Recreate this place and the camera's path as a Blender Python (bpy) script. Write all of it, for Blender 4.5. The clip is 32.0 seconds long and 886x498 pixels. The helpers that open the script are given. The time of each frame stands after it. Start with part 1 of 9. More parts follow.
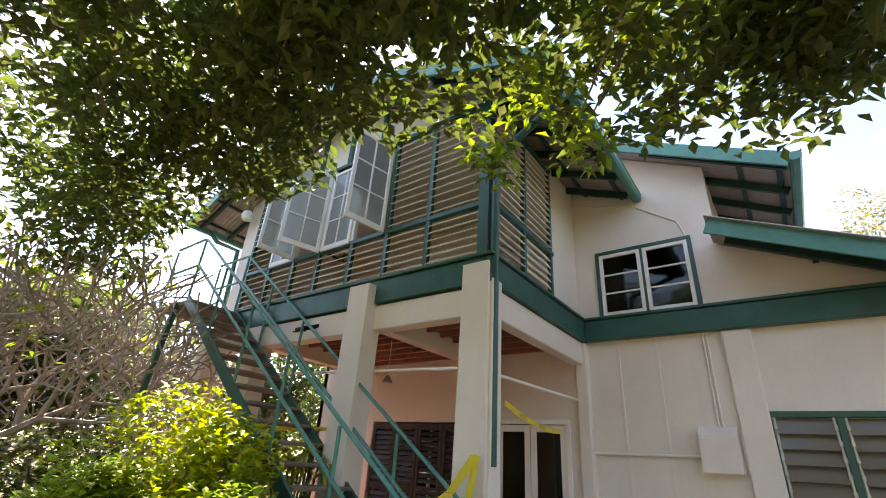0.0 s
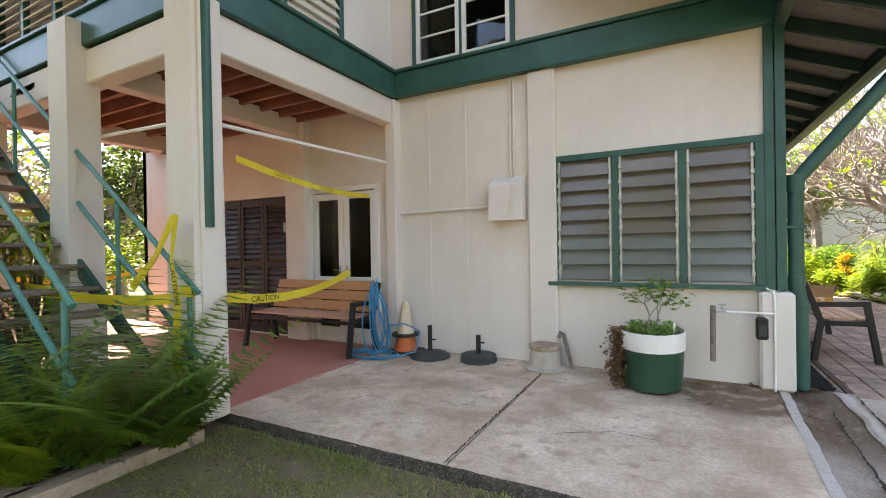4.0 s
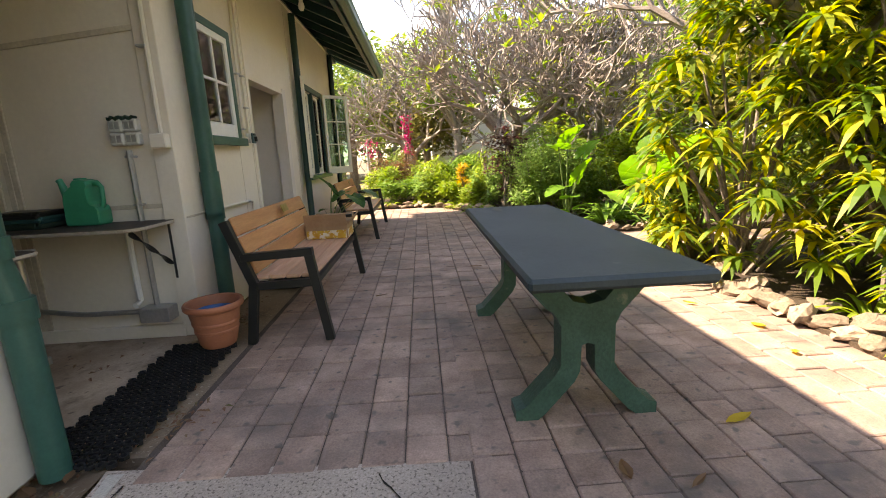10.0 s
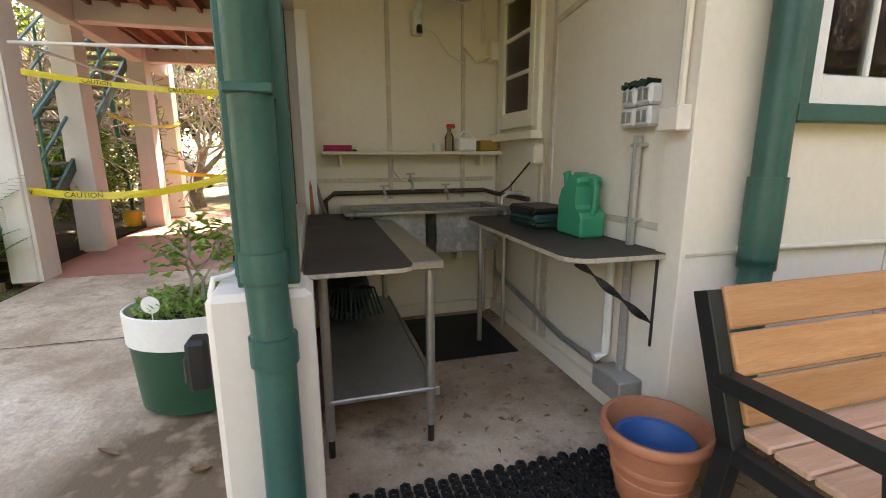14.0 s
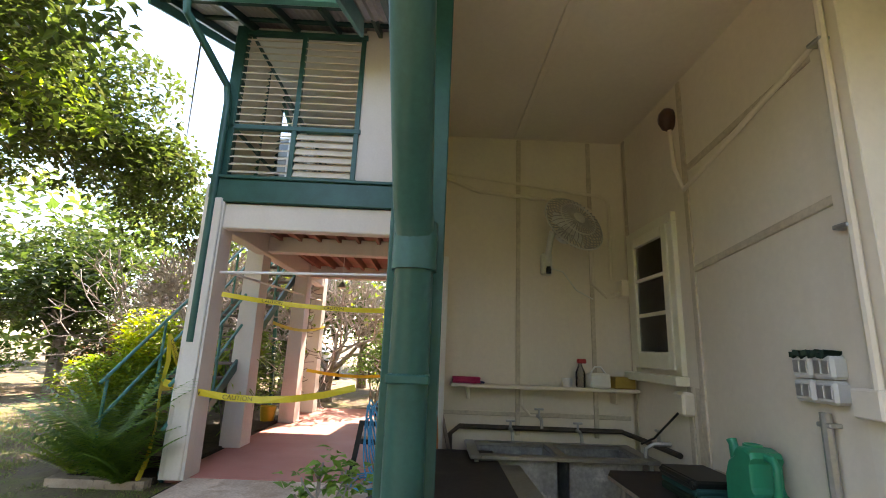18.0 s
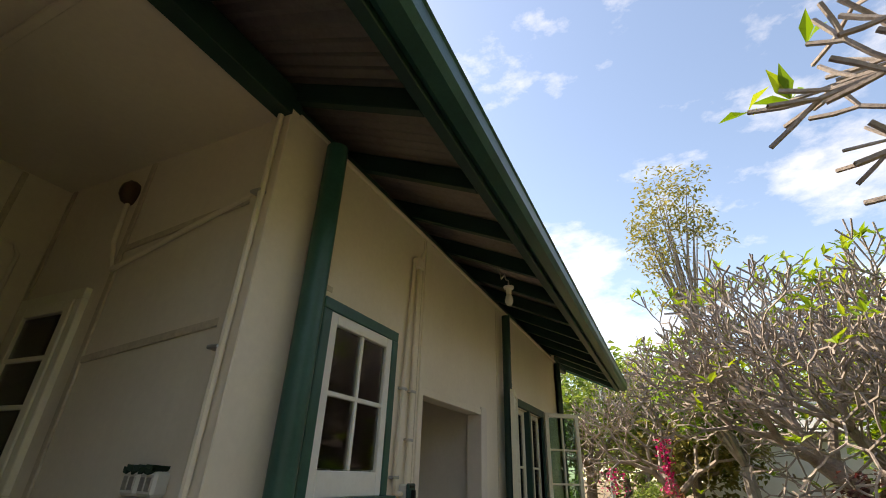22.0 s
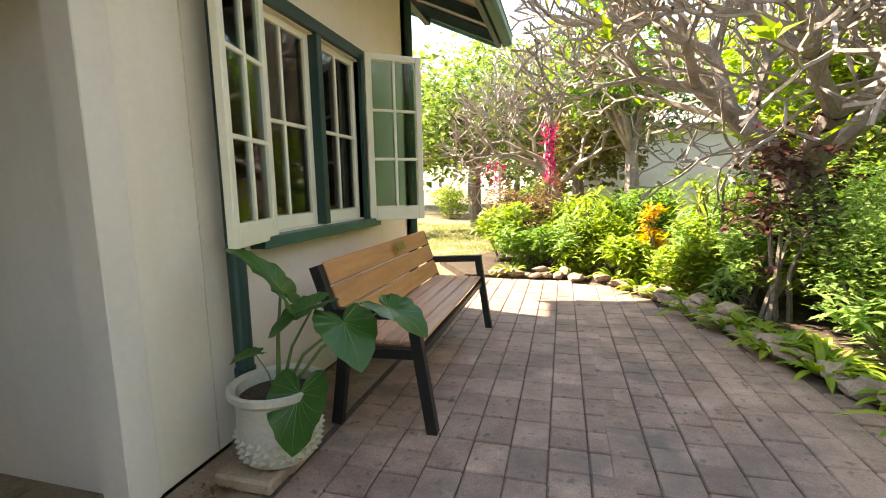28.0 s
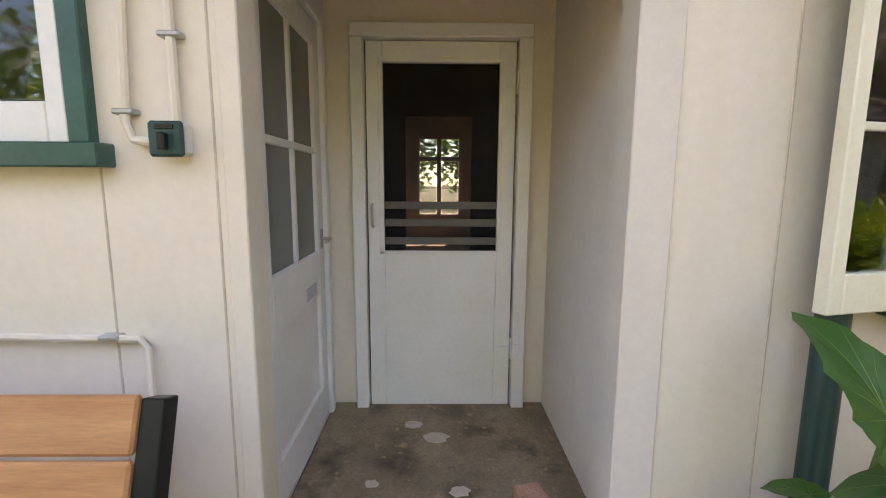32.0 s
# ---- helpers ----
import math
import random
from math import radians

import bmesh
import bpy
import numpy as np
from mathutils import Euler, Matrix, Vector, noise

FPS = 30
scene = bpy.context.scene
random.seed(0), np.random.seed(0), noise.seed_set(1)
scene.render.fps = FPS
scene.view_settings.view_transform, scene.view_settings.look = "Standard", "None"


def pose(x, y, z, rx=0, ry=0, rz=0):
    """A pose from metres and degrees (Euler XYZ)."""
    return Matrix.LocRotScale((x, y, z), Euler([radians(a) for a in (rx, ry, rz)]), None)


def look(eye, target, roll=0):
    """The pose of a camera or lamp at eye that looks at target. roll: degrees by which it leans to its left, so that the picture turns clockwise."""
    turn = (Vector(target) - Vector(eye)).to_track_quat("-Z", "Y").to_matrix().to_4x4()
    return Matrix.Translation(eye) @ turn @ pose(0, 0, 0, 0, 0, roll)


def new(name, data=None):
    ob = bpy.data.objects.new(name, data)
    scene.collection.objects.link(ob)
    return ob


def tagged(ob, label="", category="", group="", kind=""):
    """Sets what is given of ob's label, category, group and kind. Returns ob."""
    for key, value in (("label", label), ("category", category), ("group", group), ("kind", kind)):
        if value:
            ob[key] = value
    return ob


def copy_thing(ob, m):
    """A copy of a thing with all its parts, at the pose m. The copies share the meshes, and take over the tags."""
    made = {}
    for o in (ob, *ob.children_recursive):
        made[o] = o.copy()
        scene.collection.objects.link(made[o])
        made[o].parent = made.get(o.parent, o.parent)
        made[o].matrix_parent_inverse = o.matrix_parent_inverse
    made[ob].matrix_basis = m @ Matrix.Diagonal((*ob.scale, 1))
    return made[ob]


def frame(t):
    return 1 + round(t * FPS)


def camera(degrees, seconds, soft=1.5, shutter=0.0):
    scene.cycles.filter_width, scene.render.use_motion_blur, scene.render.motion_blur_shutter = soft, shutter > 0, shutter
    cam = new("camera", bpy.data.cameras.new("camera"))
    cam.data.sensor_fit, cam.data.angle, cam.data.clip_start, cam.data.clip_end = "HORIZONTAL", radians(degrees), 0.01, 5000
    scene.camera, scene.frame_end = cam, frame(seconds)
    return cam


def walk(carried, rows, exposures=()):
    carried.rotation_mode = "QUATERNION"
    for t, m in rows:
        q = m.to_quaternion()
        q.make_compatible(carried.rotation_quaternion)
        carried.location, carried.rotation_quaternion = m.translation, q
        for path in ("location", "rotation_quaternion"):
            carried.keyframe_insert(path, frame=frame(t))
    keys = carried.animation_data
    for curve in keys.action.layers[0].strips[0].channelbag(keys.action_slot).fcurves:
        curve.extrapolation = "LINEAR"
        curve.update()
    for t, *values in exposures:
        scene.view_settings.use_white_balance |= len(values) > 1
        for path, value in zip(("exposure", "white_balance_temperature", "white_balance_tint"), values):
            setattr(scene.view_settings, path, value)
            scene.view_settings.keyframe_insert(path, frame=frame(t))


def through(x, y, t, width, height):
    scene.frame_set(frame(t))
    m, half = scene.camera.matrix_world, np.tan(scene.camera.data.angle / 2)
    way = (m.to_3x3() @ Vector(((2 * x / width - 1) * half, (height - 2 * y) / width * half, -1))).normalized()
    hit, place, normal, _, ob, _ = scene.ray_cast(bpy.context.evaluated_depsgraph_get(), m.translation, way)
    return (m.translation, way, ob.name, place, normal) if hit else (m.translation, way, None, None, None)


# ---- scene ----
cam = camera(89.2, 32.0, 1.0)
PATH = [
    (0, (-0.349, -0.271, 1.414), (-1.46, 1.151, 2.276), 4.2),
    (0.5, (-0.312, -0.185, 1.404), (-1.427, 1.249, 2.24), 4.2),
    (1, (-0.253, -0.05, 1.395), (-1.325, 1.437, 2.196), 4.1),
    (1.5, (-0.169, 0.153, 1.396), (-1.155, 1.727, 2.137), 3.5),
    (2, (-0.064, 0.346, 1.389), (-1.048, 1.968, 2.021), 3.0),
    (2.5, (0.071, 0.541, 1.372), (-0.927, 2.204, 1.863), 2.3),
    (4.5, (0.765, 1.503, 1.214), (-0.06, 3.318, 1.05), -1.0),
    (5, (0.999, 1.755, 1.198), (0.483, 3.668, 0.926), -1.6),
    (5.5, (1.285, 2.01, 1.188), (1.064, 3.971, 0.861), -1.7),
    (6, (1.574, 2.194, 1.184), (1.561, 4.16, 0.817), -0.9),
    (6.5, (1.838, 2.36, 1.182), (2.011, 4.313, 0.791), -0.2),
    (7, (2.086, 2.585, 1.181), (2.404, 4.518, 0.78), -0.1),
    (7.5, (2.328, 2.803, 1.171), (2.631, 4.741, 0.78), -0.1),
    (8, (2.542, 3.054, 1.168), (2.781, 5.005, 0.797), 0.0),
    (8.5, (2.697, 3.358, 1.157), (2.888, 5.314, 0.786), -0.7),
    (9, (2.823, 3.682, 1.17), (2.984, 5.642, 0.804), -2.0),
    (9.5, (2.898, 4.046, 1.151), (3.012, 6.005, 0.763), -2.4),
    (10, (2.941, 4.376, 1.157), (3.022, 6.332, 0.749), -2.7),
    (10.5, (2.944, 4.718, 1.15), (3.013, 6.673, 0.736), -2.9),
    (11, (2.948, 5.038, 1.148), (2.935, 6.996, 0.742), -3.3),
    (11.5, (2.928, 5.384, 1.151), (2.722, 7.332, 0.752), -3.1),
    (12, (2.845, 5.666, 1.145), (2.311, 7.557, 0.771), -3.2),
    (12.5, (2.759, 5.922, 1.172), (1.686, 7.574, 0.83), -3.0),
    (13, (2.716, 6.099, 1.198), (1.168, 7.312, 0.838), -2.0),
    (13.5, (2.704, 6.152, 1.197), (0.895, 6.908, 0.802), -0.8),
    (14, (2.695, 6.133, 1.197), (0.81, 6.667, 0.794), -0.2),
    (14.5, (2.698, 6.105, 1.195), (0.766, 6.424, 0.786), -0.1),
    (16.5, (2.675, 6.051, 1.285), (0.679, 6.029, 1.158), 0.4),
    (17, (2.666, 6.049, 1.33), (0.666, 6.034, 1.371), 0.7),
    (17.5, (2.675, 6.052, 1.386), (0.69, 6.055, 1.633), 1.5),
    (18, (2.696, 6.049, 1.441), (0.745, 6.083, 1.88), 2.3),
    (18.5, (2.7, 6.056, 1.47), (0.797, 6.115, 2.082), 3.2),
    (19, (2.722, 6.052, 1.492), (0.88, 6.131, 2.265), 4.1),
    (19.5, (2.735, 6.041, 1.511), (0.958, 6.148, 2.423), 5.2),
    (20, (2.737, 6.033, 1.528), (1.024, 6.178, 2.549), 6.2),
    (20.5, (2.74, 6.028, 1.539), (1.088, 6.363, 2.616), 6.5),
    (21, (2.728, 6.078, 1.54), (1.212, 6.837, 2.601), 5.6),
    (21.5, (2.733, 6.167, 1.523), (1.522, 7.41, 2.517), 3.7),
    (22, (2.78, 6.257, 1.504), (1.998, 7.868, 2.394), 2.1),
    (22.5, (2.805, 6.331, 1.482), (2.484, 8.155, 2.235), 1.0),
    (23, (2.81, 6.43, 1.448), (2.723, 8.33, 2.065), 1.0),
    (23.5, (2.829, 6.625, 1.404), (2.781, 8.572, 1.86), 0.4),
    (24, (2.826, 6.842, 1.352), (2.829, 8.822, 1.637), 0.1),
    (24.5, (2.793, 7.093, 1.319), (2.83, 9.088, 1.455), -0.4),
    (25, (2.774, 7.333, 1.296), (2.807, 9.332, 1.324), -0.7),
    (25.5, (2.797, 7.601, 1.28), (2.857, 9.599, 1.209), -0.7),
    (27.5, (2.927, 8.7, 1.184), (2.846, 10.679, 0.91), -1.7),
    (28, (2.867, 8.915, 1.187), (2.352, 10.829, 0.918), -1.2),
    (28.5, (2.798, 9.071, 1.21), (1.703, 10.726, 0.959), -1.0),
    (29, (2.8, 9.121, 1.224), (1.209, 10.308, 0.985), -0.2),
    (29.5, (2.833, 9.147, 1.252), (0.958, 9.8, 1.007), -0.3),
    (30, (2.834, 9.17, 1.257), (0.912, 9.657, 0.998), 0.1),
    (30.5, (2.81, 9.208, 1.262), (0.861, 9.561, 0.99), 0.5),
    (31, (2.712, 9.313, 1.259), (0.746, 9.553, 0.986), 0.7),
    (31.5, (2.662, 9.441, 1.275), (0.684, 9.558, 1.003), 0.5),
    (32, (2.635, 9.526, 1.279), (0.656, 9.549, 0.993), 0.3),
]
EXPOSURES = [(0, 3.1, 8000, 20), (2.5, 3.3, 7300, 18), (4.5, 3.72, 8300, 18), (6, 2.99, 8500, 20), (7, 2.73, 8700, 20), (9, 2.87, 8800, 20), (11, 3.29, 8700, 18), (12, 3.74, 8600, 18), (13, 4.0, 8800, 20), (15, 4.02, 8600, 20), (17, 3.61, 7800, 18), (19, 3.51, 7300, 17), (20, 3.51, 7000, 15), (21, 3.05, 7500, 14), (22, 2.12, 8400, 14), (23, 2.17, 8600, 16), (24, 2.82, 9000, 17), (25, 3.02, 9000, 16), (28, 3.49, 8500, 12), (30, 4.19, 8200, 22), (32, 4.09, 8000, 23)]
walk(cam, [(t, look(eye, target, roll)) for t, eye, target, roll in PATH],
     exposures=EXPOSURES)


# ---- world, sun and exposure ----
SUN = Vector((-0.82, 0.2, 1.0)).normalized()
world = bpy.data.worlds.new("sky")
scene.world = world
world.use_nodes = True
wn, wl = world.node_tree.nodes, world.node_tree.links
sky = wn.new("ShaderNodeTexSky")
sky.sky_type, sky.sun_disc = "NISHITA", False
sky.sun_elevation, sky.sun_rotation = math.asin(SUN.z), math.atan2(SUN.x, SUN.y)
sky.air_density, sky.dust_density, sky.ozone_density = 1.0, 0.35, 2.2
wco, wmap = wn.new("ShaderNodeTexCoord"), wn.new("ShaderNodeMapping")
wmap.inputs["Scale"].default_value = (1.6, 1.6, 3.4)
wcl, wramp, wmix = wn.new("ShaderNodeTexNoise"), wn.new("ShaderNodeValToRGB"), wn.new("ShaderNodeMix")
wcl.inputs["Scale"].default_value, wcl.inputs["Detail"].default_value, wcl.inputs["Roughness"].default_value = 2.1, 8, 0.62
wramp.color_ramp.elements[0].position, wramp.color_ramp.elements[1].position = 0.5, 0.8
wmix.data_type = "RGBA"
wl.new(wco.outputs["Generated"], wmap.inputs["Vector"])
wl.new(wmap.outputs["Vector"], wcl.inputs["Vector"])
wl.new(wcl.outputs["Fac"], wramp.inputs["Fac"])
wl.new(wramp.outputs["Color"], wmix.inputs["Factor"])
wl.new(sky.outputs["Color"], wmix.inputs["A"])
wmix.inputs["B"].default_value = (5.2, 5.35, 5.6, 1)
wl.new(wmix.outputs["Result"], wn["Background"].inputs["Color"])
wn["Background"].inputs["Strength"].default_value = 0.077
sun = new("sun", bpy.data.lights.new("sun", "SUN"))
sun.data.energy, sun.data.angle, sun.data.color = 2.35, radians(0.6), (1.0, 0.95, 0.86)
sun.matrix_world = look((0, 0, 0), -SUN)

# ---- geometry helpers ----
LOOSE = {}


class G:
    """Collects vertices and faces of one mesh, in world coordinates."""

    def __init__(self):
        self.v, self.f, self.smooth = [], [], False

    def add(self, verts, faces):
        n = len(self.v)
        self.v.extend(tuple(p) for p in verts)
        self.f.extend(tuple(n + i for i in face) for face in faces)
        return self

    def quad(self, a, b, c, d):
        return self.add((a, b, c, d), ((0, 1, 2, 3),))

    def box(self, x0, y0, z0, x1, y1, z1, b=0.004, m=None):
        x0, x1, y0, y1, z0, z1 = min(x0, x1), max(x0, x1), min(y0, y1), max(y0, y1), min(z0, z1), max(z0, z1)
        b = min(b, 0.45 * min(x1 - x0, y1 - y0, z1 - z0))
        vs, idx = [], {}
        for sx in (0, 1):
            for sy in (0, 1):
                for sz in (0, 1):
                    for axis in range(3):
                        p = [(x0, x1)[sx], (y0, y1)[sy], (z0, z1)[sz]]
                        for k, (s, q) in enumerate(((sx, b), (sy, b), (sz, b))):
                            if k != axis:
                                p[k] += q if not s else -q
                        idx[sx, sy, sz, axis] = len(vs)
                        vs.append(p)
        fs = []
        for a in range(3):
            u, w = [k for k in range(3) if k != a]
            for s in (0, 1):
                ring = []
                for p, q in ((0, 0), (1, 0), (1, 1), (0, 1)):
                    key = [0, 0, 0]
                    key[a], key[u], key[w] = s, p, q
                    ring.append(idx[(*key, a)])
                if (s == 1) == (a == 1):
                    ring.reverse()
                fs.append(ring)
            for p in (0, 1):
                for q in (0, 1):
                    k0, k1 = [0, 0, 0], [0, 0, 0]
                    k0[a], k1[a], k0[u], k1[u], k0[w], k1[w] = 0, 1, p, p, q, q
                    fs.append((idx[(*k0, u)], idx[(*k1, u)], idx[(*k1, w)], idx[(*k0, w)]))
        for sx in (0, 1):
            for sy in (0, 1):
                for sz in (0, 1):
                    fs.append([idx[sx, sy, sz, k] for k in range(3)])
        if m is not None:
            vs = [m @ Vector(p) for p in vs]
        return self.add(vs, fs)

    def tube(self, pts, r, seg=10, cap=True):
        """A round bar along pts; r: a radius or one for each point."""
        pts = [Vector(p) for p in pts]
        rs = r if isinstance(r, (list, tuple)) else [r] * len(pts)
        vs, fs, side = [], [], None
        for i, p in enumerate(pts):
            d = (pts[min(i + 1, len(pts) - 1)] - pts[max(i - 1, 0)]).normalized()
            if side is None:
                side = d.orthogonal().normalized()
            side = (side - d * side.dot(d)).normalized() if (side - d * side.dot(d)).length > 1e-4 else d.orthogonal().normalized()
            other = d.cross(side)
            for k in range(seg):
                a = 2 * math.pi * k / seg
                vs.append(p + rs[i] * (math.cos(a) * side + math.sin(a) * other))
        for i in range(len(pts) - 1):
            for k in range(seg):
                a, b = i * seg + k, i * seg + (k + 1) % seg
                fs.append((a, b, b + seg, a + seg))
        if cap:
            fs.append(list(range(seg))[::-1])
            fs.append([(len(pts) - 1) * seg + k for k in range(seg)])
        self.smooth = True
        return self.add(vs, fs)

    def lathe(self, x, y, profile, seg=28, sx=1.0, sy=1.0):
        """Turns (radius, height) pairs about the upright through x, y."""
        vs, fs = [], []
        for r, z in profile:
            for k in range(seg):
                a = 2 * math.pi * k / seg
                vs.append((x + sx * r * math.cos(a), y + sy * r * math.sin(a), z))
        for i in range(len(profile) - 1):
            for k in range(seg):
                a, b = i * seg + k, i * seg + (k + 1) % seg
                fs.append((a, b, b + seg, a + seg))
        self.smooth = True
        return self.add(vs, fs)

    def bar(self, a, b, w, h, up=(0, 0, 1), bev=0.003):
        """A square bar from a to b, w wide and h high."""
        a, b = Vector(a), Vector(b)
        d = b - a
        x = d.normalized()
        y = Vector(up).cross(x)
        y = y.normalized() if y.length > 1e-4 else x.orthogonal().normalized()
        z = x.cross(y)
        m = Matrix((x, y, z)).transposed().to_4x4()
        m.translation = a
        return self.box(0, -w / 2, -h / 2, d.length, w / 2, h / 2, bev, m)

    def sheet(self, outline, z0, z1):
        """A flat slab with the given outline."""
        n = len(outline)
        vs = [(x, y, z1) for x, y in outline] + [(x, y, z0) for x, y in outline]
        return self.add(vs, [list(range(n))] + [(i, i + n, (i + 1) % n + n, (i + 1) % n) for i in range(n)])

    def mesh(self, name):
        me = bpy.data.meshes.new(name)
        me.from_pydata(self.v, [], self.f)
        if self.smooth:
            me.polygons.foreach_set("use_smooth", [True] * len(me.polygons))
            me.set_sharp_from_angle(angle=radians(38))
        me.update()
        return me


def thing(name, loc, label, category, group="", kind=""):
    ob = new(name)
    ob.location = loc
    ob.empty_display_size = 0.1
    LOOSE[ob] = Vector(loc)
    return tagged(ob, label, category, group, kind)


def part(name, g, material, parent=None, label=""):
    """Links g as one mesh object under parent; g is in world coordinates."""
    off = LOOSE.get(parent, Vector((0, 0, 0))) if parent else Vector((0, 0, 0))
    if off.length:
        g.v = [(p[0] - off[0], p[1] - off[1], p[2] - off[2]) for p in g.v]
    me = g.mesh(name)
    if material:
        me.materials.append(material)
    ob = new(name, me)
    if parent:
        ob.parent = parent
        LOOSE[ob] = off
    if label:
        ob["label"] = label
    return ob


def solid(name, g, material, label, category, kind="structure", group=""):
    """A piece that is one mesh of its own."""
    return tagged(part(name, g, material), label, category, group, kind)


# ---- materials ----
def mat(name, c1, c2, scale=2.5, rough=0.6, metal=0.0, fine=60.0, grain=0.12, bump=0.08, spec=0.4, spots=None, spot=(0.6, 0.7), spot_scale=6.0, rand=0.0, stretch=(1, 1, 1), island=0.0, streak=None, speck=None, patch=None):
    m = bpy.data.materials.new(name)
    m.use_nodes = True
    n, l = m.node_tree.nodes, m.node_tree.links
    b = n["Principled BSDF"]
    b.inputs["Roughness"].default_value, b.inputs["Metallic"].default_value = rough, metal
    b.inputs["Specular IOR Level"].default_value = spec
    geo, mp = n.new("ShaderNodeNewGeometry"), n.new("ShaderNodeMapping")
    mp.inputs["Scale"].default_value = stretch
    l.new(geo.outputs["Position"], mp.inputs["Vector"])
    vec = mp.outputs["Vector"]

    def noise(s, detail=5, r=0.6):
        t = n.new("ShaderNodeTexNoise")
        t.inputs["Scale"].default_value, t.inputs["Detail"].default_value, t.inputs["Roughness"].default_value = s, detail, r
        l.new(vec, t.inputs["Vector"])
        return t.outputs["Fac"]

    def ramp(fac, a, z, ca=(0, 0, 0), cz=(1, 1, 1)):
        t = n.new("ShaderNodeValToRGB")
        t.color_ramp.elements[0].position, t.color_ramp.elements[1].position = a, z
        t.color_ramp.elements[0].color, t.color_ramp.elements[1].color = (*ca, 1), (*cz, 1)
        l.new(fac, t.inputs["Fac"])
        return t.outputs["Color"]

    def mix(kind, fac, a, c):
        t = n.new("ShaderNodeMix")
        t.data_type, t.blend_type = "RGBA", kind
        for socket, value in ((t.inputs["Factor"], fac), (t.inputs["A"], a), (t.inputs["B"], c)):
            if isinstance(value, (int, float)):
                socket.default_value = value
            elif isinstance(value, tuple):
                socket.default_value = (*value, 1)
            else:
                l.new(value, socket)
        return t.outputs["Result"]

    col = ramp(noise(scale), 0.35, 0.68, c1, c2)
    f = noise(fine, 4, 0.65)
    col = mix("MULTIPLY", 1.0, col, ramp(f, 0.25, 0.75, (1 - grain,) * 3, (1 + grain * 0.6,) * 3))
    if spots:
        fac = ramp(noise(spot_scale, 6, 0.65), *spot)
        if patch:
            at = n.new("ShaderNodeVectorMath")
            at.operation = "DISTANCE"
            at.inputs[1].default_value = patch[:3]
            l.new(geo.outputs["Position"], at.inputs[0])
            fac = mix("MULTIPLY", 1.0, fac, ramp(at.outputs["Value"], patch[3], patch[4], (1, 1, 1), (0.12, 0.12, 0.12)))
        col = mix("MIX", fac, col, spots)
    if speck:
        col = mix("MIX", ramp(noise(speck[3], 2, 0.5), speck[1], speck[2]), col, speck[0])
    if streak:
        t = n.new("ShaderNodeMapping")
        t.inputs["Scale"].default_value = (9, 9, 0.5)
        l.new(geo.outputs["Position"], t.inputs["Vector"])
        w = n.new("ShaderNodeTexNoise")
        w.inputs["Scale"].default_value, w.inputs["Detail"].default_value = 1.0, 5
        l.new(t.outputs["Vector"], w.inputs["Vector"])
        col = mix("MIX", ramp(w.outputs["Fac"], 0.55, 0.85), col, streak)
    if rand or island:
        src = n.new("ShaderNodeObjectInfo").outputs["Random"] if rand else geo.outputs["Random Per Island"]
        a = rand or island
        col = mix("MULTIPLY", 1.0, col, ramp(src, 0.0, 1.0, (1 - a,) * 3, (1 + a * 0.7, 1 + a * 0.65, 1 + a * 0.6)))
    l.new(col, b.inputs["Base Color"])
    if bump:
        bp = n.new("ShaderNodeBump")
        bp.inputs["Strength"].default_value, bp.inputs["Distance"].default_value = bump, 0.02
        l.new(f, bp.inputs["Height"])
        l.new(bp.outputs["Normal"], b.inputs["Normal"])
    return m


def leaf_mat(name, colours, through=0.35, rough=0.42):
    """Leaves: a colour for each leaf out of a few, some light passing through."""
    m = bpy.data.materials.new(name)
    m.use_nodes = True
    n, l = m.node_tree.nodes, m.node_tree.links
    b = n["Principled BSDF"]
    b.inputs["Roughness"].default_value, b.inputs["Specular IOR Level"].default_value = rough, 0.35
    geo, r = n.new("ShaderNodeNewGeometry"), n.new("ShaderNodeValToRGB")
    e = r.color_ramp.elements
    while len(e) < len(colours):
        e.new(0.5)
    for i, c in enumerate(colours):
        e[i].position, e[i].color = i / (len(colours) - 1), (*c, 1)
    l.new(geo.outputs["Random Per Island"], r.inputs["Fac"])
    t, mx = n.new("ShaderNodeBsdfTranslucent"), n.new("ShaderNodeMixShader")
    mx.inputs["Fac"].default_value = through
    hs = n.new("ShaderNodeHueSaturation")
    hs.inputs["Value"].default_value, hs.inputs["Saturation"].default_value = 1.7, 1.1
    l.new(r.outputs["Color"], b.inputs["Base Color"])
    l.new(r.outputs["Color"], hs.inputs["Color"])
    l.new(hs.outputs["Color"], t.inputs["Color"])
    l.new(b.outputs["BSDF"], mx.inputs[1])
    l.new(t.outputs["BSDF"], mx.inputs[2])
    l.new(mx.outputs["Shader"], n["Material Output"].inputs["Surface"])
    return m


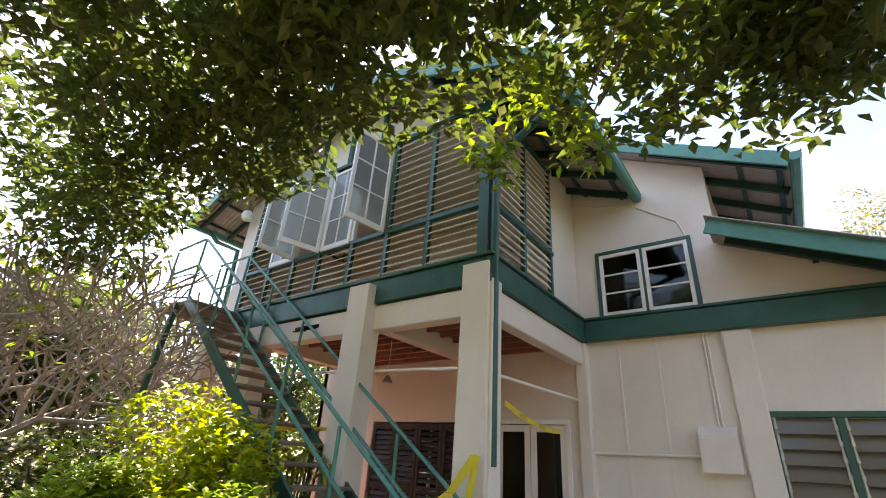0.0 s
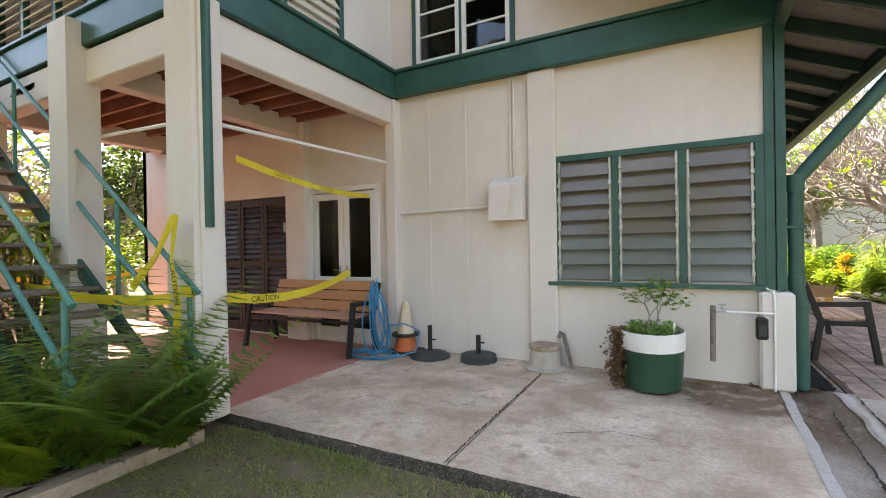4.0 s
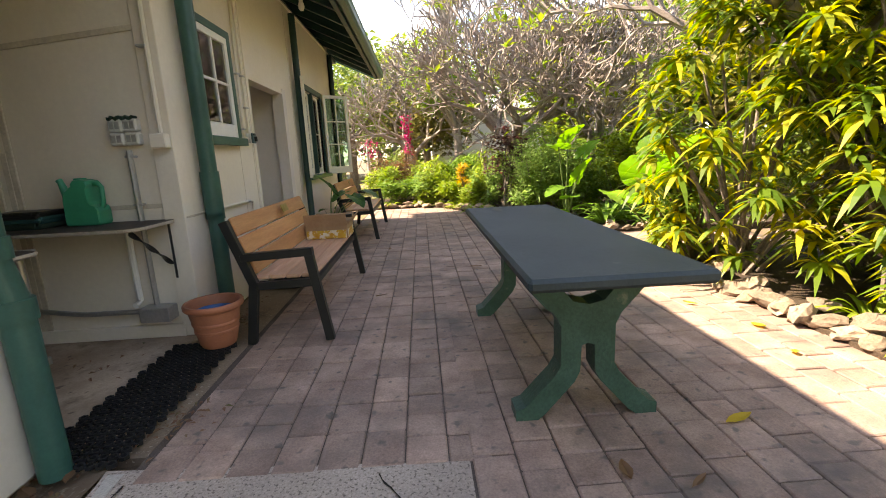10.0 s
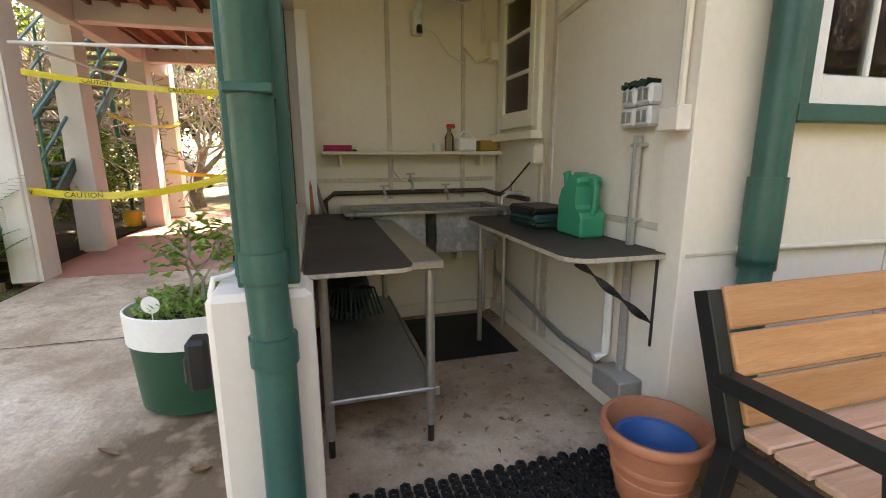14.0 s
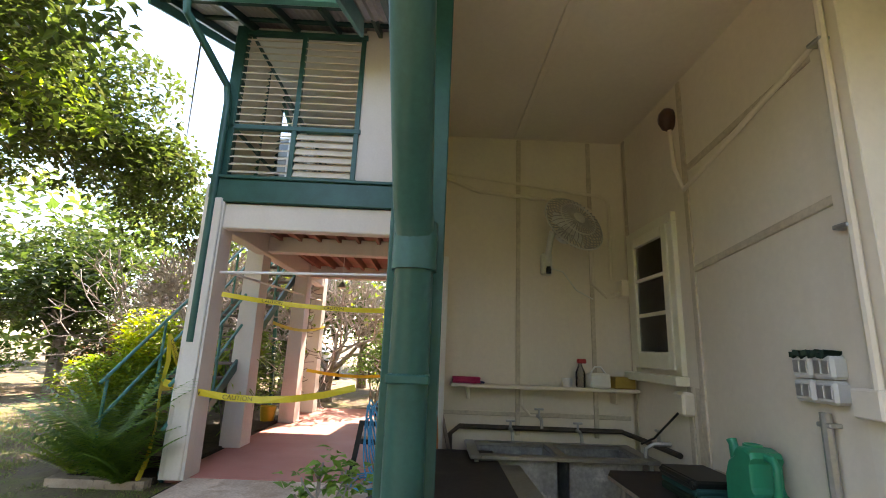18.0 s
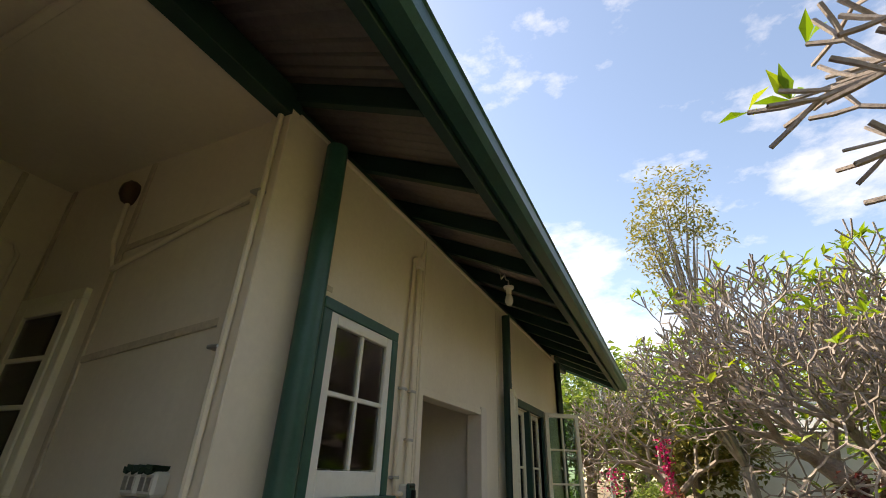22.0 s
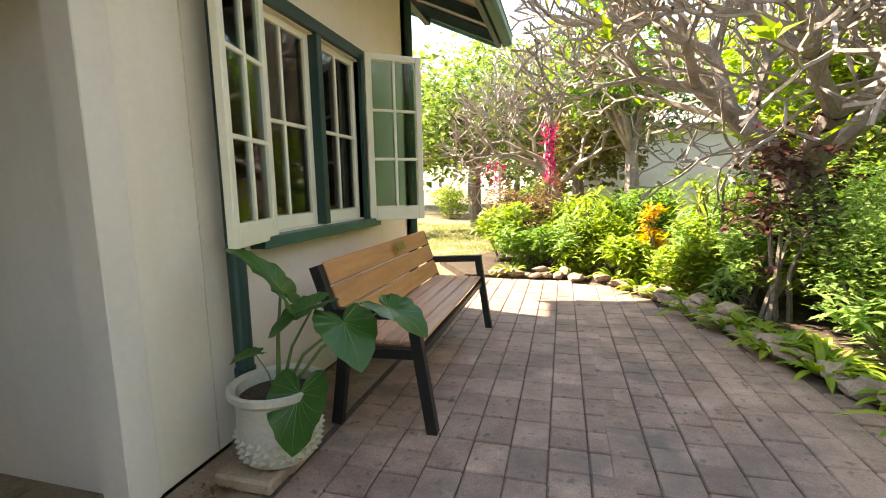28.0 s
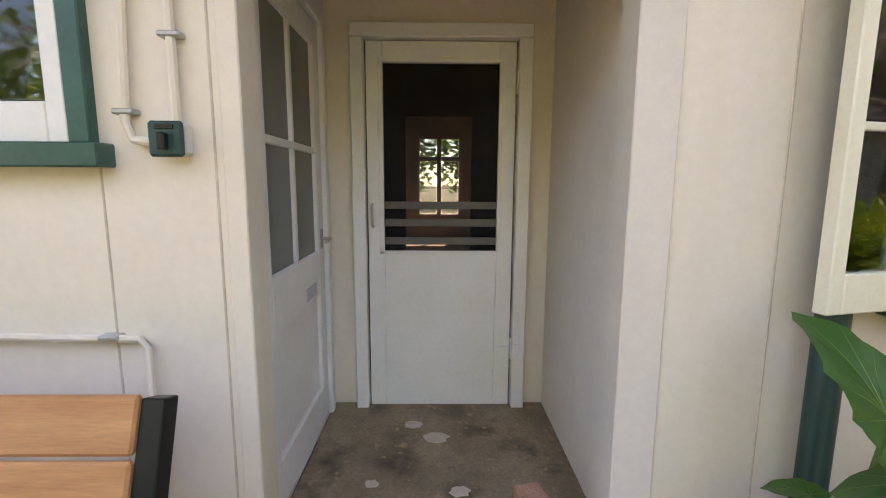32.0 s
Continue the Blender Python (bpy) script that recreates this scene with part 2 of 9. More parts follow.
def glass_mat(name, tint, rough=0.03, frost=0.0, milk=None):
    m = bpy.data.materials.new(name)
    m.use_nodes = True
    n, l = m.node_tree.nodes, m.node_tree.links
    n.remove(n["Principled BSDF"])
    fr, gl, mx = n.new("ShaderNodeFresnel"), n.new("ShaderNodeBsdfGlossy"), n.new("ShaderNodeMixShader")
    if frost:
        tr = n.new("ShaderNodeBsdfRefraction")
        tr.inputs["Roughness"].default_value, tr.inputs["IOR"].default_value = frost, 1.05
    else:
        tr = n.new("ShaderNodeBsdfTransparent")
    tr.inputs["Color"].default_value = (*tint, 1)
    gl.inputs["Roughness"].default_value = rough
    fr.inputs["IOR"].default_value = 1.5
    l.new(fr.outputs["Fac"], mx.inputs["Fac"])
    if milk:
        df, dm = n.new("ShaderNodeBsdfDiffuse"), n.new("ShaderNodeMixShader")
        df.inputs["Color"].default_value, dm.inputs["Fac"].default_value = (*milk[:3], 1), milk[3]
        l.new(tr.outputs["BSDF"], dm.inputs[1])
        l.new(df.outputs["BSDF"], dm.inputs[2])
        tr = dm
    l.new(tr.outputs[0], mx.inputs[1])
    l.new(gl.outputs["BSDF"], mx.inputs[2])
    l.new(mx.outputs["Shader"], n["Material Output"].inputs["Surface"])
    return m


M_WALL = mat("wall_paint", (0.69, 0.63, 0.565), (0.76, 0.70, 0.64), 1.3, 0.62, fine=35, grain=0.05, bump=0.07, spots=(0.60, 0.53, 0.46), spot=(0.70, 0.92), streak=(0.69, 0.63, 0.56))
M_CREAM = mat("cream_wall_paint", (0.73, 0.655, 0.545), (0.79, 0.725, 0.62), 1.1, 0.5, fine=30, grain=0.05, bump=0.05, spots=(0.60, 0.52, 0.41), spot=(0.72, 0.95), streak=(0.725, 0.65, 0.535))
# darker cream for the strips: their shadow lines and grime in one colour
M_GRIME_SHADE = mat("grimy_shaded_cream_strip", (0.52, 0.45, 0.355), (0.64, 0.565, 0.45), 6, 0.6, fine=40, grain=0.2, bump=0.1)
M_WHITE = mat("white_paint", (0.76, 0.75, 0.71), (0.82, 0.81, 0.78), 3, 0.45, fine=50, grain=0.05, bump=0.05, spots=(0.6, 0.56, 0.48), spot=(0.72, 0.9))
M_SASH = mat("cream_gloss_paint", (0.76, 0.73, 0.58), (0.81, 0.78, 0.65), 4, 0.35, fine=70, grain=0.06, bump=0.05, spots=(0.6, 0.55, 0.42), spot=(0.7, 0.9), spot_scale=14)
M_GREEN = mat("green_paint", (0.022, 0.085, 0.07), (0.03, 0.115, 0.095), 4, 0.35, fine=60, grain=0.15, bump=0.05, spots=(0.06, 0.15, 0.13), spot=(0.66, 0.85), spot_scale=9)
M_DARKGREEN = mat("dark_green_paint", (0.012, 0.04, 0.035), (0.018, 0.06, 0.05), 4, 0.42, fine=60, grain=0.15, bump=0.05, spots=(0.05, 0.08, 0.07), spot=(0.68, 0.9))
M_TEAL = mat("faded_green_paint", (0.05, 0.20, 0.17), (0.08, 0.26, 0.23), 5, 0.4, fine=60, grain=0.12, bump=0.04, spots=(0.14, 0.30, 0.28), spot=(0.62, 0.85))
M_IRON = mat("corrugated_iron", (0.30, 0.26, 0.24), (0.40, 0.35, 0.33), 1.6, 0.5, 0.35, fine=30, grain=0.15, bump=0.03, spots=(0.22, 0.13, 0.10), spot=(0.6, 0.8))
M_ROOFTOP = mat("roof_paint", (0.36, 0.38, 0.38), (0.44, 0.46, 0.46), 1.2, 0.5, 0.2, fine=30, grain=0.1, bump=0.03)
M_CONC = mat("worn_concrete", (0.28, 0.195, 0.135), (0.55, 0.43, 0.325), 2.1, 0.8, fine=60, grain=0.2, bump=0.25, spots=(0.15, 0.10, 0.07), spot=(0.54, 0.70), spot_scale=3.2, speck=((0.17, 0.12, 0.09), 0.64, 0.72, 14))
M_APRON = mat("mottled_apron_concrete", (0.47, 0.345, 0.245), (0.84, 0.69, 0.545), 1.7, 0.85, fine=38, grain=0.3, bump=0.35, spots=(0.16, 0.105, 0.065), spot=(0.24, 0.46), spot_scale=3.0, speck=((0.40, 0.285, 0.20), 0.52, 0.74, 8), patch=(0.98, 5.58, 0, 0.4, 0.75))
M_AGG = mat("broken_aggregate", (0.05, 0.042, 0.034), (0.12, 0.10, 0.08), 20, 0.95, fine=90, grain=0.6, bump=0.9, speck=((0.22, 0.18, 0.145), 0.58, 0.66, 110))
M_CRACK = mat("dirt_filled_crack", (0.02, 0.016, 0.012), (0.05, 0.04, 0.03), 30, 0.95, fine=120, grain=0.4, bump=0.3)
M_DRAIN = mat("drain_concrete", (0.28, 0.215, 0.17), (0.50, 0.425, 0.36), 2.4, 0.8, fine=80, grain=0.5, bump=0.35, spots=(0.15, 0.10, 0.065), spot=(0.30, 0.44), spot_scale=2.6, speck=((0.25, 0.2, 0.15), 0.6, 0.7, 30), patch=(1.45, 5.45, 0, 0.5, 0.95))
M_PORCH = mat("worn_porch_floor", (0.19, 0.14, 0.09), (0.36, 0.275, 0.185), 2.4, 0.65, fine=60, grain=0.3, bump=0.25, spots=(0.10, 0.07, 0.045), spot=(0.52, 0.68), spot_scale=3.4, speck=((0.40, 0.27, 0.16), 0.64, 0.74, 18))
M_CONC2 = mat("pale_concrete", (0.43, 0.385, 0.33), (0.57, 0.52, 0.455), 1.6, 0.85, fine=110, grain=0.3, bump=0.3, spots=(0.30, 0.25, 0.20), spot=(0.56, 0.78), spot_scale=5)
M_MOSS = mat("mossy_exposed_concrete", (0.45, 0.355, 0.295), (0.64, 0.53, 0.445), 1.6, 0.85, fine=90, grain=0.4, bump=0.5, spots=(0.045, 0.036, 0.028), spot=(0.24, 0.5), spot_scale=4, speck=((0.17, 0.135, 0.11), 0.56, 0.66, 75), patch=(2.4, 4.1, 0, 0.55, 1.15))
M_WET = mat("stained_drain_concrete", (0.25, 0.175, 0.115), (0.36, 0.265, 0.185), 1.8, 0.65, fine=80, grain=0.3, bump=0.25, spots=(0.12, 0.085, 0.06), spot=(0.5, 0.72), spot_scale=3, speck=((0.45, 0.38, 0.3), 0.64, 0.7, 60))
M_PAVER = mat("clay_paver", (0.32, 0.207, 0.165), (0.50, 0.345, 0.275), 4.5, 0.75, fine=110, grain=0.35, bump=0.35, spots=(0.17, 0.135, 0.12), spot=(0.48, 0.7), spot_scale=1.7, speck=((0.16, 0.13, 0.115), 0.62, 0.72, 16), rand=0.2)
M_PAVERS = mat("clay_paver_joined", (0.32, 0.207, 0.165), (0.50, 0.345, 0.275), 4.5, 0.75, fine=110, grain=0.35, bump=0.35, spots=(0.17, 0.135, 0.12), spot=(0.48, 0.7), spot_scale=1.7, speck=((0.16, 0.13, 0.115), 0.62, 0.72, 16), island=0.2)
M_BED = mat("sandy_joint", (0.10, 0.075, 0.06), (0.17, 0.13, 0.105), 6, 0.95, fine=150, grain=0.4, bump=0.4)
M_RED = mat("red_painted_floor", (0.46, 0.17, 0.13), (0.53, 0.23, 0.18), 1.4, 0.55, fine=60, grain=0.12, bump=0.08, spots=(0.46, 0.27, 0.22), spot=(0.58, 0.8), spot_scale=2.5)
M_GRASS = mat("patchy_lawn", (0.19, 0.185, 0.06), (0.30, 0.25, 0.12), 1.6, 0.95, fine=90, grain=0.6, bump=0.8, spots=(0.20, 0.14, 0.095), spot=(0.38, 0.54), spot_scale=1.5, speck=((0.11, 0.08, 0.055), 0.6, 0.68, 28))
M_SOIL = mat("garden_soil", (0.05, 0.035, 0.025), (0.10, 0.07, 0.045), 5, 0.95, fine=90, grain=0.5, bump=0.8, spots=(0.20, 0.13, 0.07), spot=(0.6, 0.7), spot_scale=12)
M_STONE = mat("garden_stone", (0.24, 0.18, 0.13), (0.40, 0.31, 0.235), 7, 0.85, fine=70, grain=0.35, bump=0.5, spots=(0.48, 0.25, 0.12), spot=(0.6, 0.75), spot_scale=4, rand=0.35, speck=((0.1, 0.08, 0.06), 0.62, 0.72, 14))
M_SLAT = mat("louvre_slat_paint", (0.70, 0.62, 0.50), (0.78, 0.70, 0.58), 3, 0.5, fine=60, grain=0.08, bump=0.05)
M_CEILW = mat("stained_joist", (0.24, 0.10, 0.07), (0.34, 0.15, 0.10), 4, 0.6, fine=70, grain=0.2, bump=0.1)
M_SLATW = mat("bench_timber", (0.50, 0.22, 0.09), (0.62, 0.31, 0.14), 3, 0.5, fine=25, grain=0.18, bump=0.06, stretch=(9, 0.7, 9), rand=0.12)
M_BLACK = mat("black_powder_coat", (0.010, 0.011, 0.011), (0.016, 0.017, 0.017), 8, 0.45, fine=200, grain=0.2, bump=0.05, spec=0.4)
M_TABLE = mat("blue_grey_table_top", (0.026, 0.042, 0.046), (0.042, 0.06, 0.066), 2.5, 0.55, fine=70, grain=0.2, bump=0.12, spots=(0.11, 0.12, 0.12), spot=(0.68, 0.82), spot_scale=9)
M_CASTG = mat("green_cast_iron", (0.03, 0.085, 0.06), (0.05, 0.12, 0.09), 6, 0.5, fine=70, grain=0.3, bump=0.2, spots=(0.20, 0.22, 0.17), spot=(0.62, 0.75), spot_scale=11)
M_BARK = mat("grey_bark", (0.20, 0.16, 0.13), (0.33, 0.28, 0.24), 7, 0.9, fine=60, grain=0.4, bump=0.6, spots=(0.09, 0.07, 0.06), spot=(0.55, 0.7), spot_scale=9)
M_TWIG = mat("pale_twig_bark", (0.26, 0.215, 0.19), (0.43, 0.375, 0.34), 5, 0.85, fine=60, grain=0.3, bump=0.3)
M_STEEL = mat("dull_stainless_steel", (0.34, 0.33, 0.30), (0.44, 0.43, 0.40), 3, 0.38, 0.8, fine=60, grain=0.15, bump=0.04, spots=(0.28, 0.25, 0.21), spot=(0.55, 0.75))
M_ZINC = mat("galvanised_steel", (0.42, 0.42, 0.41), (0.52, 0.52, 0.51), 6, 0.45, 0.7, fine=60, grain=0.15, bump=0.05)
# near-black in place of indoor dimness: room shade is put into the colour
M_ROOMSHADE = mat("interior_painted_dim", (0.03, 0.027, 0.024), (0.045, 0.04, 0.036), 2, 0.8, fine=30, grain=0.1, bump=0)
# clear glass with a pale diffuse share for the verandah casements
M_PALEGLASS = glass_mat("pale_casement_glass", (0.75, 0.79, 0.77), 0.03, 0.0, (0.72, 0.76, 0.74, 0.3))
M_GLASS = glass_mat("window_glass", (0.55, 0.58, 0.56))
# grey-brown milk holds dust and the reflected bright outdoors as plain colour
M_LOUVRE = glass_mat("dusty_reflecting_louvre_glass", (0.30, 0.27, 0.22), 0.12, 0.3, (0.31, 0.275, 0.225, 0.5))
# frosted panes; green-grey milk also paints the reflection on the lowest louvres
M_FROST = glass_mat("frosted_reflecting_glass", (0.45, 0.48, 0.44), 0.16, 0.3, (0.33, 0.36, 0.33, 0.45))

# ---- the ground and the floors ----
def pick(lo, hi):
    return random.uniform(lo, hi)


g = G()
for i in range(-12, 12):
    for j in range(-12, 12):
        f = lambda k: (abs(k) ** 2.2) * 1.6 * (1 if k > 0 else -1)
        x0, x1, y0, y1 = f(i), f(i + 1), f(j), f(j + 1)
        g.quad((x0, y0, -0.065), (x1, y0, -0.065), (x1, y1, -0.065), (x0, y1, -0.065))
solid("ground", g, M_GRASS, "patchy sunlit lawn with bare brown soil", "ground")

# concrete apron: two slabs with an open joint, a drain gutter and the aggregate slab
g = G()
g.box(-2.62, 3.5, -0.2, -0.655, 5.95, 0.0, 0.012)
g.box(-0.645, 3.5, -0.2, 1.24, 5.95, 0.0, 0.012)
apron = solid("pavement_apron", g, M_APRON, "worn brown concrete apron along the house wall", "pavement")
g = G()
for k in range(24):
    y0, y1 = 3.5 + k * 0.102, 3.5 + (k + 1) * 0.102
    w = lambda y: 0.004 * math.sin(7 * y) + 0.004 * math.sin(23 * y)
    c = lambda y: 1.2 + 0.1 * (y - 3.5) / 2.4
    g.add([(c(y0) - 0.032 + w(y0) * 0.6, y0, 0.004), (c(y0) + 0.032 + w(y0), y0, 0.004), (c(y1) + 0.032 + w(y1), y1, 0.004), (c(y1) - 0.032 + w(y1) * 0.6, y1, 0.004)], [(0, 1, 2, 3)])
solid("trim_drain_edge", g, M_CONC2, "pale mortar strip beside the drain", "mortar strip")
g = G()
prof = [(1.236, 0.0), (1.32, -0.03), (1.42, -0.045), (1.55, -0.02), (1.64, 0.0)]
for k in range(len(prof) - 1):
    (xa, za), (xb, zb) = prof[k], prof[k + 1]
    g.quad((xa, 3.3, za - 0.03), (xb, 3.3, zb - 0.03), (xb, 6.1, zb), (xa, 6.1, za))
solid("drain_gutter", g, M_DRAIN, "shallow stained concrete drain with dry leaves", "drain")
g = G()
out = []
for k in range(30):
    a = k / 29
    out.append((1.64 + 0.0 * a + 0.02 * math.sin(9 * a) + 0.012 * math.sin(31 * a), 6.0 - 2.5 * a))
for k in range(16):
    a = k / 15
    out.append((1.64 + 1.43 * a, 3.5 + 0.42 * a ** 1.5 + 0.02 * math.sin(23 * a)))
out.append((3.07, 5.9))
g.sheet(out[::-1], -0.25, 0.0)
solid("pavement_slab", g, M_MOSS, "grey aggregate concrete slab with black moss", "pavement")
g = G()
for k in range(25):
    a0, a1 = k / 25, (k + 1) / 25
    s = lambda a: 1.665 + 0.02 * math.sin(9 * (1 - a)) + 0.012 * math.sin(31 * (1 - a))
    w = lambda q: 0.05 + 0.022 * noise.noise((q * 1.3, 4.2, 0.7))
    y0, y1 = 3.52 + 2.45 * a0, 3.52 + 2.45 * a1
    g.quad((s(a0), y0, 0.004), (s(a0) + w(k), y0, 0.004), (s(a1) + w(k + 1), y1, 0.004), (s(a1), y1, 0.004))
solid("trim_slab_edge", g, M_CONC2, "pale worn edge of the slab", "concrete edge")
g = G()
g.box(-8.6, 3.25, -0.2, -2.63, 5.9, 0.0, 0.01)
solid("floor_undercroft", g, M_RED, "red painted concrete floor under the house", "floor")
g = G()
g.box(-0.55, 5.97, -0.2, 1.34, 7.5, 0.0, 0.01)
solid("floor_wash_area", g, M_CONC, "stained concrete floor of the wash area", "floor")
g = G()
g.box(0.1, 8.93, -0.2, 1.42, 10.16, 0.025, 0.012)
solid("floor_porch", g, M_PORCH, "grey peeling concrete porch floor", "floor")
g = G()
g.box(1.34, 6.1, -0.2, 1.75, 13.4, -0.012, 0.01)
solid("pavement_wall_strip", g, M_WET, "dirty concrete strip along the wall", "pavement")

# the apron's broken front edge
g = G()
cols = 190
for i in range(cols + 1):
    x = -2.62 + 3.78 * i / cols
    for j in range(6):
        a = j / 5
        r = noise.noise((x * 3.1, a * 2.0, 1.7)) * 0.5 + noise.noise((x * 11.0, a * 5.0, 4.2)) * 0.35 + noise.noise((x * 37.0, a * 9.0, 8.8)) * 0.25
        lip = 0.5 if j in (0, 5) else 1.0
        g.v.append((x, 3.512 - 0.05 * a + 0.03 * r * lip - 0.012, 0.004 - 0.1 * a + 0.012 * r * (0.25 if j == 0 else 1)))
g.f = [(i * 6 + j, (i + 1) * 6 + j, (i + 1) * 6 + j + 1, i * 6 + j + 1) for i in range(cols) for j in range(5)]
solid("trim_broken_edge", g, M_AGG, "dark broken aggregate edge of the apron", "concrete edge")


def crack(points, w, z=0.004, seed=0, label="dark crack in the concrete"):
    """A thin ragged ribbon of dirt along a line of points."""
    r = random.Random(seed)
    pts = []
    for (xa, ya), (xb, yb) in zip(points[:-1], points[1:]):
        n = max(2, int(math.hypot(xb - xa, yb - ya) / 0.03))
        pts += [(xa + (xb - xa) * k / n + r.uniform(-0.006, 0.006), ya + (yb - ya) * k / n + r.uniform(-0.006, 0.006)) for k in range(n)]
    pts.append(points[-1])
    g = G()
    for i, (x, y) in enumerate(pts):
        a, b = pts[max(0, i - 1)], pts[min(len(pts) - 1, i + 1)]
        d = Vector((b[0] - a[0], b[1] - a[1], 0)).normalized()
        h = w * r.uniform(0.25, 1.0) / 2
        zz = z(x, y) if callable(z) else z
        g.v += [(x - d.y * h, y + d.x * h, zz), (x + d.y * h, y - d.x * h, zz)]
    g.f = [(2 * i, 2 * i + 1, 2 * i + 3, 2 * i + 2) for i in range(len(pts) - 1)]
    return solid("trim_crack", g, M_CRACK, label, "crack")


gutter = lambda x, y: 0.003 - 0.045 * max(0, 1 - abs(x - 1.4) / 0.24) - 0.03 * (6.1 - y) / 2.8 + 0.012
crack([(-0.66, 3.52), (-0.655, 4.4), (-0.65, 5.65)], 0.016, 0.003, 1, "dark open joint between the slabs")
crack([(1.44, 3.5), (1.455, 4.0), (1.48, 4.4), (1.5, 4.9), (1.53, 5.5)], 0.022, gutter, 2)
crack([(1.36, 3.5), (1.37, 3.9)], 0.012, gutter, 3)
crack([(1.775, 5.9), (1.75, 5.4), (1.745, 4.9), (1.70, 4.2), (1.67, 4.1), (1.65, 4.02)], 0.02, 0.009, 4)
crack([(2.51, 4.85), (2.66, 4.8), (2.86, 4.83), (3.05, 4.86)], 0.01, 0.003, 5)
crack([(2.72, 5.86), (2.9, 5.6), (2.96, 5.36), (3.05, 5.2)], 0.01, 0.003, 6)
crack([(-0.2, 4.2), (0.15, 4.4), (0.6, 4.35)], 0.008, 0.003, 7)
g = G()
for cx, cy, r in ((0.55, 9.52, 0.06), (0.43, 9.4, 0.045), (0.95, 9.62, 0.04), (0.9, 9.25, 0.03)):
    n = len(g.v)
    ring = [(cx + r * (0.8 + 0.35 * noise.noise((k * 0.9, cx * 9, 2.0))) * math.cos(2 * math.pi * k / 14), cy + r * (0.8 + 0.35 * noise.noise((k * 0.9, cy * 9, 5.0))) * 1.25 * math.sin(2 * math.pi * k / 14)) for k in range(14)]
    g.sheet(ring, 0.024, 0.029)
solid("trim_floor_flakes", g, mat("bare_floor_patch", (0.52, 0.42, 0.35), (0.6, 0.5, 0.43), 20, 0.8), "pale bare flakes in the porch floor", "floor patch")

# ---- walls ----
def wall(name, axis, at, thick, u0, u1, z0, z1, holes, material, label, top=None):
    """An upright wall with openings through it. axis: the axis of its normal; at: its outer face; thick: signed."""
    us = sorted({u0, u1, *[h[0] for h in holes], *[h[1] for h in holes]})
    zs = sorted({z0, z1, *[h[2] for h in holes], *[h[3] for h in holes]})
    us, zs = [u for u in us if u0 <= u <= u1], [z for z in zs if z0 <= z <= z1]
    full = {}
    for i in range(len(us) - 1):
        for j in range(len(zs) - 1):
            u, z = (us[i] + us[i + 1]) / 2, (zs[j] + zs[j + 1]) / 2
            full[i, j] = not any(h[0] < u < h[1] and h[2] < z < h[3] for h in holes)
    P = (lambda u, d, z: (at + d, u, z)) if axis == "x" else (lambda u, d, z: (u, at + d, z))
    g = G()
    for (i, j), s in full.items():
        if not s:
            continue
        a, b, c, d = us[i], us[i + 1], zs[j], zs[j + 1]
        for q in (0, thick):
            g.quad(P(a, q, c), P(b, q, c), P(b, q, d), P(a, q, d))
        for (ni, nj), (p, r) in (((i - 1, j), ((a, c), (a, d))), ((i + 1, j), ((b, c), (b, d))), ((i, j - 1), ((a, c), (b, c))), ((i, j + 1), ((a, d), (b, d)))):
            if not full.get((ni, nj), False):
                g.quad(P(p[0], 0, p[1]), P(r[0], 0, r[1]), P(r[0], thick, r[1]), P(p[0], thick, p[1]))
    return solid(name, g, material, label, "wall")


XE, YS, YA, XB = 1.34, 5.95, 7.46, -0.53  # patio wall, south wall, wash area's side wall and back wall
wall("wall_south", "y", YS, 0.12, -2.6, XE, 0, 3.2, [(-0.58, 1.15, 0.88, 2.12)], M_WALL, "cream rendered wall with green trim")
wall("wall_south_upper", "y", YS, 0.12, -2.6, -0.7, 3.2, 5.5, [(-2.24, -1.05, 3.42, 4.365)], M_WALL, "cream rendered upper wall")
wall("wall_upper_east", "x", -0.7, -0.12, YS + 0.12, 13.3, 3.6, 5.5, [], M_WALL, "cream rendered upper wall")
wall("wall_wash_back", "x", XB, -0.1, 6.07, 7.46, 0, 3.07, [], M_CREAM, "cream sheeted back wall of the wash area")
wall("wall_wash_side", "y", YA, 0.1, XB - 0.1, XE - 0.1, 0, 3.07, [(-0.38, 0.12, 1.38, 2.24)], M_CREAM, "cream sheeted wall with fibre panels")
wall("wall_patio_a", "x", XE, -0.1, YA, 8.96, 0, 3.1, [(7.94, 8.52, 1.44, 2.2)], M_CREAM, "cream painted patio wall")
wall("wall_patio_b", "x", XE, -0.1, 8.96, 10.1, 1.97, 3.1, [], M_CREAM, "cream painted wall above the porch")
wall("wall_patio_c", "x", XE, -0.1, 10.1, 13.3, 0, 3.1, [(10.98, 12.2, 0.97, 2.15)], M_CREAM, "cream painted patio wall")
wall("wall_porch_back", "x", 0.18, -0.1, 8.8, 10.25, 0, 2.5, [(9.12, 9.96, 0.02, 2.04)], M_CREAM, "cream porch back wall")
wall("wall_porch_left", "y", 8.93, -0.08, 0.08, XE - 0.1, 0, 2.5, [(0.3, 1.16, 0.02, 2.06)], M_WHITE, "white painted porch wall")
wall("wall_porch_right", "y", 10.13, 0.08, 0.08, XE - 0.1, 0, 2.5, [], M_WALL, "cream painted porch wall")
wall("wall_north", "y", 13.3, -0.1, -2.6, XE, 0, 3.6, [(-1.6, -0.5, 0.9, 2.2)], M_CREAM, "cream end wall")
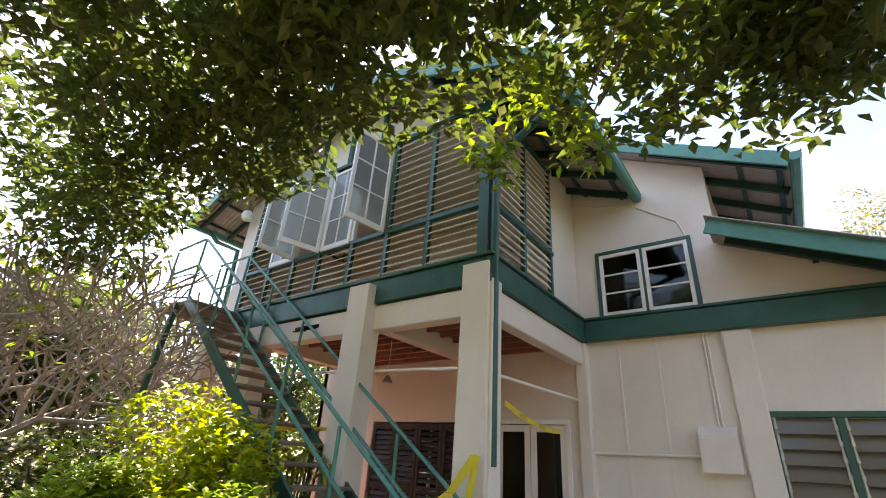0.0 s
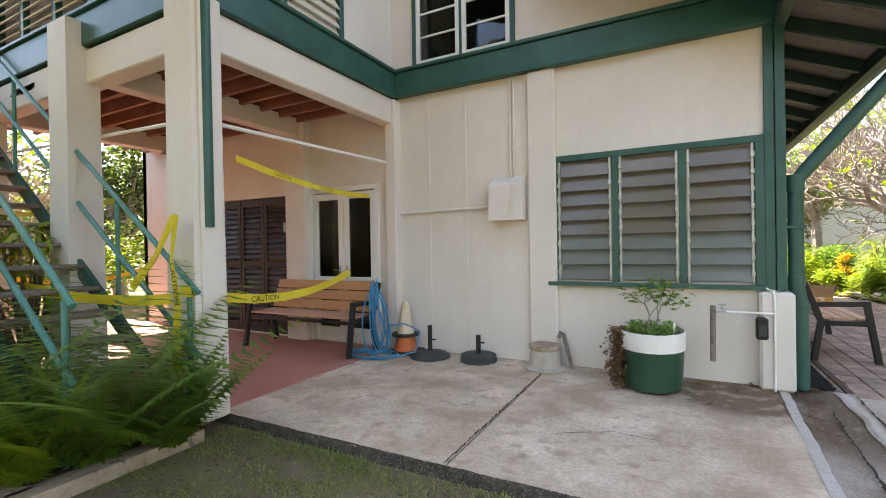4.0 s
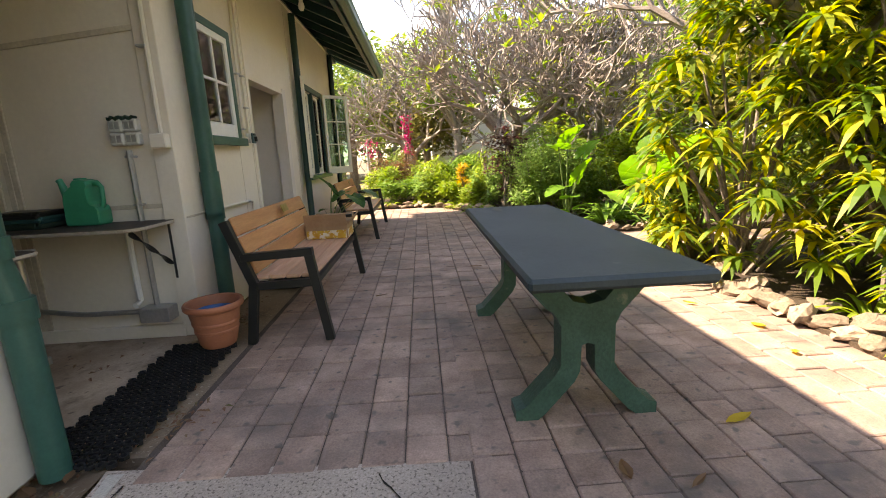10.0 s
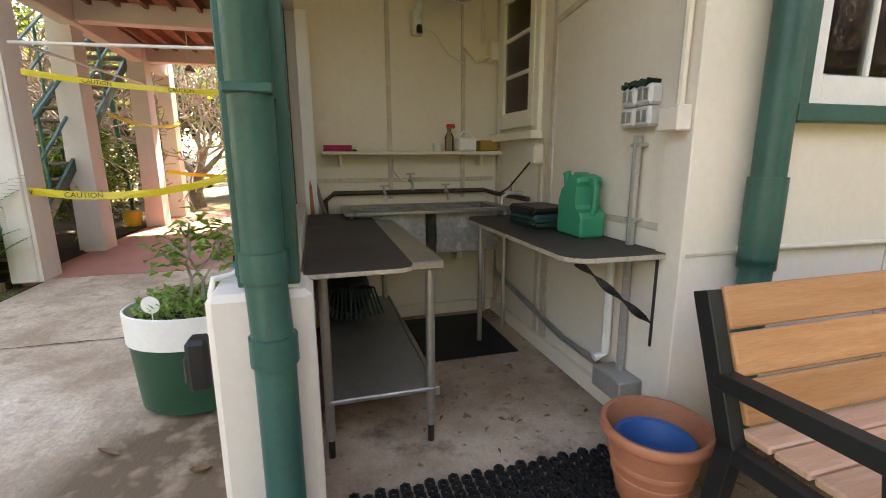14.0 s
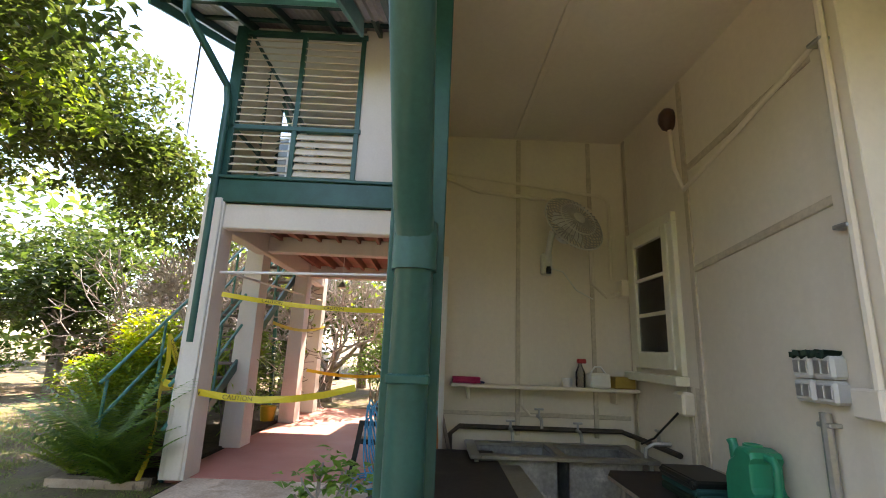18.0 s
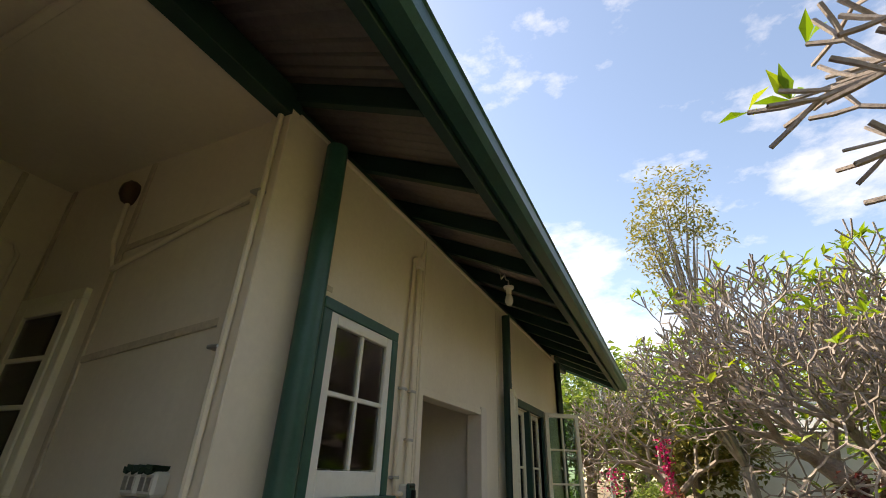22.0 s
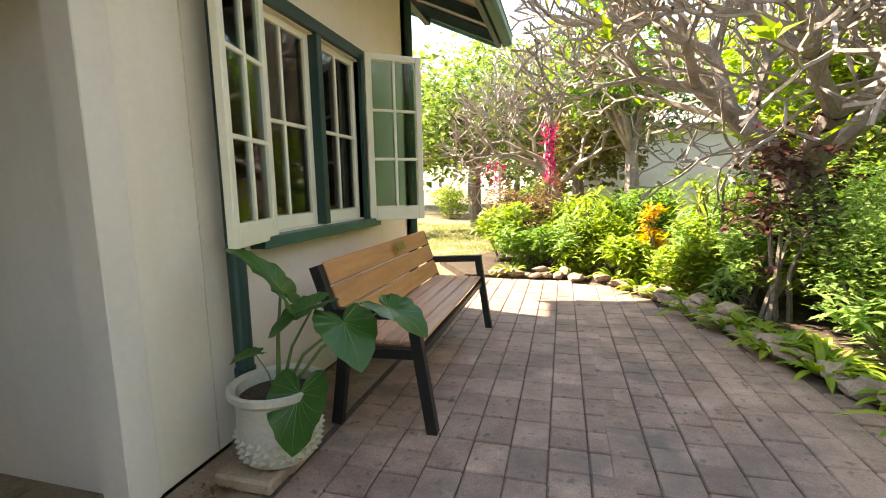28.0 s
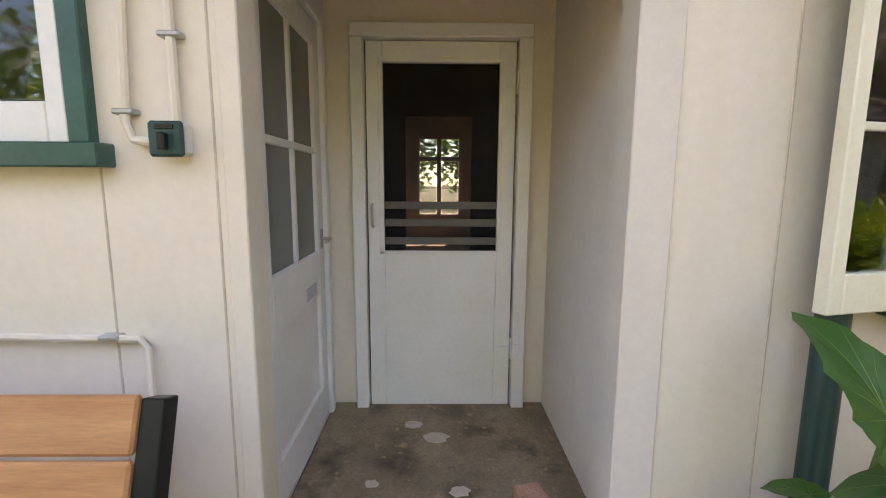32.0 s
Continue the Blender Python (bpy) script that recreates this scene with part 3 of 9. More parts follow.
wall("wall_undercroft", "y", 5.9, 0.12, -8.0, -2.61, 0, 3.15, [(-7.25, -6.62, 0.02, 2.0), (-6.46, -4.42, 0.02, 2.02), (-3.92, -2.86, 0.02, 2.0)], M_WALL, "warm cream wall under the upper floor")
wall("wall_west", "x", -8.0, 0.1, 5.9, 13.3, 0, 3.15, [(9.05, 10.05, 0.5, 2.35)], M_WALL, "cream side wall")
# partition's colour carries the shade of the unlit room
wall("wall_partition", "x", -3.0, -0.1, 6.07, 13.2, 0.012, 3.1, [(9.12, 9.94, 0.012, 2.1)], M_ROOMSHADE, "indoor partition wall coloured dark for an unlit room")
# unseen walls and ceiling, added to keep sky light out of the panes
wall("wall_north_west", "y", 13.3, -0.1, -8.0, -2.6, 0, 3.15, [], M_CREAM, "unseen cream rear wall added to close off the rooms")
wall("wall_upper_back", "y", 9.6, 0.1, -7.8, -0.82, 3.15, 5.6, [], M_ROOMSHADE, "added indoor wall of the upper floor, shade in its colour")
wall("wall_upper_side", "x", -5.2, -0.1, 6.07, 9.6, 3.15, 5.6, [], M_ROOMSHADE, "added indoor partition of the upper floor, shade in its colour")
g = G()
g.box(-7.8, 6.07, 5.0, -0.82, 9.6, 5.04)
solid("ceiling_upper", g, M_ROOMSHADE, "added ceiling of the upper rooms, shade in its colour", "ceiling")
g = G()
g.box(0.08, 8.85, 2.42, 1.24, 10.21, 2.46)
solid("ceiling_porch", g, M_CREAM, "cream porch ceiling", "ceiling")
g = G()
g.box(XB - 0.1, 6.0, 3.07, 1.28, 7.56, 3.1)
solid("ceiling_wash_area", g, M_CREAM, "cream sheet ceiling of the wash area", "ceiling")
# closed rooms behind the windows
g = G()
g.box(-7.9, 6.02, -0.02, -0.64, 13.2, 0.012)
g.box(-0.64, 7.56, -0.02, 0.08, 13.2, 0.012)
g.box(0.08, 10.21, -0.02, 1.24, 13.2, 0.012)
g.box(0.08, 7.56, -0.02, 1.24, 8.85, 0.012)
solid("floor_rooms", g, mat("dark_boards", (0.10, 0.05, 0.03), (0.15, 0.08, 0.05), 3, 0.3, fine=20, grain=0.2, bump=0.03, stretch=(1, 8, 1)), "dark polished floor boards indoors", "floor")
# ceiling coloured with the rooms' shade
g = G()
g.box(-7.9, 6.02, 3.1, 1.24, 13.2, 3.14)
solid("ceiling_rooms", g, M_ROOMSHADE, "indoor ceiling coloured dark for an unlit room", "ceiling")

# ---- roofs ----
def corrugated(name, x0, z0, x1, z1, y0, y1, material, label):
    """Iron sheets whose ribs run from (x0, z0) down to (x1, z1)."""
    g, n = G(), max(2, int((y1 - y0) / 0.019))
    vs = []
    for i in range(n + 1):
        y = y0 + (y1 - y0) * i / n
        d = 0.009 * math.sin(2 * math.pi * (y - y0) / 0.076)
        vs += [(x0, y, z0 + d), (x1, y, z1 + d), (x0, y, z0 + d + 0.003), (x1, y, z1 + d + 0.003)]
    fs = []
    for i in range(n):
        a = 4 * i
        fs += [(a, a + 1, a + 5, a + 4), (a + 2, a + 6, a + 7, a + 3)]
    g.add(vs, fs)
    return solid(name, g, material, label, "roof")


def gable_member(name, x0, z0, x1, z1, y0, y1, deep, material, label, category):
    g = G()
    g.bar((x0, (y0 + y1) / 2, z0), (x1, (y0 + y1) / 2, z1), abs(y1 - y0), deep)
    return solid(name, g, material, label, category)


EX, EZ, SL = 2.15, 2.92, 0.46  # eave of the patio roof and its slope
zr = lambda x: EZ + SL * (EX - x)
corrugated("roof_patio", -0.75, zr(-0.75), EX, EZ, 5.3, 14.4, M_IRON, "corrugated iron patio roof on dark rafters")
roof = thing("roof_framing", (1.3, 9.8, 3.1), "dark green rafters and purlins under the iron roof", "roof framing", kind="structure")
y = 5.62
while y < 14.4:
    g = G()
    g.bar((-0.6, y, zr(-0.6) - 0.075), (EX - 0.06, y, zr(EX - 0.06) - 0.075), 0.05, 0.11)
    part("rafter", g, M_DARKGREEN, roof)
    y += 0.62
g = G()
g.box(EX - 0.058, 5.34, EZ - 0.14, EX - 0.004, 14.37, EZ - 0.012, 0.004)
part("fascia", g, M_DARKGREEN, roof)
for x in (0.2,):
    g = G()
    g.bar((x, 5.36, zr(x) - 0.035), (x, 14.38, zr(x) - 0.035), 0.06, 0.04)
    part("purlin", g, M_DARKGREEN, roof)
for y0, y1 in ((5.3, 5.335), (14.37, 14.405)):
    gable_member("trim_barge_board", -0.75, zr(-0.75) - 0.05, EX, EZ - 0.05, y0, y1, 0.2, M_TEAL, "faded green barge board", "barge board")
g = G()
g.bar((-0.75, 5.32, zr(-0.75) + 0.055), (EX, 5.32, EZ + 0.055), 0.16, 0.012)
solid("trim_barge_cap", g, M_ROOFTOP, "pale metal barge capping", "roof capping")
g = G()
g.bar((XE - 0.03, 5.36, 3.13), (XE - 0.03, 7.5, 3.13), 0.09, 0.16)
solid("trim_wall_plate", g, M_DARKGREEN, "dark green beam over the wash area", "beam")
g = G()
g.bar((XE - 0.05, 7.5, 3.13), (XE - 0.05, 14.3, 3.13), 0.07, 0.08)
solid("trim_wall_plate_patio", g, M_DARKGREEN, "dark wall plate", "beam")
g = G()
g.bar((XE + 0.012, 7.5, 3.085), (XE + 0.012, 13.3, 3.085), 0.02, 0.025)
solid("trim_ceiling_bead", g, M_CREAM, "cream bead along the wall top", "trim")


def gutter(name, a, b, material, label, r=0.065):
    """A quad gutter from a to b (its back upper edge)."""
    a, b = Vector(a), Vector(b)
    d = (b - a).normalized()
    s = d.cross(Vector((0, 0, 1)))
    prof = [(0, 0), (0, -0.1), (0.025, -0.115), (0.09, -0.11), (0.115, -0.08), (0.118, -0.01), (0.128, 0.0), (0.122, 0.006), (0.108, -0.004), (0.105, -0.075), (0.086, -0.1), (0.028, -0.105), (0.006, -0.095), (0.006, 0)]
    g, n = G(), len(prof)
    vs = [p + s * u + Vector((0, 0, w)) for p in (a, b) for u, w in prof]
    g.add(vs, [(i, (i + 1) % n, (i + 1) % n + n, i + n) for i in range(n)] + [list(range(6)), [n + k for k in range(6)]])
    return solid(name, g, material, label, "gutter")


gutter("gutter_patio", (EX, 5.28, EZ - 0.01), (EX, 14.42, EZ - 0.01), M_GREEN, "green metal roof gutter")
# upper block
UX, UZ, US = 0.22, 4.97, 0.52
zu = lambda x: UZ + US * (UX - x)
corrugated("roof_upper", -5.2, zu(-5.2), UX, UZ, 5.5, 13.9, M_IRON, "corrugated iron main roof")
corrugated("roof_upper_west", -10.6, UZ, -5.2, zu(-5.2), 5.5, 13.9, M_IRON, "corrugated iron main roof, west slope")
gable_member("trim_upper_barge", -5.2, zu(-5.2) - 0.06, UX, UZ - 0.06, 5.465, 5.5, 0.19, M_TEAL, "faded green barge board", "barge board")
gutter("gutter_upper", (UX, 5.45, UZ + 0.02), (UX, 13.9, UZ + 0.02), M_TEAL, "faded green roof gutter")
roof2 = thing("upper_roof_framing", (-0.2, 9, 5.1), "dark rafters and battens under the upper eave", "roof framing", kind="structure")
for k in range(14):
    g, y = G(), 5.62 + k * 0.62
    g.bar((-1.4, y, zu(-1.4) - 0.07), (UX - 0.03, y, UZ - 0.07), 0.05, 0.1)
    part("rafter", g, M_DARKGREEN, roof2)
for x in (UX - 0.1, UX - 0.5):
    g = G()
    g.bar((x, 5.52, zu(x) - 0.03), (x, 13.8, zu(x) - 0.03), 0.06, 0.04)
    part("batten", g, M_DARKGREEN, roof2)
# gable wall between band and roofs
g = G()
g.add([(-0.7, YS, 3.2), (XE, YS, 3.2), (XE, YS, zr(XE) - 0.02), (-0.7, YS, zr(-0.7) - 0.02), (-0.7, YS + 0.12, 3.2), (XE, YS + 0.12, 3.2), (XE, YS + 0.12, zr(XE) - 0.02), (-0.7, YS + 0.12, zr(-0.7) - 0.02)],
      [(0, 1, 2, 3), (7, 6, 5, 4), (0, 4, 5, 1), (1, 5, 6, 2)])
solid("wall_gable", g, M_WALL, "cream gable wall under the patio roof", "wall")
g = G()
g.add([(-2.6, YS, 5.5), (-0.7, YS, 5.5), (-0.7, YS, zu(-0.7) - 0.02), (-2.6, YS, zu(-2.6) - 0.02), (-2.6, YS + 0.1, 5.5), (-0.7, YS + 0.1, 5.5), (-0.7, YS + 0.1, zu(-0.7) - 0.02), (-2.6, YS + 0.1, zu(-2.6) - 0.02)], [(0, 1, 2, 3), (7, 6, 5, 4), (1, 5, 6, 2)])
solid("wall_gable_upper", g, M_WALL, "cream upper gable wall", "wall")
# verandah gable roof
VX0, VX1, VXC, VZ, VS, VY0 = -8.75, -1.65, -5.2, 5.22, 0.42, 2.72
zv = lambda x: VZ + VS * (VX1 - x) if x > VXC else VZ + VS * (x - VX0)
corrugated("roof_verandah_east", VXC, zv(VXC), VX1, VZ, VY0, 8.0, M_IRON, "corrugated iron verandah roof")
corrugated("roof_verandah_west", VX0, VZ, VXC, zv(VXC), VY0, 8.0, M_IRON, "corrugated iron verandah roof, west slope")
gutter("gutter_verandah_east", (VX1, VY0 - 0.03, VZ + 0.01), (VX1, 5.93, VZ + 0.01), M_TEAL, "faded green verandah gutter")
gutter("gutter_verandah_west", (VX0, 8.0, VZ + 0.01), (VX0, VY0 - 0.03, VZ + 0.01), M_TEAL, "faded green verandah gutter")
for a, b in ((VX0, VXC), (VXC, VX1)):
    gable_member("trim_verandah_barge", a, zv(a + 1e-6) - 0.05, b, zv(b - 1e-6) - 0.05, VY0, VY0 + 0.035, 0.18, M_TEAL, "faded green barge board", "barge board")
roof3 = thing("verandah_roof_framing", (-5.2, 3.0, 5.3), "dark rafters under the verandah eaves", "roof framing", kind="structure")
for k in range(6):
    y = 2.95 + k * 0.56
    for x, e in ((VX1 - 0.02, -3.2), (VX0 + 0.02, -7.2)):
        g = G()
        g.bar((x, y, zv(x) - 0.07), (e, y, zv(e) - 0.07), 0.05, 0.1)
        part("rafter", g, M_DARKGREEN, roof3)
for x in (VX0 + 0.15, VX0 + 0.7, -7.2, -6.4, -5.6, -4.8, -4.0, -3.2, VX1 - 0.7, VX1 - 0.15):
    g = G()
    g.bar((x, VY0 + 0.02, zv(x) - 0.03), (x, 6.1, zv(x) - 0.03), 0.05, 0.04)
    part("batten", g, M_DARKGREEN, roof3)

# ---- verandah on posts ----
VE, VF, VW = -2.6, 3.4, -7.85  # east face, front face, west end
POSTS = ((-2.67, 3.38), (-4.27, 3.3), (-6.5, 3.38), (-7.9, 3.38))
for n, (x, y) in enumerate(POSTS):
    w0, w1 = (0.17, 0.155) if n == 0 else (0.185, 0.165)
    g = G()
    vs = []
    for z, w in ((0.0, w0), (2.2, w1), (3.3 if n < 2 else 3.05, w1)):
        d = w * 0.78
        vs += [(x - w, y - d, z), (x + w, y - d, z), (x + w, y + d, z), (x - w, y + d, z)]
    fs = [(8, 9, 10, 11)]
    for k in (0, 4):
        fs += [(k + i, k + (i + 1) % 4, k + 4 + (i + 1) % 4, k + 4 + i) for i in range(4)]
    g.add(vs, fs)
    if n == 0:
        g.box(x + 0.13, y - 0.08, 0, x + 0.19, y + 0.1, 3.12, 0.01)
    ob = solid("concrete_post", g, M_WALL, "cream rendered tapered concrete post", "post", "object", "verandah posts")
g = G()
g.box(VW, VF - 0.08, 2.76, VE - 0.122, VF + 0.1, 3.06, 0.012)
solid("beam_front", g, M_WALL, "cream rendered verandah beam with chipped render", "beam")
g = G()
for k in range(14):
    g.box(-5.35 + pick(-0.3, 0.3), VF - 0.086, 2.9 + pick(-0.03, 0.03), -5.35 + pick(-0.3, 0.3), VF - 0.078, 2.93 + pick(-0.03, 0.03), 0.001)
solid("spalled_patch", g, mat("spalled_render", (0.05, 0.04, 0.03), (0.10, 0.08, 0.06), 8, 0.9), "dark spalled patch in the render", "damage")
g = G()
g.box(VE - 0.12, VF - 0.084, 2.764, VE + 0.05, YS, 3.072, 0.012)
solid("beam_east", g, M_WALL, "cream rendered verandah beam", "beam")
for x in (-4.15, -6.6):
    g = G()
    g.box(x - 0.09, VF + 0.1, 2.8, x + 0.09, 5.9, 3.04, 0.01)
    solid("beam_cross", g, M_WALL, "cream cross beam under the floor", "beam")
g = G()
g.box(-4.33, 5.78, 0, -3.96, 5.92, 3.06, 0.012)
solid("wall_pier", g, M_WALL, "cream rendered pier", "pier")
g = G()
g.box(-2.66, 5.83, 0, -2.5, 5.99, 3.06, 0.012)
solid("wall_corner_pier", g, M_WALL, "cream rendered corner pier", "pier")
g = G()
g.box(VW, VF - 0.05, 3.13, VE, 5.95, 3.17)
solid("floor_verandah", g, M_CEILW, "red brown verandah floor boards", "floor")
joists = thing("floor_joists", (-5.2, 4.6, 3.0), "red brown stained floor joists", "joists", kind="structure")
for k in range(8):
    g, y = G(), 3.68 + k * 0.3
    g.box(VW + 0.1, y - 0.025, 2.98, VE - 0.12, y + 0.025, 3.13)
    part("joist", g, M_CEILW, joists)

# green bands round the upper floor
for name, x0, y0, x1, y1 in (("band_front", VW, VF - 0.11, VE + 0.018, VF - 0.03), ("band_east", VE + 0.02, VF - 0.11, VE + 0.1, YS), ("band_south", VE + 0.1, YS - 0.1, XE - 0.05, YS)):
    g = G()
    g.box(x0, y0, 3.08, x1, y1, 3.37, 0.01)
    g.box(x0 - (0.02 if name == "band_front" else -0.001), y0 - 0.03, 3.372, x1 + (0.03 if name == "band_east" else 0), y1, 3.41, 0.008)
    solid("trim_" + name, g, M_GREEN, "green painted timber band", "trim")


def slat_panel(parent, a, b, z0, z1, n, tilt=32, wide=0.115, inside=(0, 1, 0)):
    """Fixed sloping slats between a and b (plan points)."""
    a, b, o = Vector((*a, 0)), Vector((*b, 0)), Vector(inside)
    for k in range(n):
        z = z0 + (k + 0.5) * (z1 - z0) / n
        d = o * math.cos(radians(tilt)) * wide / 2 + Vector((0, 0, math.sin(radians(tilt)) * wide / 2))
        t = d.cross(b - a).normalized() * 0.006
        g = G()
        vs = [p + Vector((0, 0, z)) + s * d + q * t for p in (a, b) for s in (-1, 1) for q in (-1, 1)]
        g.add(vs, [(0, 1, 3, 2), (4, 6, 7, 5), (0, 2, 6, 4), (1, 5, 7, 3), (0, 4, 5, 1), (2, 3, 7, 6)])
        part("slat", g, M_SLAT, parent)


def posts_rails(parent, pts, z0, z1, w=0.05, d=0.06):
    for x, y in pts:
        g = G()
        g.box(x - d / 2, y - d / 2, z0, x + d / 2, y + d / 2, z1)
        part("stud", g, M_GREEN, parent)


# east face: two bays of louvres and a sheeted bay
east = thing("louvre_screen", (VE, 4.3, 3.4), "white timber louvres in a green frame on the verandah", "louvre screen", "verandah louvres", "structure")
posts_rails(east, [(VE, 3.42), (VE, 4.2), (VE, 4.98)], 3.38, 5.5)
for z in (3.42, 4.1, 5.47):
    g = G()
    g.box(VE - 0.035, 3.39, z - 0.03, VE + 0.04, 5.03, z + 0.03)
    part("rail", g, M_GREEN, east)
for y0, y1 in ((3.45, 4.17), (4.23, 4.95)):
    slat_panel(east, (VE - 0.01, y0), (VE - 0.01, y1), 3.46, 4.06, 6, 58 if y0 > 4 else 30, inside=(-1, 0, 0))
    slat_panel(east, (VE - 0.01, y0), (VE - 0.01, y1), 4.14, 5.43, 13, 30, inside=(-1, 0, 0))
g = G()
g.box(VE - 0.05, 5.0, 3.38, VE, YS, 5.6)
solid("wall_verandah_east", g, M_WALL, "cream sheeted verandah wall", "wall")

# front: lower louvres, upper louvres, a window bay with open casements
front = thing("louvre_front", (-5.2, VF, 3.4), "white timber louvres in green frames along the verandah front", "louvre screen", "verandah louvres", "structure")
xs = [VE, -3.46, -4.14, -4.80, -5.50, -6.1, -6.75, -7.4]
posts_rails(front, [(x, VF) for x in xs], 3.38, 4.12)
posts_rails(front, [(x, VF) for x in (VE, -3.46, -4.14, -6.75, -7.4)], 4.06, 5.6)
for z, x0 in ((3.42, -7.42), (4.09, -7.42), (5.55, -7.42)):
    g = G()
    g.box(x0, VF - 0.04, z - 0.03, VE + 0.03, VF + 0.035, z + 0.03)
    part("rail", g, M_GREEN, front)
for a, b in zip(xs[:-1], xs[1:]):
    slat_panel(front, (b + 0.03, VF), (a - 0.03, VF), 3.46, 4.05, 6, 38)
for a, b in ((VE, -3.46), (-3.46, -4.14), (-6.75, -7.4)):
    slat_panel(front, (b + 0.03, VF), (a - 0.03, VF), 4.13, 5.5, 12, 38)
g = G()
g.box(VE - 0.09, VF - 0.1, 3.38, VE + 0.04, VF + 0.04, 5.55)
part("corner_post", g, M_GREEN, front)
g = G()
g.box(VW, VF, 3.38, -7.42, VF + 0.05, 5.6)
g.box(VW, VF + 0.05, 3.38, VW + 0.05, 6.0, 5.3)
solid("wall_verandah_west", g, M_WALL, "cream sheeted verandah end wall", "wall")
g = G()
g.add([(VW, VF + 0.02, 5.6), (VE, VF + 0.02, 5.6), (VE, VF + 0.02, 5.64), (VXC, VF + 0.02, zv(VXC) - 0.05), (VW, VF + 0.02, 5.6)], [(0, 1, 2, 3)])
solid("wall_verandah_gable", g, M_WALL, "cream gable sheeting with green battens", "wall")
for x in (-4.5, -5.2, -5.9):
    g = G()
    g.box(x - 0.04, VF - 0.03, 5.6, x + 0.04, VF + 0.02, zv(x) - 0.08)
    solid("trim_gable_batten", g, M_GREEN, "green gable batten", "trim")
g = G()
g.box(VW + 0.05, VF + 0.05, 5.56, VE - 0.05, 5.94, 5.6)
solid("ceiling_verandah", g, M_WHITE, "white verandah ceiling", "ceiling")
g = G()
g.box(VW, 5.96, 3.17, VE, 6.04, 5.58)
solid("wall_verandah_back", g, M_WALL, "cream wall behind the verandah", "wall")


# ---- windows and doors ----
def sash(parent, origin, u, w, h, cols, rows, paint, glass, stile=0.05, bottom=0.075, depth=0.036, name="sash"):
    """A glazed sash from its lower corner along the plan direction u; built of a frame, glazing bars and panes."""
    u = Vector((*u, 0)).normalized()
    m = Matrix((u, Vector((0, 0, 1)).cross(u), Vector((0, 0, 1)))).transposed().to_4x4()
    m.translation = origin
    d = depth / 2
    g = G()
    g.box(0, -d, 0, stile, d, h, 0.004, m)
    g.box(w - stile, -d, 0, w, d, h, 0.004, m)
    g.box(stile, -d, 0, w - stile, d, bottom, 0.004, m)
    g.box(stile, -d, h - stile, w - stile, d, h, 0.004, m)
    fr = part(name, g, paint, parent)
    iw, ih = w - 2 * stile, h - stile - bottom
    for c in range(1, cols):
        g, x = G(), stile + iw * c / cols
        g.box(x - 0.011, -d * 0.8, bottom, x + 0.011, d * 0.8, h - stile, 0.003, m)
        part("glazing_bar", g, paint, fr)
    for r in range(1, rows):
        g, z = G(), bottom + ih * r / rows
        g.box(stile, -d * 0.7, z - 0.011, w - stile, d * 0.7, z + 0.011, 0.003, m)
        part("glazing_bar", g, paint, fr)
    for c in range(cols):
        for r in range(rows):
            g = G()
            x0, x1 = stile + iw * c / cols + 0.006, stile + iw * (c + 1) / cols - 0.006
            z0, z1 = bottom + ih * r / rows + 0.006, bottom + ih * (r + 1) / rows - 0.006
            g.box(x0, -0.002, z0, x1, 0.002, z1, 0.0005, m)
            p = part("pane", g, glass, fr)
            p.visible_shadow = False
    return fr


# glass louvre window in the south wall
lw = thing("window_1", (0.29, YS, 0.88), "frosted glass louvre window in a green frame", "window", kind="structure")
for x0, x1, z0, z1 in ((-0.62, -0.56, 0.87, 2.1), (-0.62, 1.2, 2.1, 2.16), (1.13, 1.2, 0.87, 2.1), (-0.03, 0.03, 0.88, 2.1), (0.55, 0.61, 0.88, 2.1)):
    g = G()
    g.box(x0, YS - 0.035, z0, x1, YS + 0.06, z1)
    part("frame_bar", g, M_GREEN, lw)
g = G()
g.box(-0.66, YS - 0.07, 0.83, 1.22, YS + 0.04, 0.87)
part("window_sill", g, M_GREEN, lw)
for x0, x1 in ((-0.555, -0.035), (0.035, 0.545), (0.615, 1.125)):
    for x in (x0 + 0.012, x1 - 0.012):
        g = G()
        g.box(x - 0.012, YS - 0.03, 0.88, x + 0.012, YS + 0.02, 2.1)
        for k in range(8):
            g.box(x - 0.016, YS - 0.05, 0.94 + k * 0.148, x + 0.016, YS - 0.028, 0.99 + k * 0.148)
        part("louvre_clip_rail", g, M_ZINC, lw)
    for k in range(8):
        g, z = G(), 0.9 + k * 0.148
        t = 0.026
        g.add([(x0 + 0.02, YS - 0.045, z), (x1 - 0.02, YS - 0.045, z), (x1 - 0.02, YS + 0.015, z + 0.152), (x0 + 0.02, YS + 0.015, z + 0.152), (x0 + 0.02, YS - 0.038, z - 0.003), (x1 - 0.02, YS - 0.038, z - 0.003), (x1 - 0.02, YS + 0.022, z + 0.149), (x0 + 0.02, YS + 0.022, z + 0.149)], [(0, 1, 2, 3), (7, 6, 5, 4), (0, 4, 5, 1), (2, 6, 7, 3)])
        # bottom three rows get the paler glass: sky reflection put into its colour
        p = part("glass_louvre", g, M_FROST if k < 3 else M_LOUVRE, lw)
        p.visible_shadow = False
# corner studs and low pier beside the window
g = G()
g.box(1.2, YS - 0.03, 0.83, 1.27, YS + 0.1, 3.15)
g.box(1.275, YS - 0.045, 0.83, XE + 0.006, YS + 0.126, 3.15)
solid("trim_corner_studs", g, M_GREEN, "green painted corner studs", "trim")
g = G()
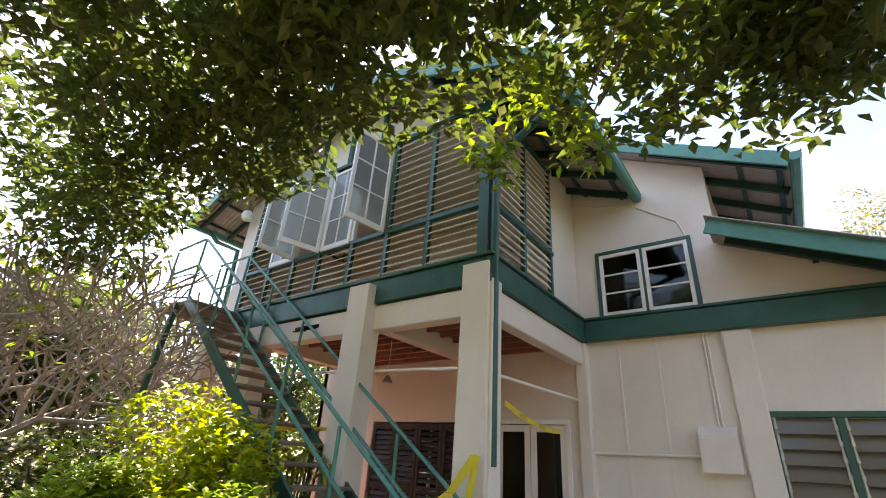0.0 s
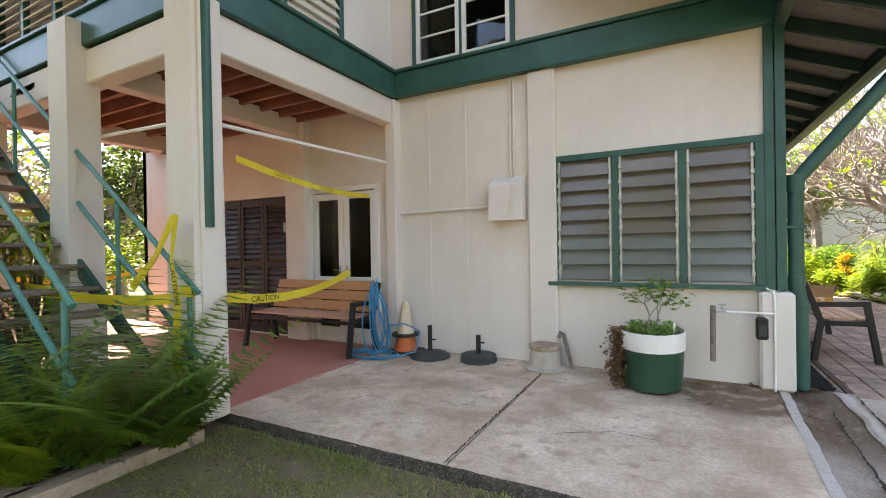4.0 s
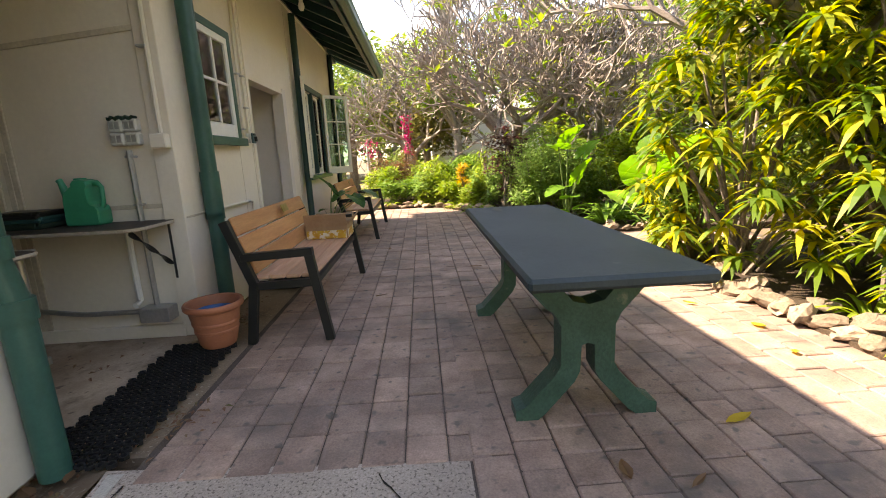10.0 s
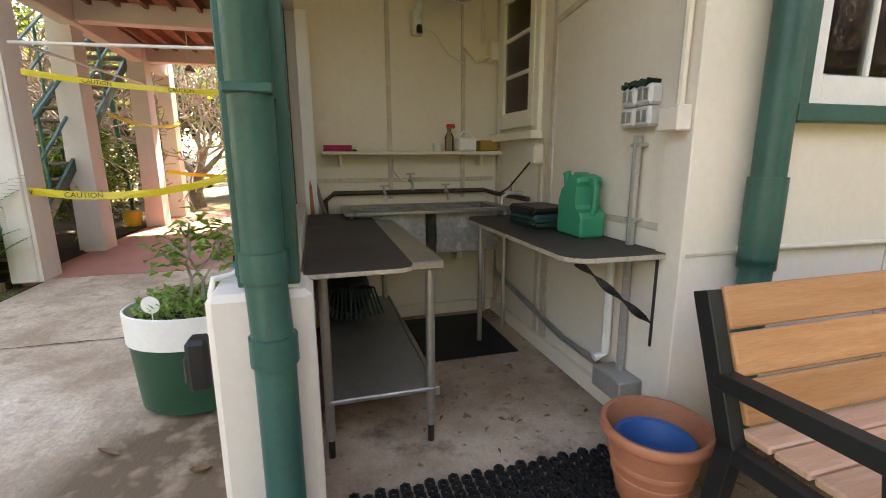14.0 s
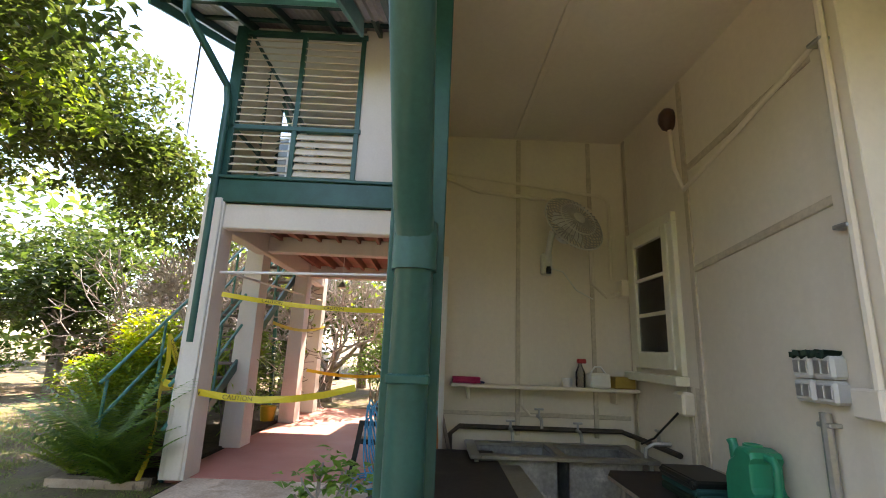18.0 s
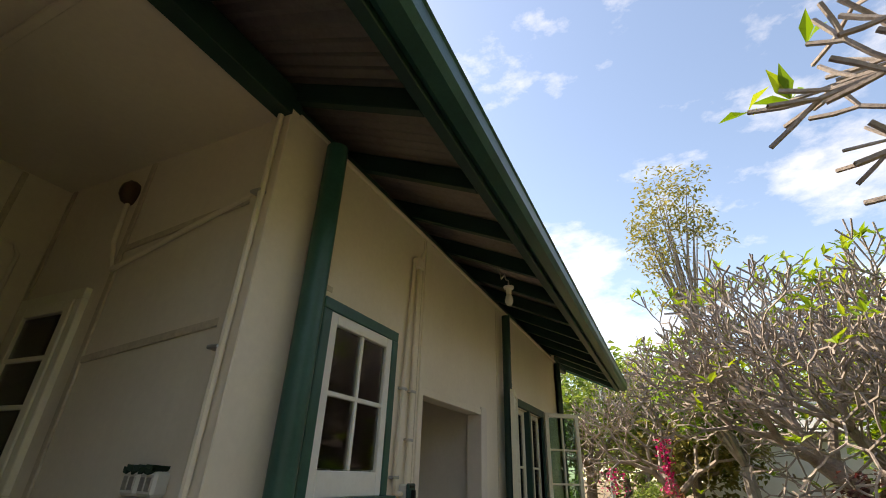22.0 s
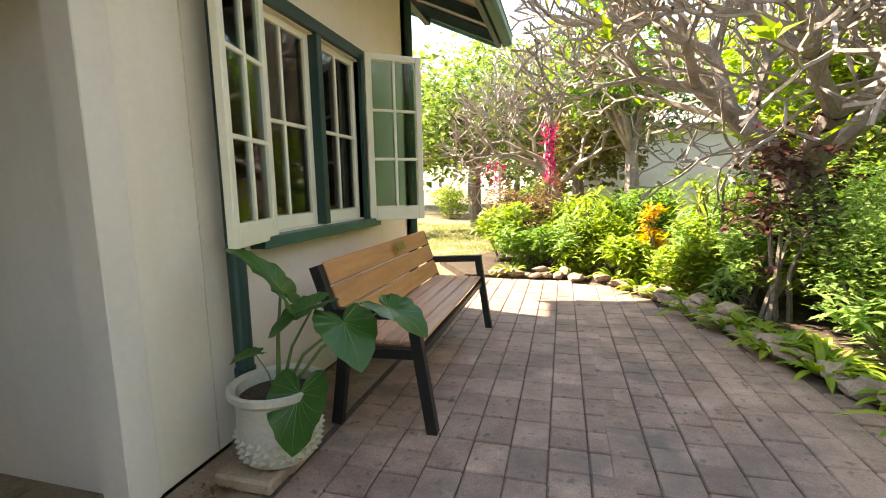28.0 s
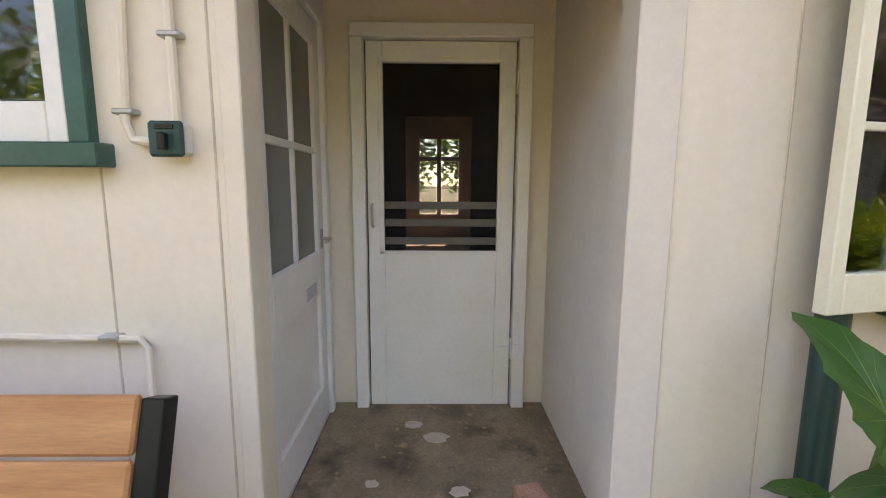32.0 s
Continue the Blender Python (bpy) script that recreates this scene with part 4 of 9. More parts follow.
g.box(1.14, 5.82, 0.0, 1.385, 6.11, 0.82, 0.02)
solid("wall_low_pier", g, M_WALL, "white rendered low pier at the corner", "pier")
# pilaster, meter box, conduits
g = G()
g.box(-0.87, YS - 0.06, 0, -0.57, YS + 0.02, 3.08, 0.018)
solid("wall_pilaster", g, M_WALL, "cream rendered pilaster", "pilaster")
mb = thing("meter_box", (-1.1, 5.9, 1.55), "cream painted meter box cover on the wall", "box")
g = G()
vs = [(-1.28, 5.79, 1.52), (-0.9, 5.79, 1.52), (-0.9, 5.95, 1.52), (-1.28, 5.95, 1.52), (-1.28, 5.8, 1.9), (-0.9, 5.8, 1.9), (-0.9, 5.95, 2.0), (-1.28, 5.95, 2.0)]
g.add(vs, [(0, 1, 5, 4), (1, 2, 6, 5), (3, 0, 4, 7), (0, 3, 2, 1), (4, 5, 6, 7)])
part("cover", g, M_WALL, mb)
cd = thing("wall_conduit", (-1.1, 5.94, 2.0), "cream painted conduit on the wall", "conduit")
for x in (-1.07, -1.03):
    g = G()
    g.tube([(x, 5.935, 2.0), (x, 5.935, 3.05)], 0.012)
    part("conduit", g, M_WALL, cd)
g = G()
g.tube([(-2.55, 5.93, 1.66), (-1.26, 5.93, 1.68)], 0.018)
part("pipe", g, M_WALL, cd)
for x in (-1.62, -2.1):
    g = G()
    g.box(x - 0.02, 5.943, 0, x + 0.02, YS + 0.001, 3.06, 0.003)
    solid("trim_cover_strip", g, M_WALL, "cream cover strip", "trim")

# upper casement pair on the south wall
uw = thing("window_2", (-1.72, YS, 3.42), "white casement pair with dark panes in a green frame", "window", kind="structure")
for x0, x1, z0, z1 in ((-2.29, -2.235, 3.41, 4.365), (-1.05, -0.995, 3.41, 4.365), (-2.29, -0.995, 4.365, 4.42), (-1.66, -1.625, 3.41, 4.365)):
    g = G()
    g.box(x0, YS - 0.03, z0, x1, YS + 0.05, z1)
    part("frame_bar", g, M_GREEN, uw)
for x0 in (-2.235, -1.625):
    sash(uw, (x0, YS - 0.01, 3.41), (1, 0), 0.575, 0.955, 1, 3, M_WHITE, M_GLASS)
# small casement on the patio wall
cw = thing("window_3", (XE, 8.3, 1.4), "white four pane window in a dark green frame", "window", kind="structure")
for y0, y1, z0, z1 in ((7.88, 7.94, 1.385, 2.2), (8.52, 8.58, 1.385, 2.2), (7.88, 8.58, 2.2, 2.26)):
    g = G()
    g.box(XE - 0.06, y0, z0, XE + 0.035, y1, z1)
    part("frame_bar", g, M_GREEN, cw)
g = G()
g.box(XE - 0.06, 7.85, 1.32, XE + 0.07, 8.62, 1.385)
part("window_sill", g, M_GREEN, cw)
sash(cw, (XE + 0.012, 7.94, 1.385), (0, 1), 0.58, 0.815, 2, 2, M_WHITE, M_GLASS, 0.055, 0.11)
# kitchen window in the wash area
kw = thing("window_4", (-0.13, YA, 1.36), "cream three pane window with worn paint", "window", kind="structure")
sash(kw, (-0.38, YA - 0.02, 1.38), (1, 0), 0.5, 0.86, 1, 3, M_SASH, M_GLASS, 0.06, 0.1)
for x0, x1, z0, z1 in ((-0.44, -0.38, 1.35, 2.24), (0.12, 0.18, 1.35, 2.24), (-0.44, 0.18, 2.24, 2.3)):
    g = G()
    g.box(x0, YA - 0.03, z0, x1, YA + 0.04, z1)
    part("frame_bar", g, M_SASH, kw)
g = G()
g.box(-0.46, YA - 0.08, 1.3, 0.2, YA, 1.35)
part("window_sill", g, M_SASH, kw)
# patio casement window with opened leaves
ow = thing("window_5", (XE, 11.6, 0.95), "cream casement window with two opened leaves and a green sill", "window", kind="structure")
for y0, y1, z0, z1 in ((10.9, 10.98, 0.96, 2.16), (12.2, 12.28, 0.96, 2.16), (10.9, 12.28, 2.16, 2.24), (11.56, 11.62, 0.97, 2.16)):
    g = G()
    g.box(XE - 0.08, y0, z0, XE + 0.03, y1, z1)
    part("frame_bar", g, M_DARKGREEN, ow)
g = G()
g.box(XE - 0.08, 10.84, 0.9, XE + 0.09, 12.33, 0.96)
part("window_sill", g, M_GREEN, ow)
for y0 in (10.98, 11.62):
    sash(ow, (XE - 0.05, y0, 0.97), (0, 1), 0.58, 1.19, 2, 2, M_SASH, M_GLASS, 0.05, 0.08, name="inner_sash")
M_GGLASS = glass_mat("green_glass", (0.5, 0.66, 0.62))
sash(ow, (XE + 0.045, 10.99, 0.94), (0.10, -0.45), 0.46, 1.3, 2, 3, M_SASH, M_GGLASS, 0.05, 0.11, 0.04, name="open_leaf")
sash(ow, (XE + 0.045, 12.22, 0.94), (0.36, 0.30), 0.46, 1.28, 2, 3, M_SASH, M_GGLASS, 0.05, 0.11, 0.04, name="open_leaf")
M_SCREEN = bpy.data.materials.new("insect_screen")
M_SCREEN.use_nodes = True
sn, sl = M_SCREEN.node_tree.nodes, M_SCREEN.node_tree.links
stn, smx = sn.new("ShaderNodeBsdfTransparent"), sn.new("ShaderNodeMixShader")
smx.inputs["Fac"].default_value = 0.3
sn["Principled BSDF"].inputs["Base Color"].default_value = (0.02, 0.02, 0.02, 1)
sn["Principled BSDF"].inputs["Roughness"].default_value = 0.8
sl.new(stn.outputs["BSDF"], smx.inputs[1])
sl.new(sn["Principled BSDF"].outputs["BSDF"], smx.inputs[2])
sl.new(smx.outputs["Shader"], sn["Material Output"].inputs["Surface"])
ww = thing("window_7", (-7.95, 9.55, 0.5), "white casement window at the far end of the room", "window", kind="structure")
for y0 in (9.05, 9.55):
    sash(ww, (-7.95, y0, 0.5), (0, 1), 0.5, 1.35, 1, 2, M_WHITE, M_GLASS, 0.05, 0.08)
    sash(ww, (-7.95, y0, 1.85), (0, 1), 0.5, 0.5, 1, 1, M_WHITE, M_GLASS, 0.05, 0.05, name="fanlight")
# screen door
sd = thing("door_1", (0.18, 9.54, 0.02), "white screen door with a dark upper panel", "door", kind="structure")
for y0, y1, z0, z1 in ((9.072, 9.14, 0.02, 2.015), (9.94, 10.012, 0.02, 2.015), (9.072, 10.012, 2.015, 2.085)):
    g = G()
    g.box(0.16, y0, z0, 0.245, y1, z1, 0.006)
    part("architrave", g, M_WHITE, sd)
g = G()
for y0, y1, z0, z1 in ((9.148, 9.235, 0.015, 2.006), (9.845, 9.932, 0.015, 2.006), (9.235, 9.845, 1.9, 2.006), (9.235, 9.845, 0.015, 0.915)):
    g.box(0.165, y0, z0, 0.2, y1, z1, 0.003)
leafd = part("leaf", g, M_WHITE, sd)
for z0, z1, y0, y1 in ((0.9, 0.918, 9.212, 9.862), (1.9, 1.92, 9.212, 9.862), (0.9, 1.92, 9.212, 9.235), (0.9, 1.92, 9.845, 9.862)):
    g = G()
    g.box(0.2, y0, z0, 0.209, y1, z1, 0.002)
    part("bead", g, M_WHITE, leafd)
g = G()
g.box(0.182, 9.23, 0.9, 0.185, 9.85, 1.91, 0.0005)
pn = part("fly_screen", g, M_SCREEN, leafd, "dark insect mesh")
pn.visible_shadow = False
for z in (0.97, 1.07, 1.165):
    g = G()
    g.box(0.187, 9.235, z - 0.02, 0.19, 9.845, z + 0.02, 0.0005)
    part("strip", g, mat("grey_strip", (0.12, 0.11, 0.10), (0.15, 0.14, 0.13), 5, 0.6), leafd, "grey safety strip")
g = G()
g.tube([(0.2, 9.175, 1.05), (0.235, 9.175, 1.06), (0.24, 9.175, 1.11), (0.235, 9.175, 1.16), (0.2, 9.175, 1.17)], 0.008)
part("handle", g, M_ZINC, leafd, "steel pull handle")
for z in (0.35, 1.78):
    g = G()
    g.box(0.2, 9.875, z, 0.207, 9.93, z + 0.02, 0.001)
    g.box(0.245, 9.942, z - 0.02, 0.25, 9.98, z + 0.05, 0.001)
    g.tube([(0.222, 9.937, z - 0.04), (0.222, 9.937, z + 0.08)], 0.009)
    part("hinge", g, M_WHITE, leafd)
# half-glazed door in the porch side wall
hd = thing("door_2", (0.7, 8.95, 0.02), "white half glazed door with frosted panes", "door", kind="structure")
g = G()
for x0, x1, z0, z1 in ((0.3, 0.4, 0.03, 2.04), (1.04, 1.15, 0.03, 2.04), (0.4, 1.04, 0.03, 0.22), (0.4, 1.04, 0.72, 0.94), (0.4, 1.04, 1.93, 2.04)):
    g.box(x0, 8.885, z0, x1, 8.93, z1, 0.004)
hl = part("leaf", g, M_WHITE, hd)
g = G()
g.box(0.4, 8.895, 0.22, 1.04, 8.912, 0.72, 0.003)
part("panel", g, M_WHITE, hl)
for x0, x1, z0, z1 in ((0.71, 0.735, 0.94, 1.93), (0.4, 1.04, 1.42, 1.45)):
    g = G()
    g.box(x0, 8.89, z0, x1, 8.926, z1, 0.003)
    part("glazing_bar", g, M_WHITE, hl)
for x0, x1 in ((0.4, 0.71), (0.735, 1.04)):
    for z0, z1 in ((0.94, 1.42), (1.45, 1.93)):
        g = G()
        g.box(x0, 8.904, z0, x1, 8.91, z1, 0.001)
        part("pane", g, M_FROST, hl)
g = G()
g.tube([(0.35, 8.93, 1.0), (0.35, 8.975, 1.0), (0.45, 8.98, 0.995)], 0.009)
g.box(0.33, 8.928, 0.95, 0.37, 8.936, 1.05)
part("handle", g, M_ZINC, hl, "chrome lever handle")
g = G()
g.box(0.47, 8.928, 0.74, 0.64, 8.934, 0.8)
sg = part("sign", g, mat("sign_grey", (0.5, 0.5, 0.5), (0.6, 0.6, 0.6), 5, 0.4), hl, "small grey sign")
for x0, x1, z0, z1 in ((0.24, 0.3, 0.02, 2.05), (1.15, 1.22, 0.02, 2.05), (0.24, 1.22, 2.05, 2.12)):
    g = G()
    g.box(x0, 8.87, z0, x1, 8.952, z1)
    part("architrave", g, M_WHITE, hd)
# porch opening trims
g = G()
g.box(XE - 0.12, 8.925, 0, XE + 0.012, 8.985, 3.08, 0.004)
solid("trim_porch_left", g, M_CREAM, "cream cover board beside the porch", "trim")
g = G()
g.box(XE - 0.12, 10.07, 0, XE + 0.012, 10.2, 2.02, 0.004)
solid("trim_porch_right", g, M_WALL, "cream cover board beside the porch", "trim")
g = G()
g.box(XE - 0.12, 8.985, 1.955, XE + 0.008, 10.07, 2.0, 0.004)
solid("trim_porch_head", g, M_CREAM, "cream head board over the porch", "trim")
# pilaster at the wash area's mouth
g = G()
g.box(XE - 0.12, YA - 0.02, 0, XE + 0.015, 7.8, 3.09, 0.004)
solid("trim_wash_pilaster", g, M_CREAM, "cream boxed pier", "trim")
# doors under the verandah
fd = thing("door_3", (-3.4, 5.9, 0.02), "white french doors with dark panes", "door", kind="structure")
for x0, x1, z0, z1 in ((-3.98, -3.92, 0, 2.0), (-2.86, -2.8, 0, 2.0), (-3.98, -2.8, 2.0, 2.06)):
    g = G()
    g.box(x0, 5.87, z0, x1, 5.94, z1)
    part("architrave", g, M_WHITE, fd)
for x0 in (-3.915, -3.385):
    g = G()
    for u0, u1, z0, z1 in ((0, 0.085, 0.02, 1.99), (0.435, 0.52, 0.02, 1.99), (0.085, 0.435, 1.9, 1.99), (0.085, 0.435, 0.78, 0.87), (0.085, 0.435, 0.02, 0.2)):
        g.box(x0 + u0, 5.9, z0, x0 + u1, 5.938, z1, 0.004)
    lf = part("leaf", g, M_WHITE, fd)
    for z0, z1 in ((0.865, 1.905), (0.195, 0.785)):
        g = G()
        g.box(x0 + 0.08, 5.917, z0, x0 + 0.44, 5.922, z1, 0.0)
        part("pane", g, M_GLASS, lf)
    g = G()
    hx = x0 + (0.47 if x0 < -3.6 else 0.05)
    g.box(hx - 0.015, 5.885, 0.86, hx + 0.015, 5.9, 1.02, 0.003)
    g.tube([(hx, 5.89, 0.96), (hx, 5.86, 0.96), (hx + (0.08 if x0 > -3.6 else -0.08), 5.855, 0.96)], 0.008, 8)
    part("handle", g, M_ZINC, lf)
fe = thing("door_4", (-6.93, 5.9, 0.02), "white door with a dark pane", "door", kind="structure")
sash(fe, (-7.24, 5.92, 0.02), (1, 0), 0.61, 1.97, 1, 2, M_WHITE, M_GLASS, 0.08, 0.2, name="leaf")
M_BROWN = mat("dark_brown_shutter", (0.030, 0.021, 0.018), (0.045, 0.032, 0.027), 4, 0.5, fine=50, grain=0.2, bump=0.1)
bd = thing("door_5", (-5.44, 5.9, 0.02), "dark brown louvred folding doors", "door", kind="structure")
for k in range(4):
    x0 = -6.45 + k * 0.508
    g = G()
    for a, b, z0, z1 in ((x0, x0 + 0.06, 0.02, 2.0), (x0 + 0.44, x0 + 0.5, 0.02, 2.0), (x0 + 0.06, x0 + 0.44, 0.02, 0.15), (x0 + 0.06, x0 + 0.44, 1.9, 2.0), (x0 + 0.06, x0 + 0.44, 1.0, 1.08)):
        g.box(a, 5.92, z0, b, 5.96, z1)
    lf = part("leaf", g, M_BROWN, bd)
    for j in range(22):
        z = 0.2 + j * 0.077
        if 0.98 < z < 1.09:
            continue
        g = G()
        g.add([(x0 + 0.06, 5.925, z), (x0 + 0.44, 5.925, z), (x0 + 0.44, 5.955, z + 0.06), (x0 + 0.06, 5.955, z + 0.06), (x0 + 0.06, 5.933, z), (x0 + 0.44, 5.933, z), (x0 + 0.44, 5.963, z + 0.06), (x0 + 0.06, 5.963, z + 0.06)], [(0, 1, 2, 3), (7, 6, 5, 4), (0, 4, 5, 1), (2, 6, 7, 3)])
        part("slat", g, M_BROWN, lf)

# ---- vegetation ----
def blades(n, centre, spread, length, wide, rng, droop=0.5, up=0.5):
    """Leaves as folded blades: arrays of vertices and faces."""
    v, f = [], []
    for _ in range(n):
        c = centre(rng)
        a = rng.uniform(0, 2 * math.pi)
        e = rng.uniform(-droop, up)
        d = Vector((math.cos(a) * math.cos(e), math.sin(a) * math.cos(e), math.sin(e)))
        s = d.cross(Vector((0, 0, 1)))
        s = s.normalized() if s.length > 1e-3 else Vector((1, 0, 0))
        s = (s + Vector((0, 0, rng.uniform(-0.5, 0.5)))).normalized()
        up_v = s.cross(d)
        L, w = length * rng.uniform(0.7, 1.25), wide * rng.uniform(0.8, 1.2)
        k = len(v)
        p = Vector(c)
        m = p + d * L * 0.45
        v += [p, m + s * w + up_v * w * 0.35, m, m - s * w + up_v * w * 0.35, p + d * L - up_v * L * 0.12]
        f += [(k, k + 2, k + 1), (k, k + 3, k + 2), (k + 1, k + 2, k + 4), (k + 2, k + 3, k + 4)]
    return v, f


def clumps(rng, blobs):
    """A chooser of points spread near the surface of several ellipsoids."""
    total = sum(b[3] * b[4] * b[5] for b in blobs)

    def take(r):
        t = r.uniform(0, total)
        for x, y, z, a, b, c in blobs:
            t -= a * b * c
            if t <= 0:
                break
        d = Vector((r.gauss(0, 1), r.gauss(0, 1), r.gauss(0, 1))).normalized() * (r.uniform(0.25, 1.0) ** 0.45)
        return (x + a * d.x, y + b * d.y, max(z + c * d.z, 0.02))

    return take


def scatter_blobs(rng, x, y, z, a, b, c, n, size):
    out = []
    for _ in range(n):
        d = Vector((rng.gauss(0, 1), rng.gauss(0, 1), rng.gauss(0, 1))).normalized() * rng.uniform(0.3, 0.95)
        s = size * rng.uniform(0.6, 1.3)
        out.append((x + a * d.x, y + b * d.y, max(z + c * d.z, s * 0.3), s, s, s * 0.8))
    return out


def bush(name, x, y, base, r, h, n, leaf, wide, material, label, seed, droop=0.5, up=0.7, stems=5, category="shrub", blobs=9, wood=None, group=""):
    rng = random.Random(seed)
    ob = thing(name, (x, y, base), label, category, group)
    bl = scatter_blobs(rng, x, y, base + h * 0.55, r * 0.75, r * 0.75, h * 0.42, blobs, min(r, h) * 0.42)
    g = G()
    g.v, g.f = blades(n, clumps(rng, bl), 0, leaf, wide, rng, droop, up)
    part("foliage", g, material, ob)
    g = G()
    for k in range(stems):
        b = bl[k % len(bl)]
        g.tube([(x + rng.uniform(-0.1, 0.1), y + rng.uniform(-0.1, 0.1), base - 0.05), ((x + b[0]) / 2 + rng.uniform(-0.05, 0.05), (y + b[1]) / 2, base + (b[2] - base) * 0.5), (b[0], b[1], b[2])], [0.025, 0.018, 0.008], 5)
    part("stem_tangle", g, wood or M_BARK, ob)["kind"] = "stuff"
    return ob


def forked(rng, g, p, d, length, r, depth, tips, bend=0.35, spread=0.75, lift=0.12, shrink=0.8, limbs=2.4, least=0.006):
    """A branch that forks again and again; tips collects where it ends."""
    q = p
    pts, rs = [p], [r]
    for k in range(2):
        d = (d + Vector((rng.uniform(-1, 1), rng.uniform(-1, 1), rng.uniform(-0.6, 1))) * bend * 0.5 + Vector((0, 0, lift))).normalized()
        q = q + d * length / 2
        pts.append(q)
        rs.append(max(least, r * (1 - 0.09 * (k + 1))))
    g.tube(pts, rs, 8 if r > 0.06 else 5 if r > 0.018 else 4, cap=False)
    if depth == 0:
        tips.append((q, d))
        return
    n = 2 if rng.random() > limbs - 2 else 3
    a0 = rng.uniform(0, 6.28)
    for k in range(n):
        o = d.orthogonal().normalized()
        o.rotate(Matrix.Rotation(a0 + 6.283 * k / n + rng.uniform(-0.4, 0.4), 3, d))
        forked(rng, g, q, (d + o * spread * rng.uniform(0.7, 1.2)).normalized(), length * shrink * rng.uniform(0.8, 1.2), rs[-1] * (0.8 if n == 2 else 0.73), depth - 1, tips, bend, spread, lift, shrink, limbs, least)


def bare_tree(name, x, y, base, trunk, depth, length, seed, label, leaf_mat_, leaves=0.5, lean=(0, 0), r=0.16, spread=0.75, lift=0.1, shrink=0.8, leaf=0.16, wood=None, bend=0.35):
    """A frangipani: stubby forked limbs, few leaves at the tips."""
    rng = random.Random(seed)
    ob = thing(name, (x, y, base), label, "tree", "frangipani trees")
    g, tips = G(), []
    d = Vector((lean[0], lean[1], 1)).normalized()
    p = Vector((x, y, base - 0.1))
    top = p + d * trunk
    g.tube([p, p + d * trunk * 0.5 + Vector((rng.uniform(-0.08, 0.08), rng.uniform(-0.08, 0.08), 0)), top], [r * 1.25, r, r * 0.9], 10, cap=False)
    part("trunk", g, M_BARK, ob)
    g = G()
    for k in range(4):
        a = k * math.pi / 2 + rng.uniform(-0.4, 0.4)
        forked(rng, g, top - d * 0.1, (Vector((math.cos(a), math.sin(a), 0.4)) + d * 0.35).normalized(), length, r * 0.5, depth, tips, bend=bend, spread=spread, lift=lift, shrink=shrink, limbs=2.3, least=0.0125)
    part("branch_tangle", g, wood or M_TWIG, ob)["kind"] = "stuff"
    g = G()
    high = base + 0.86 * (max(q.z for q, dd in tips) - base)
    for q, dd in tips:
        if rng.random() > leaves + (0.3 if q.z > high else 0):
            continue
        vv, ff = blades(rng.randint(2, 5), lambda rr, q=q: q, 0, leaf, leaf * 0.17, rng, -0.1, 1.1)
        k = len(g.v)
        g.v += vv
        g.f += [tuple(i + k for i in t) for t in ff]
    if g.v:
        part("leaf_tuft", g, leaf_mat_, ob)["kind"] = "stuff"
    return ob


def leafy_tree(name, x, y, base, trunk, crown, n, leaf, wide, material, label, seed, r=0.14, blobs=16, size=0.9, category="tree", wood=None, lean=(0, 0), group=""):
    """crown: centre height above base, half widths a, b and half height c."""
    rng = random.Random(seed)
    ob = thing(name, (x, y, base), label, category, group)
    zc, a, b, c = crown
    cx, cy = x + lean[0], y + lean[1]
    bl = scatter_blobs(rng, cx, cy, base + zc, a, b, c, blobs, size)
    g = G()
    g.v, g.f = blades(n, clumps(rng, bl), 0, leaf, wide, rng, 0.8, 0.5)
    part("crown", g, material, ob)
    g = G()
    p0, p1 = Vector((x, y, base - 0.1)), Vector(((x + cx) / 2, (y + cy) / 2, base + trunk))
    g.tube([p0, (p0 + p1) / 2 + Vector((rng.uniform(-0.1, 0.1), rng.uniform(-0.1, 0.1), 0)), p1], [r * 1.2, r, r * 0.8], 9)
    part("trunk", g, wood or M_BARK, ob)
    g = G()
    for q in bl:
        q = Vector(q[:3])
        m = p1.lerp(q, 0.5) + Vector((rng.uniform(-0.2, 0.2), rng.uniform(-0.2, 0.2), rng.uniform(-0.1, 0.3)))
        g.tube([p1, m, q], [r * 0.5, r * 0.3, r * 0.1], 5, cap=False)
    part("limb_fork", g, wood or M_BARK, ob)["kind"] = "stuff"
    return ob


L_DARK = leaf_mat("dark_leaves", [(0.035, 0.055, 0.014), (0.05, 0.075, 0.018), (0.075, 0.115, 0.024), (0.045, 0.07, 0.02), (0.06, 0.065, 0.025)], 0.4)
L_SHADE = leaf_mat("shade_tree_leaves", [(0.05, 0.07, 0.02), (0.07, 0.10, 0.024), (0.105, 0.15, 0.03), (0.06, 0.085, 0.025), (0.085, 0.09, 0.03)], 0.4, 0.35)
L_GOLD = leaf_mat("golden_lime_leaves", [(0.17, 0.26, 0.025), (0.27, 0.35, 0.03), (0.40, 0.40, 0.04), (0.13, 0.22, 0.03)], 0.4)
L_MID = leaf_mat("green_leaves", [(0.08, 0.16, 0.027), (0.13, 0.235, 0.04), (0.19, 0.30, 0.047), (0.095, 0.18, 0.04)])
L_LIME = leaf_mat("lime_leaves", [(0.14, 0.24, 0.03), (0.22, 0.32, 0.04), (0.30, 0.36, 0.05), (0.12, 0.2, 0.03)])
L_CROTON = leaf_mat("croton_leaves", [(0.055, 0.12, 0.018), (0.12, 0.20, 0.02), (0.36, 0.34, 0.03), (0.48, 0.43, 0.04), (0.12, 0.20, 0.02), (0.075, 0.14, 0.02), (0.24, 0.28, 0.03)])
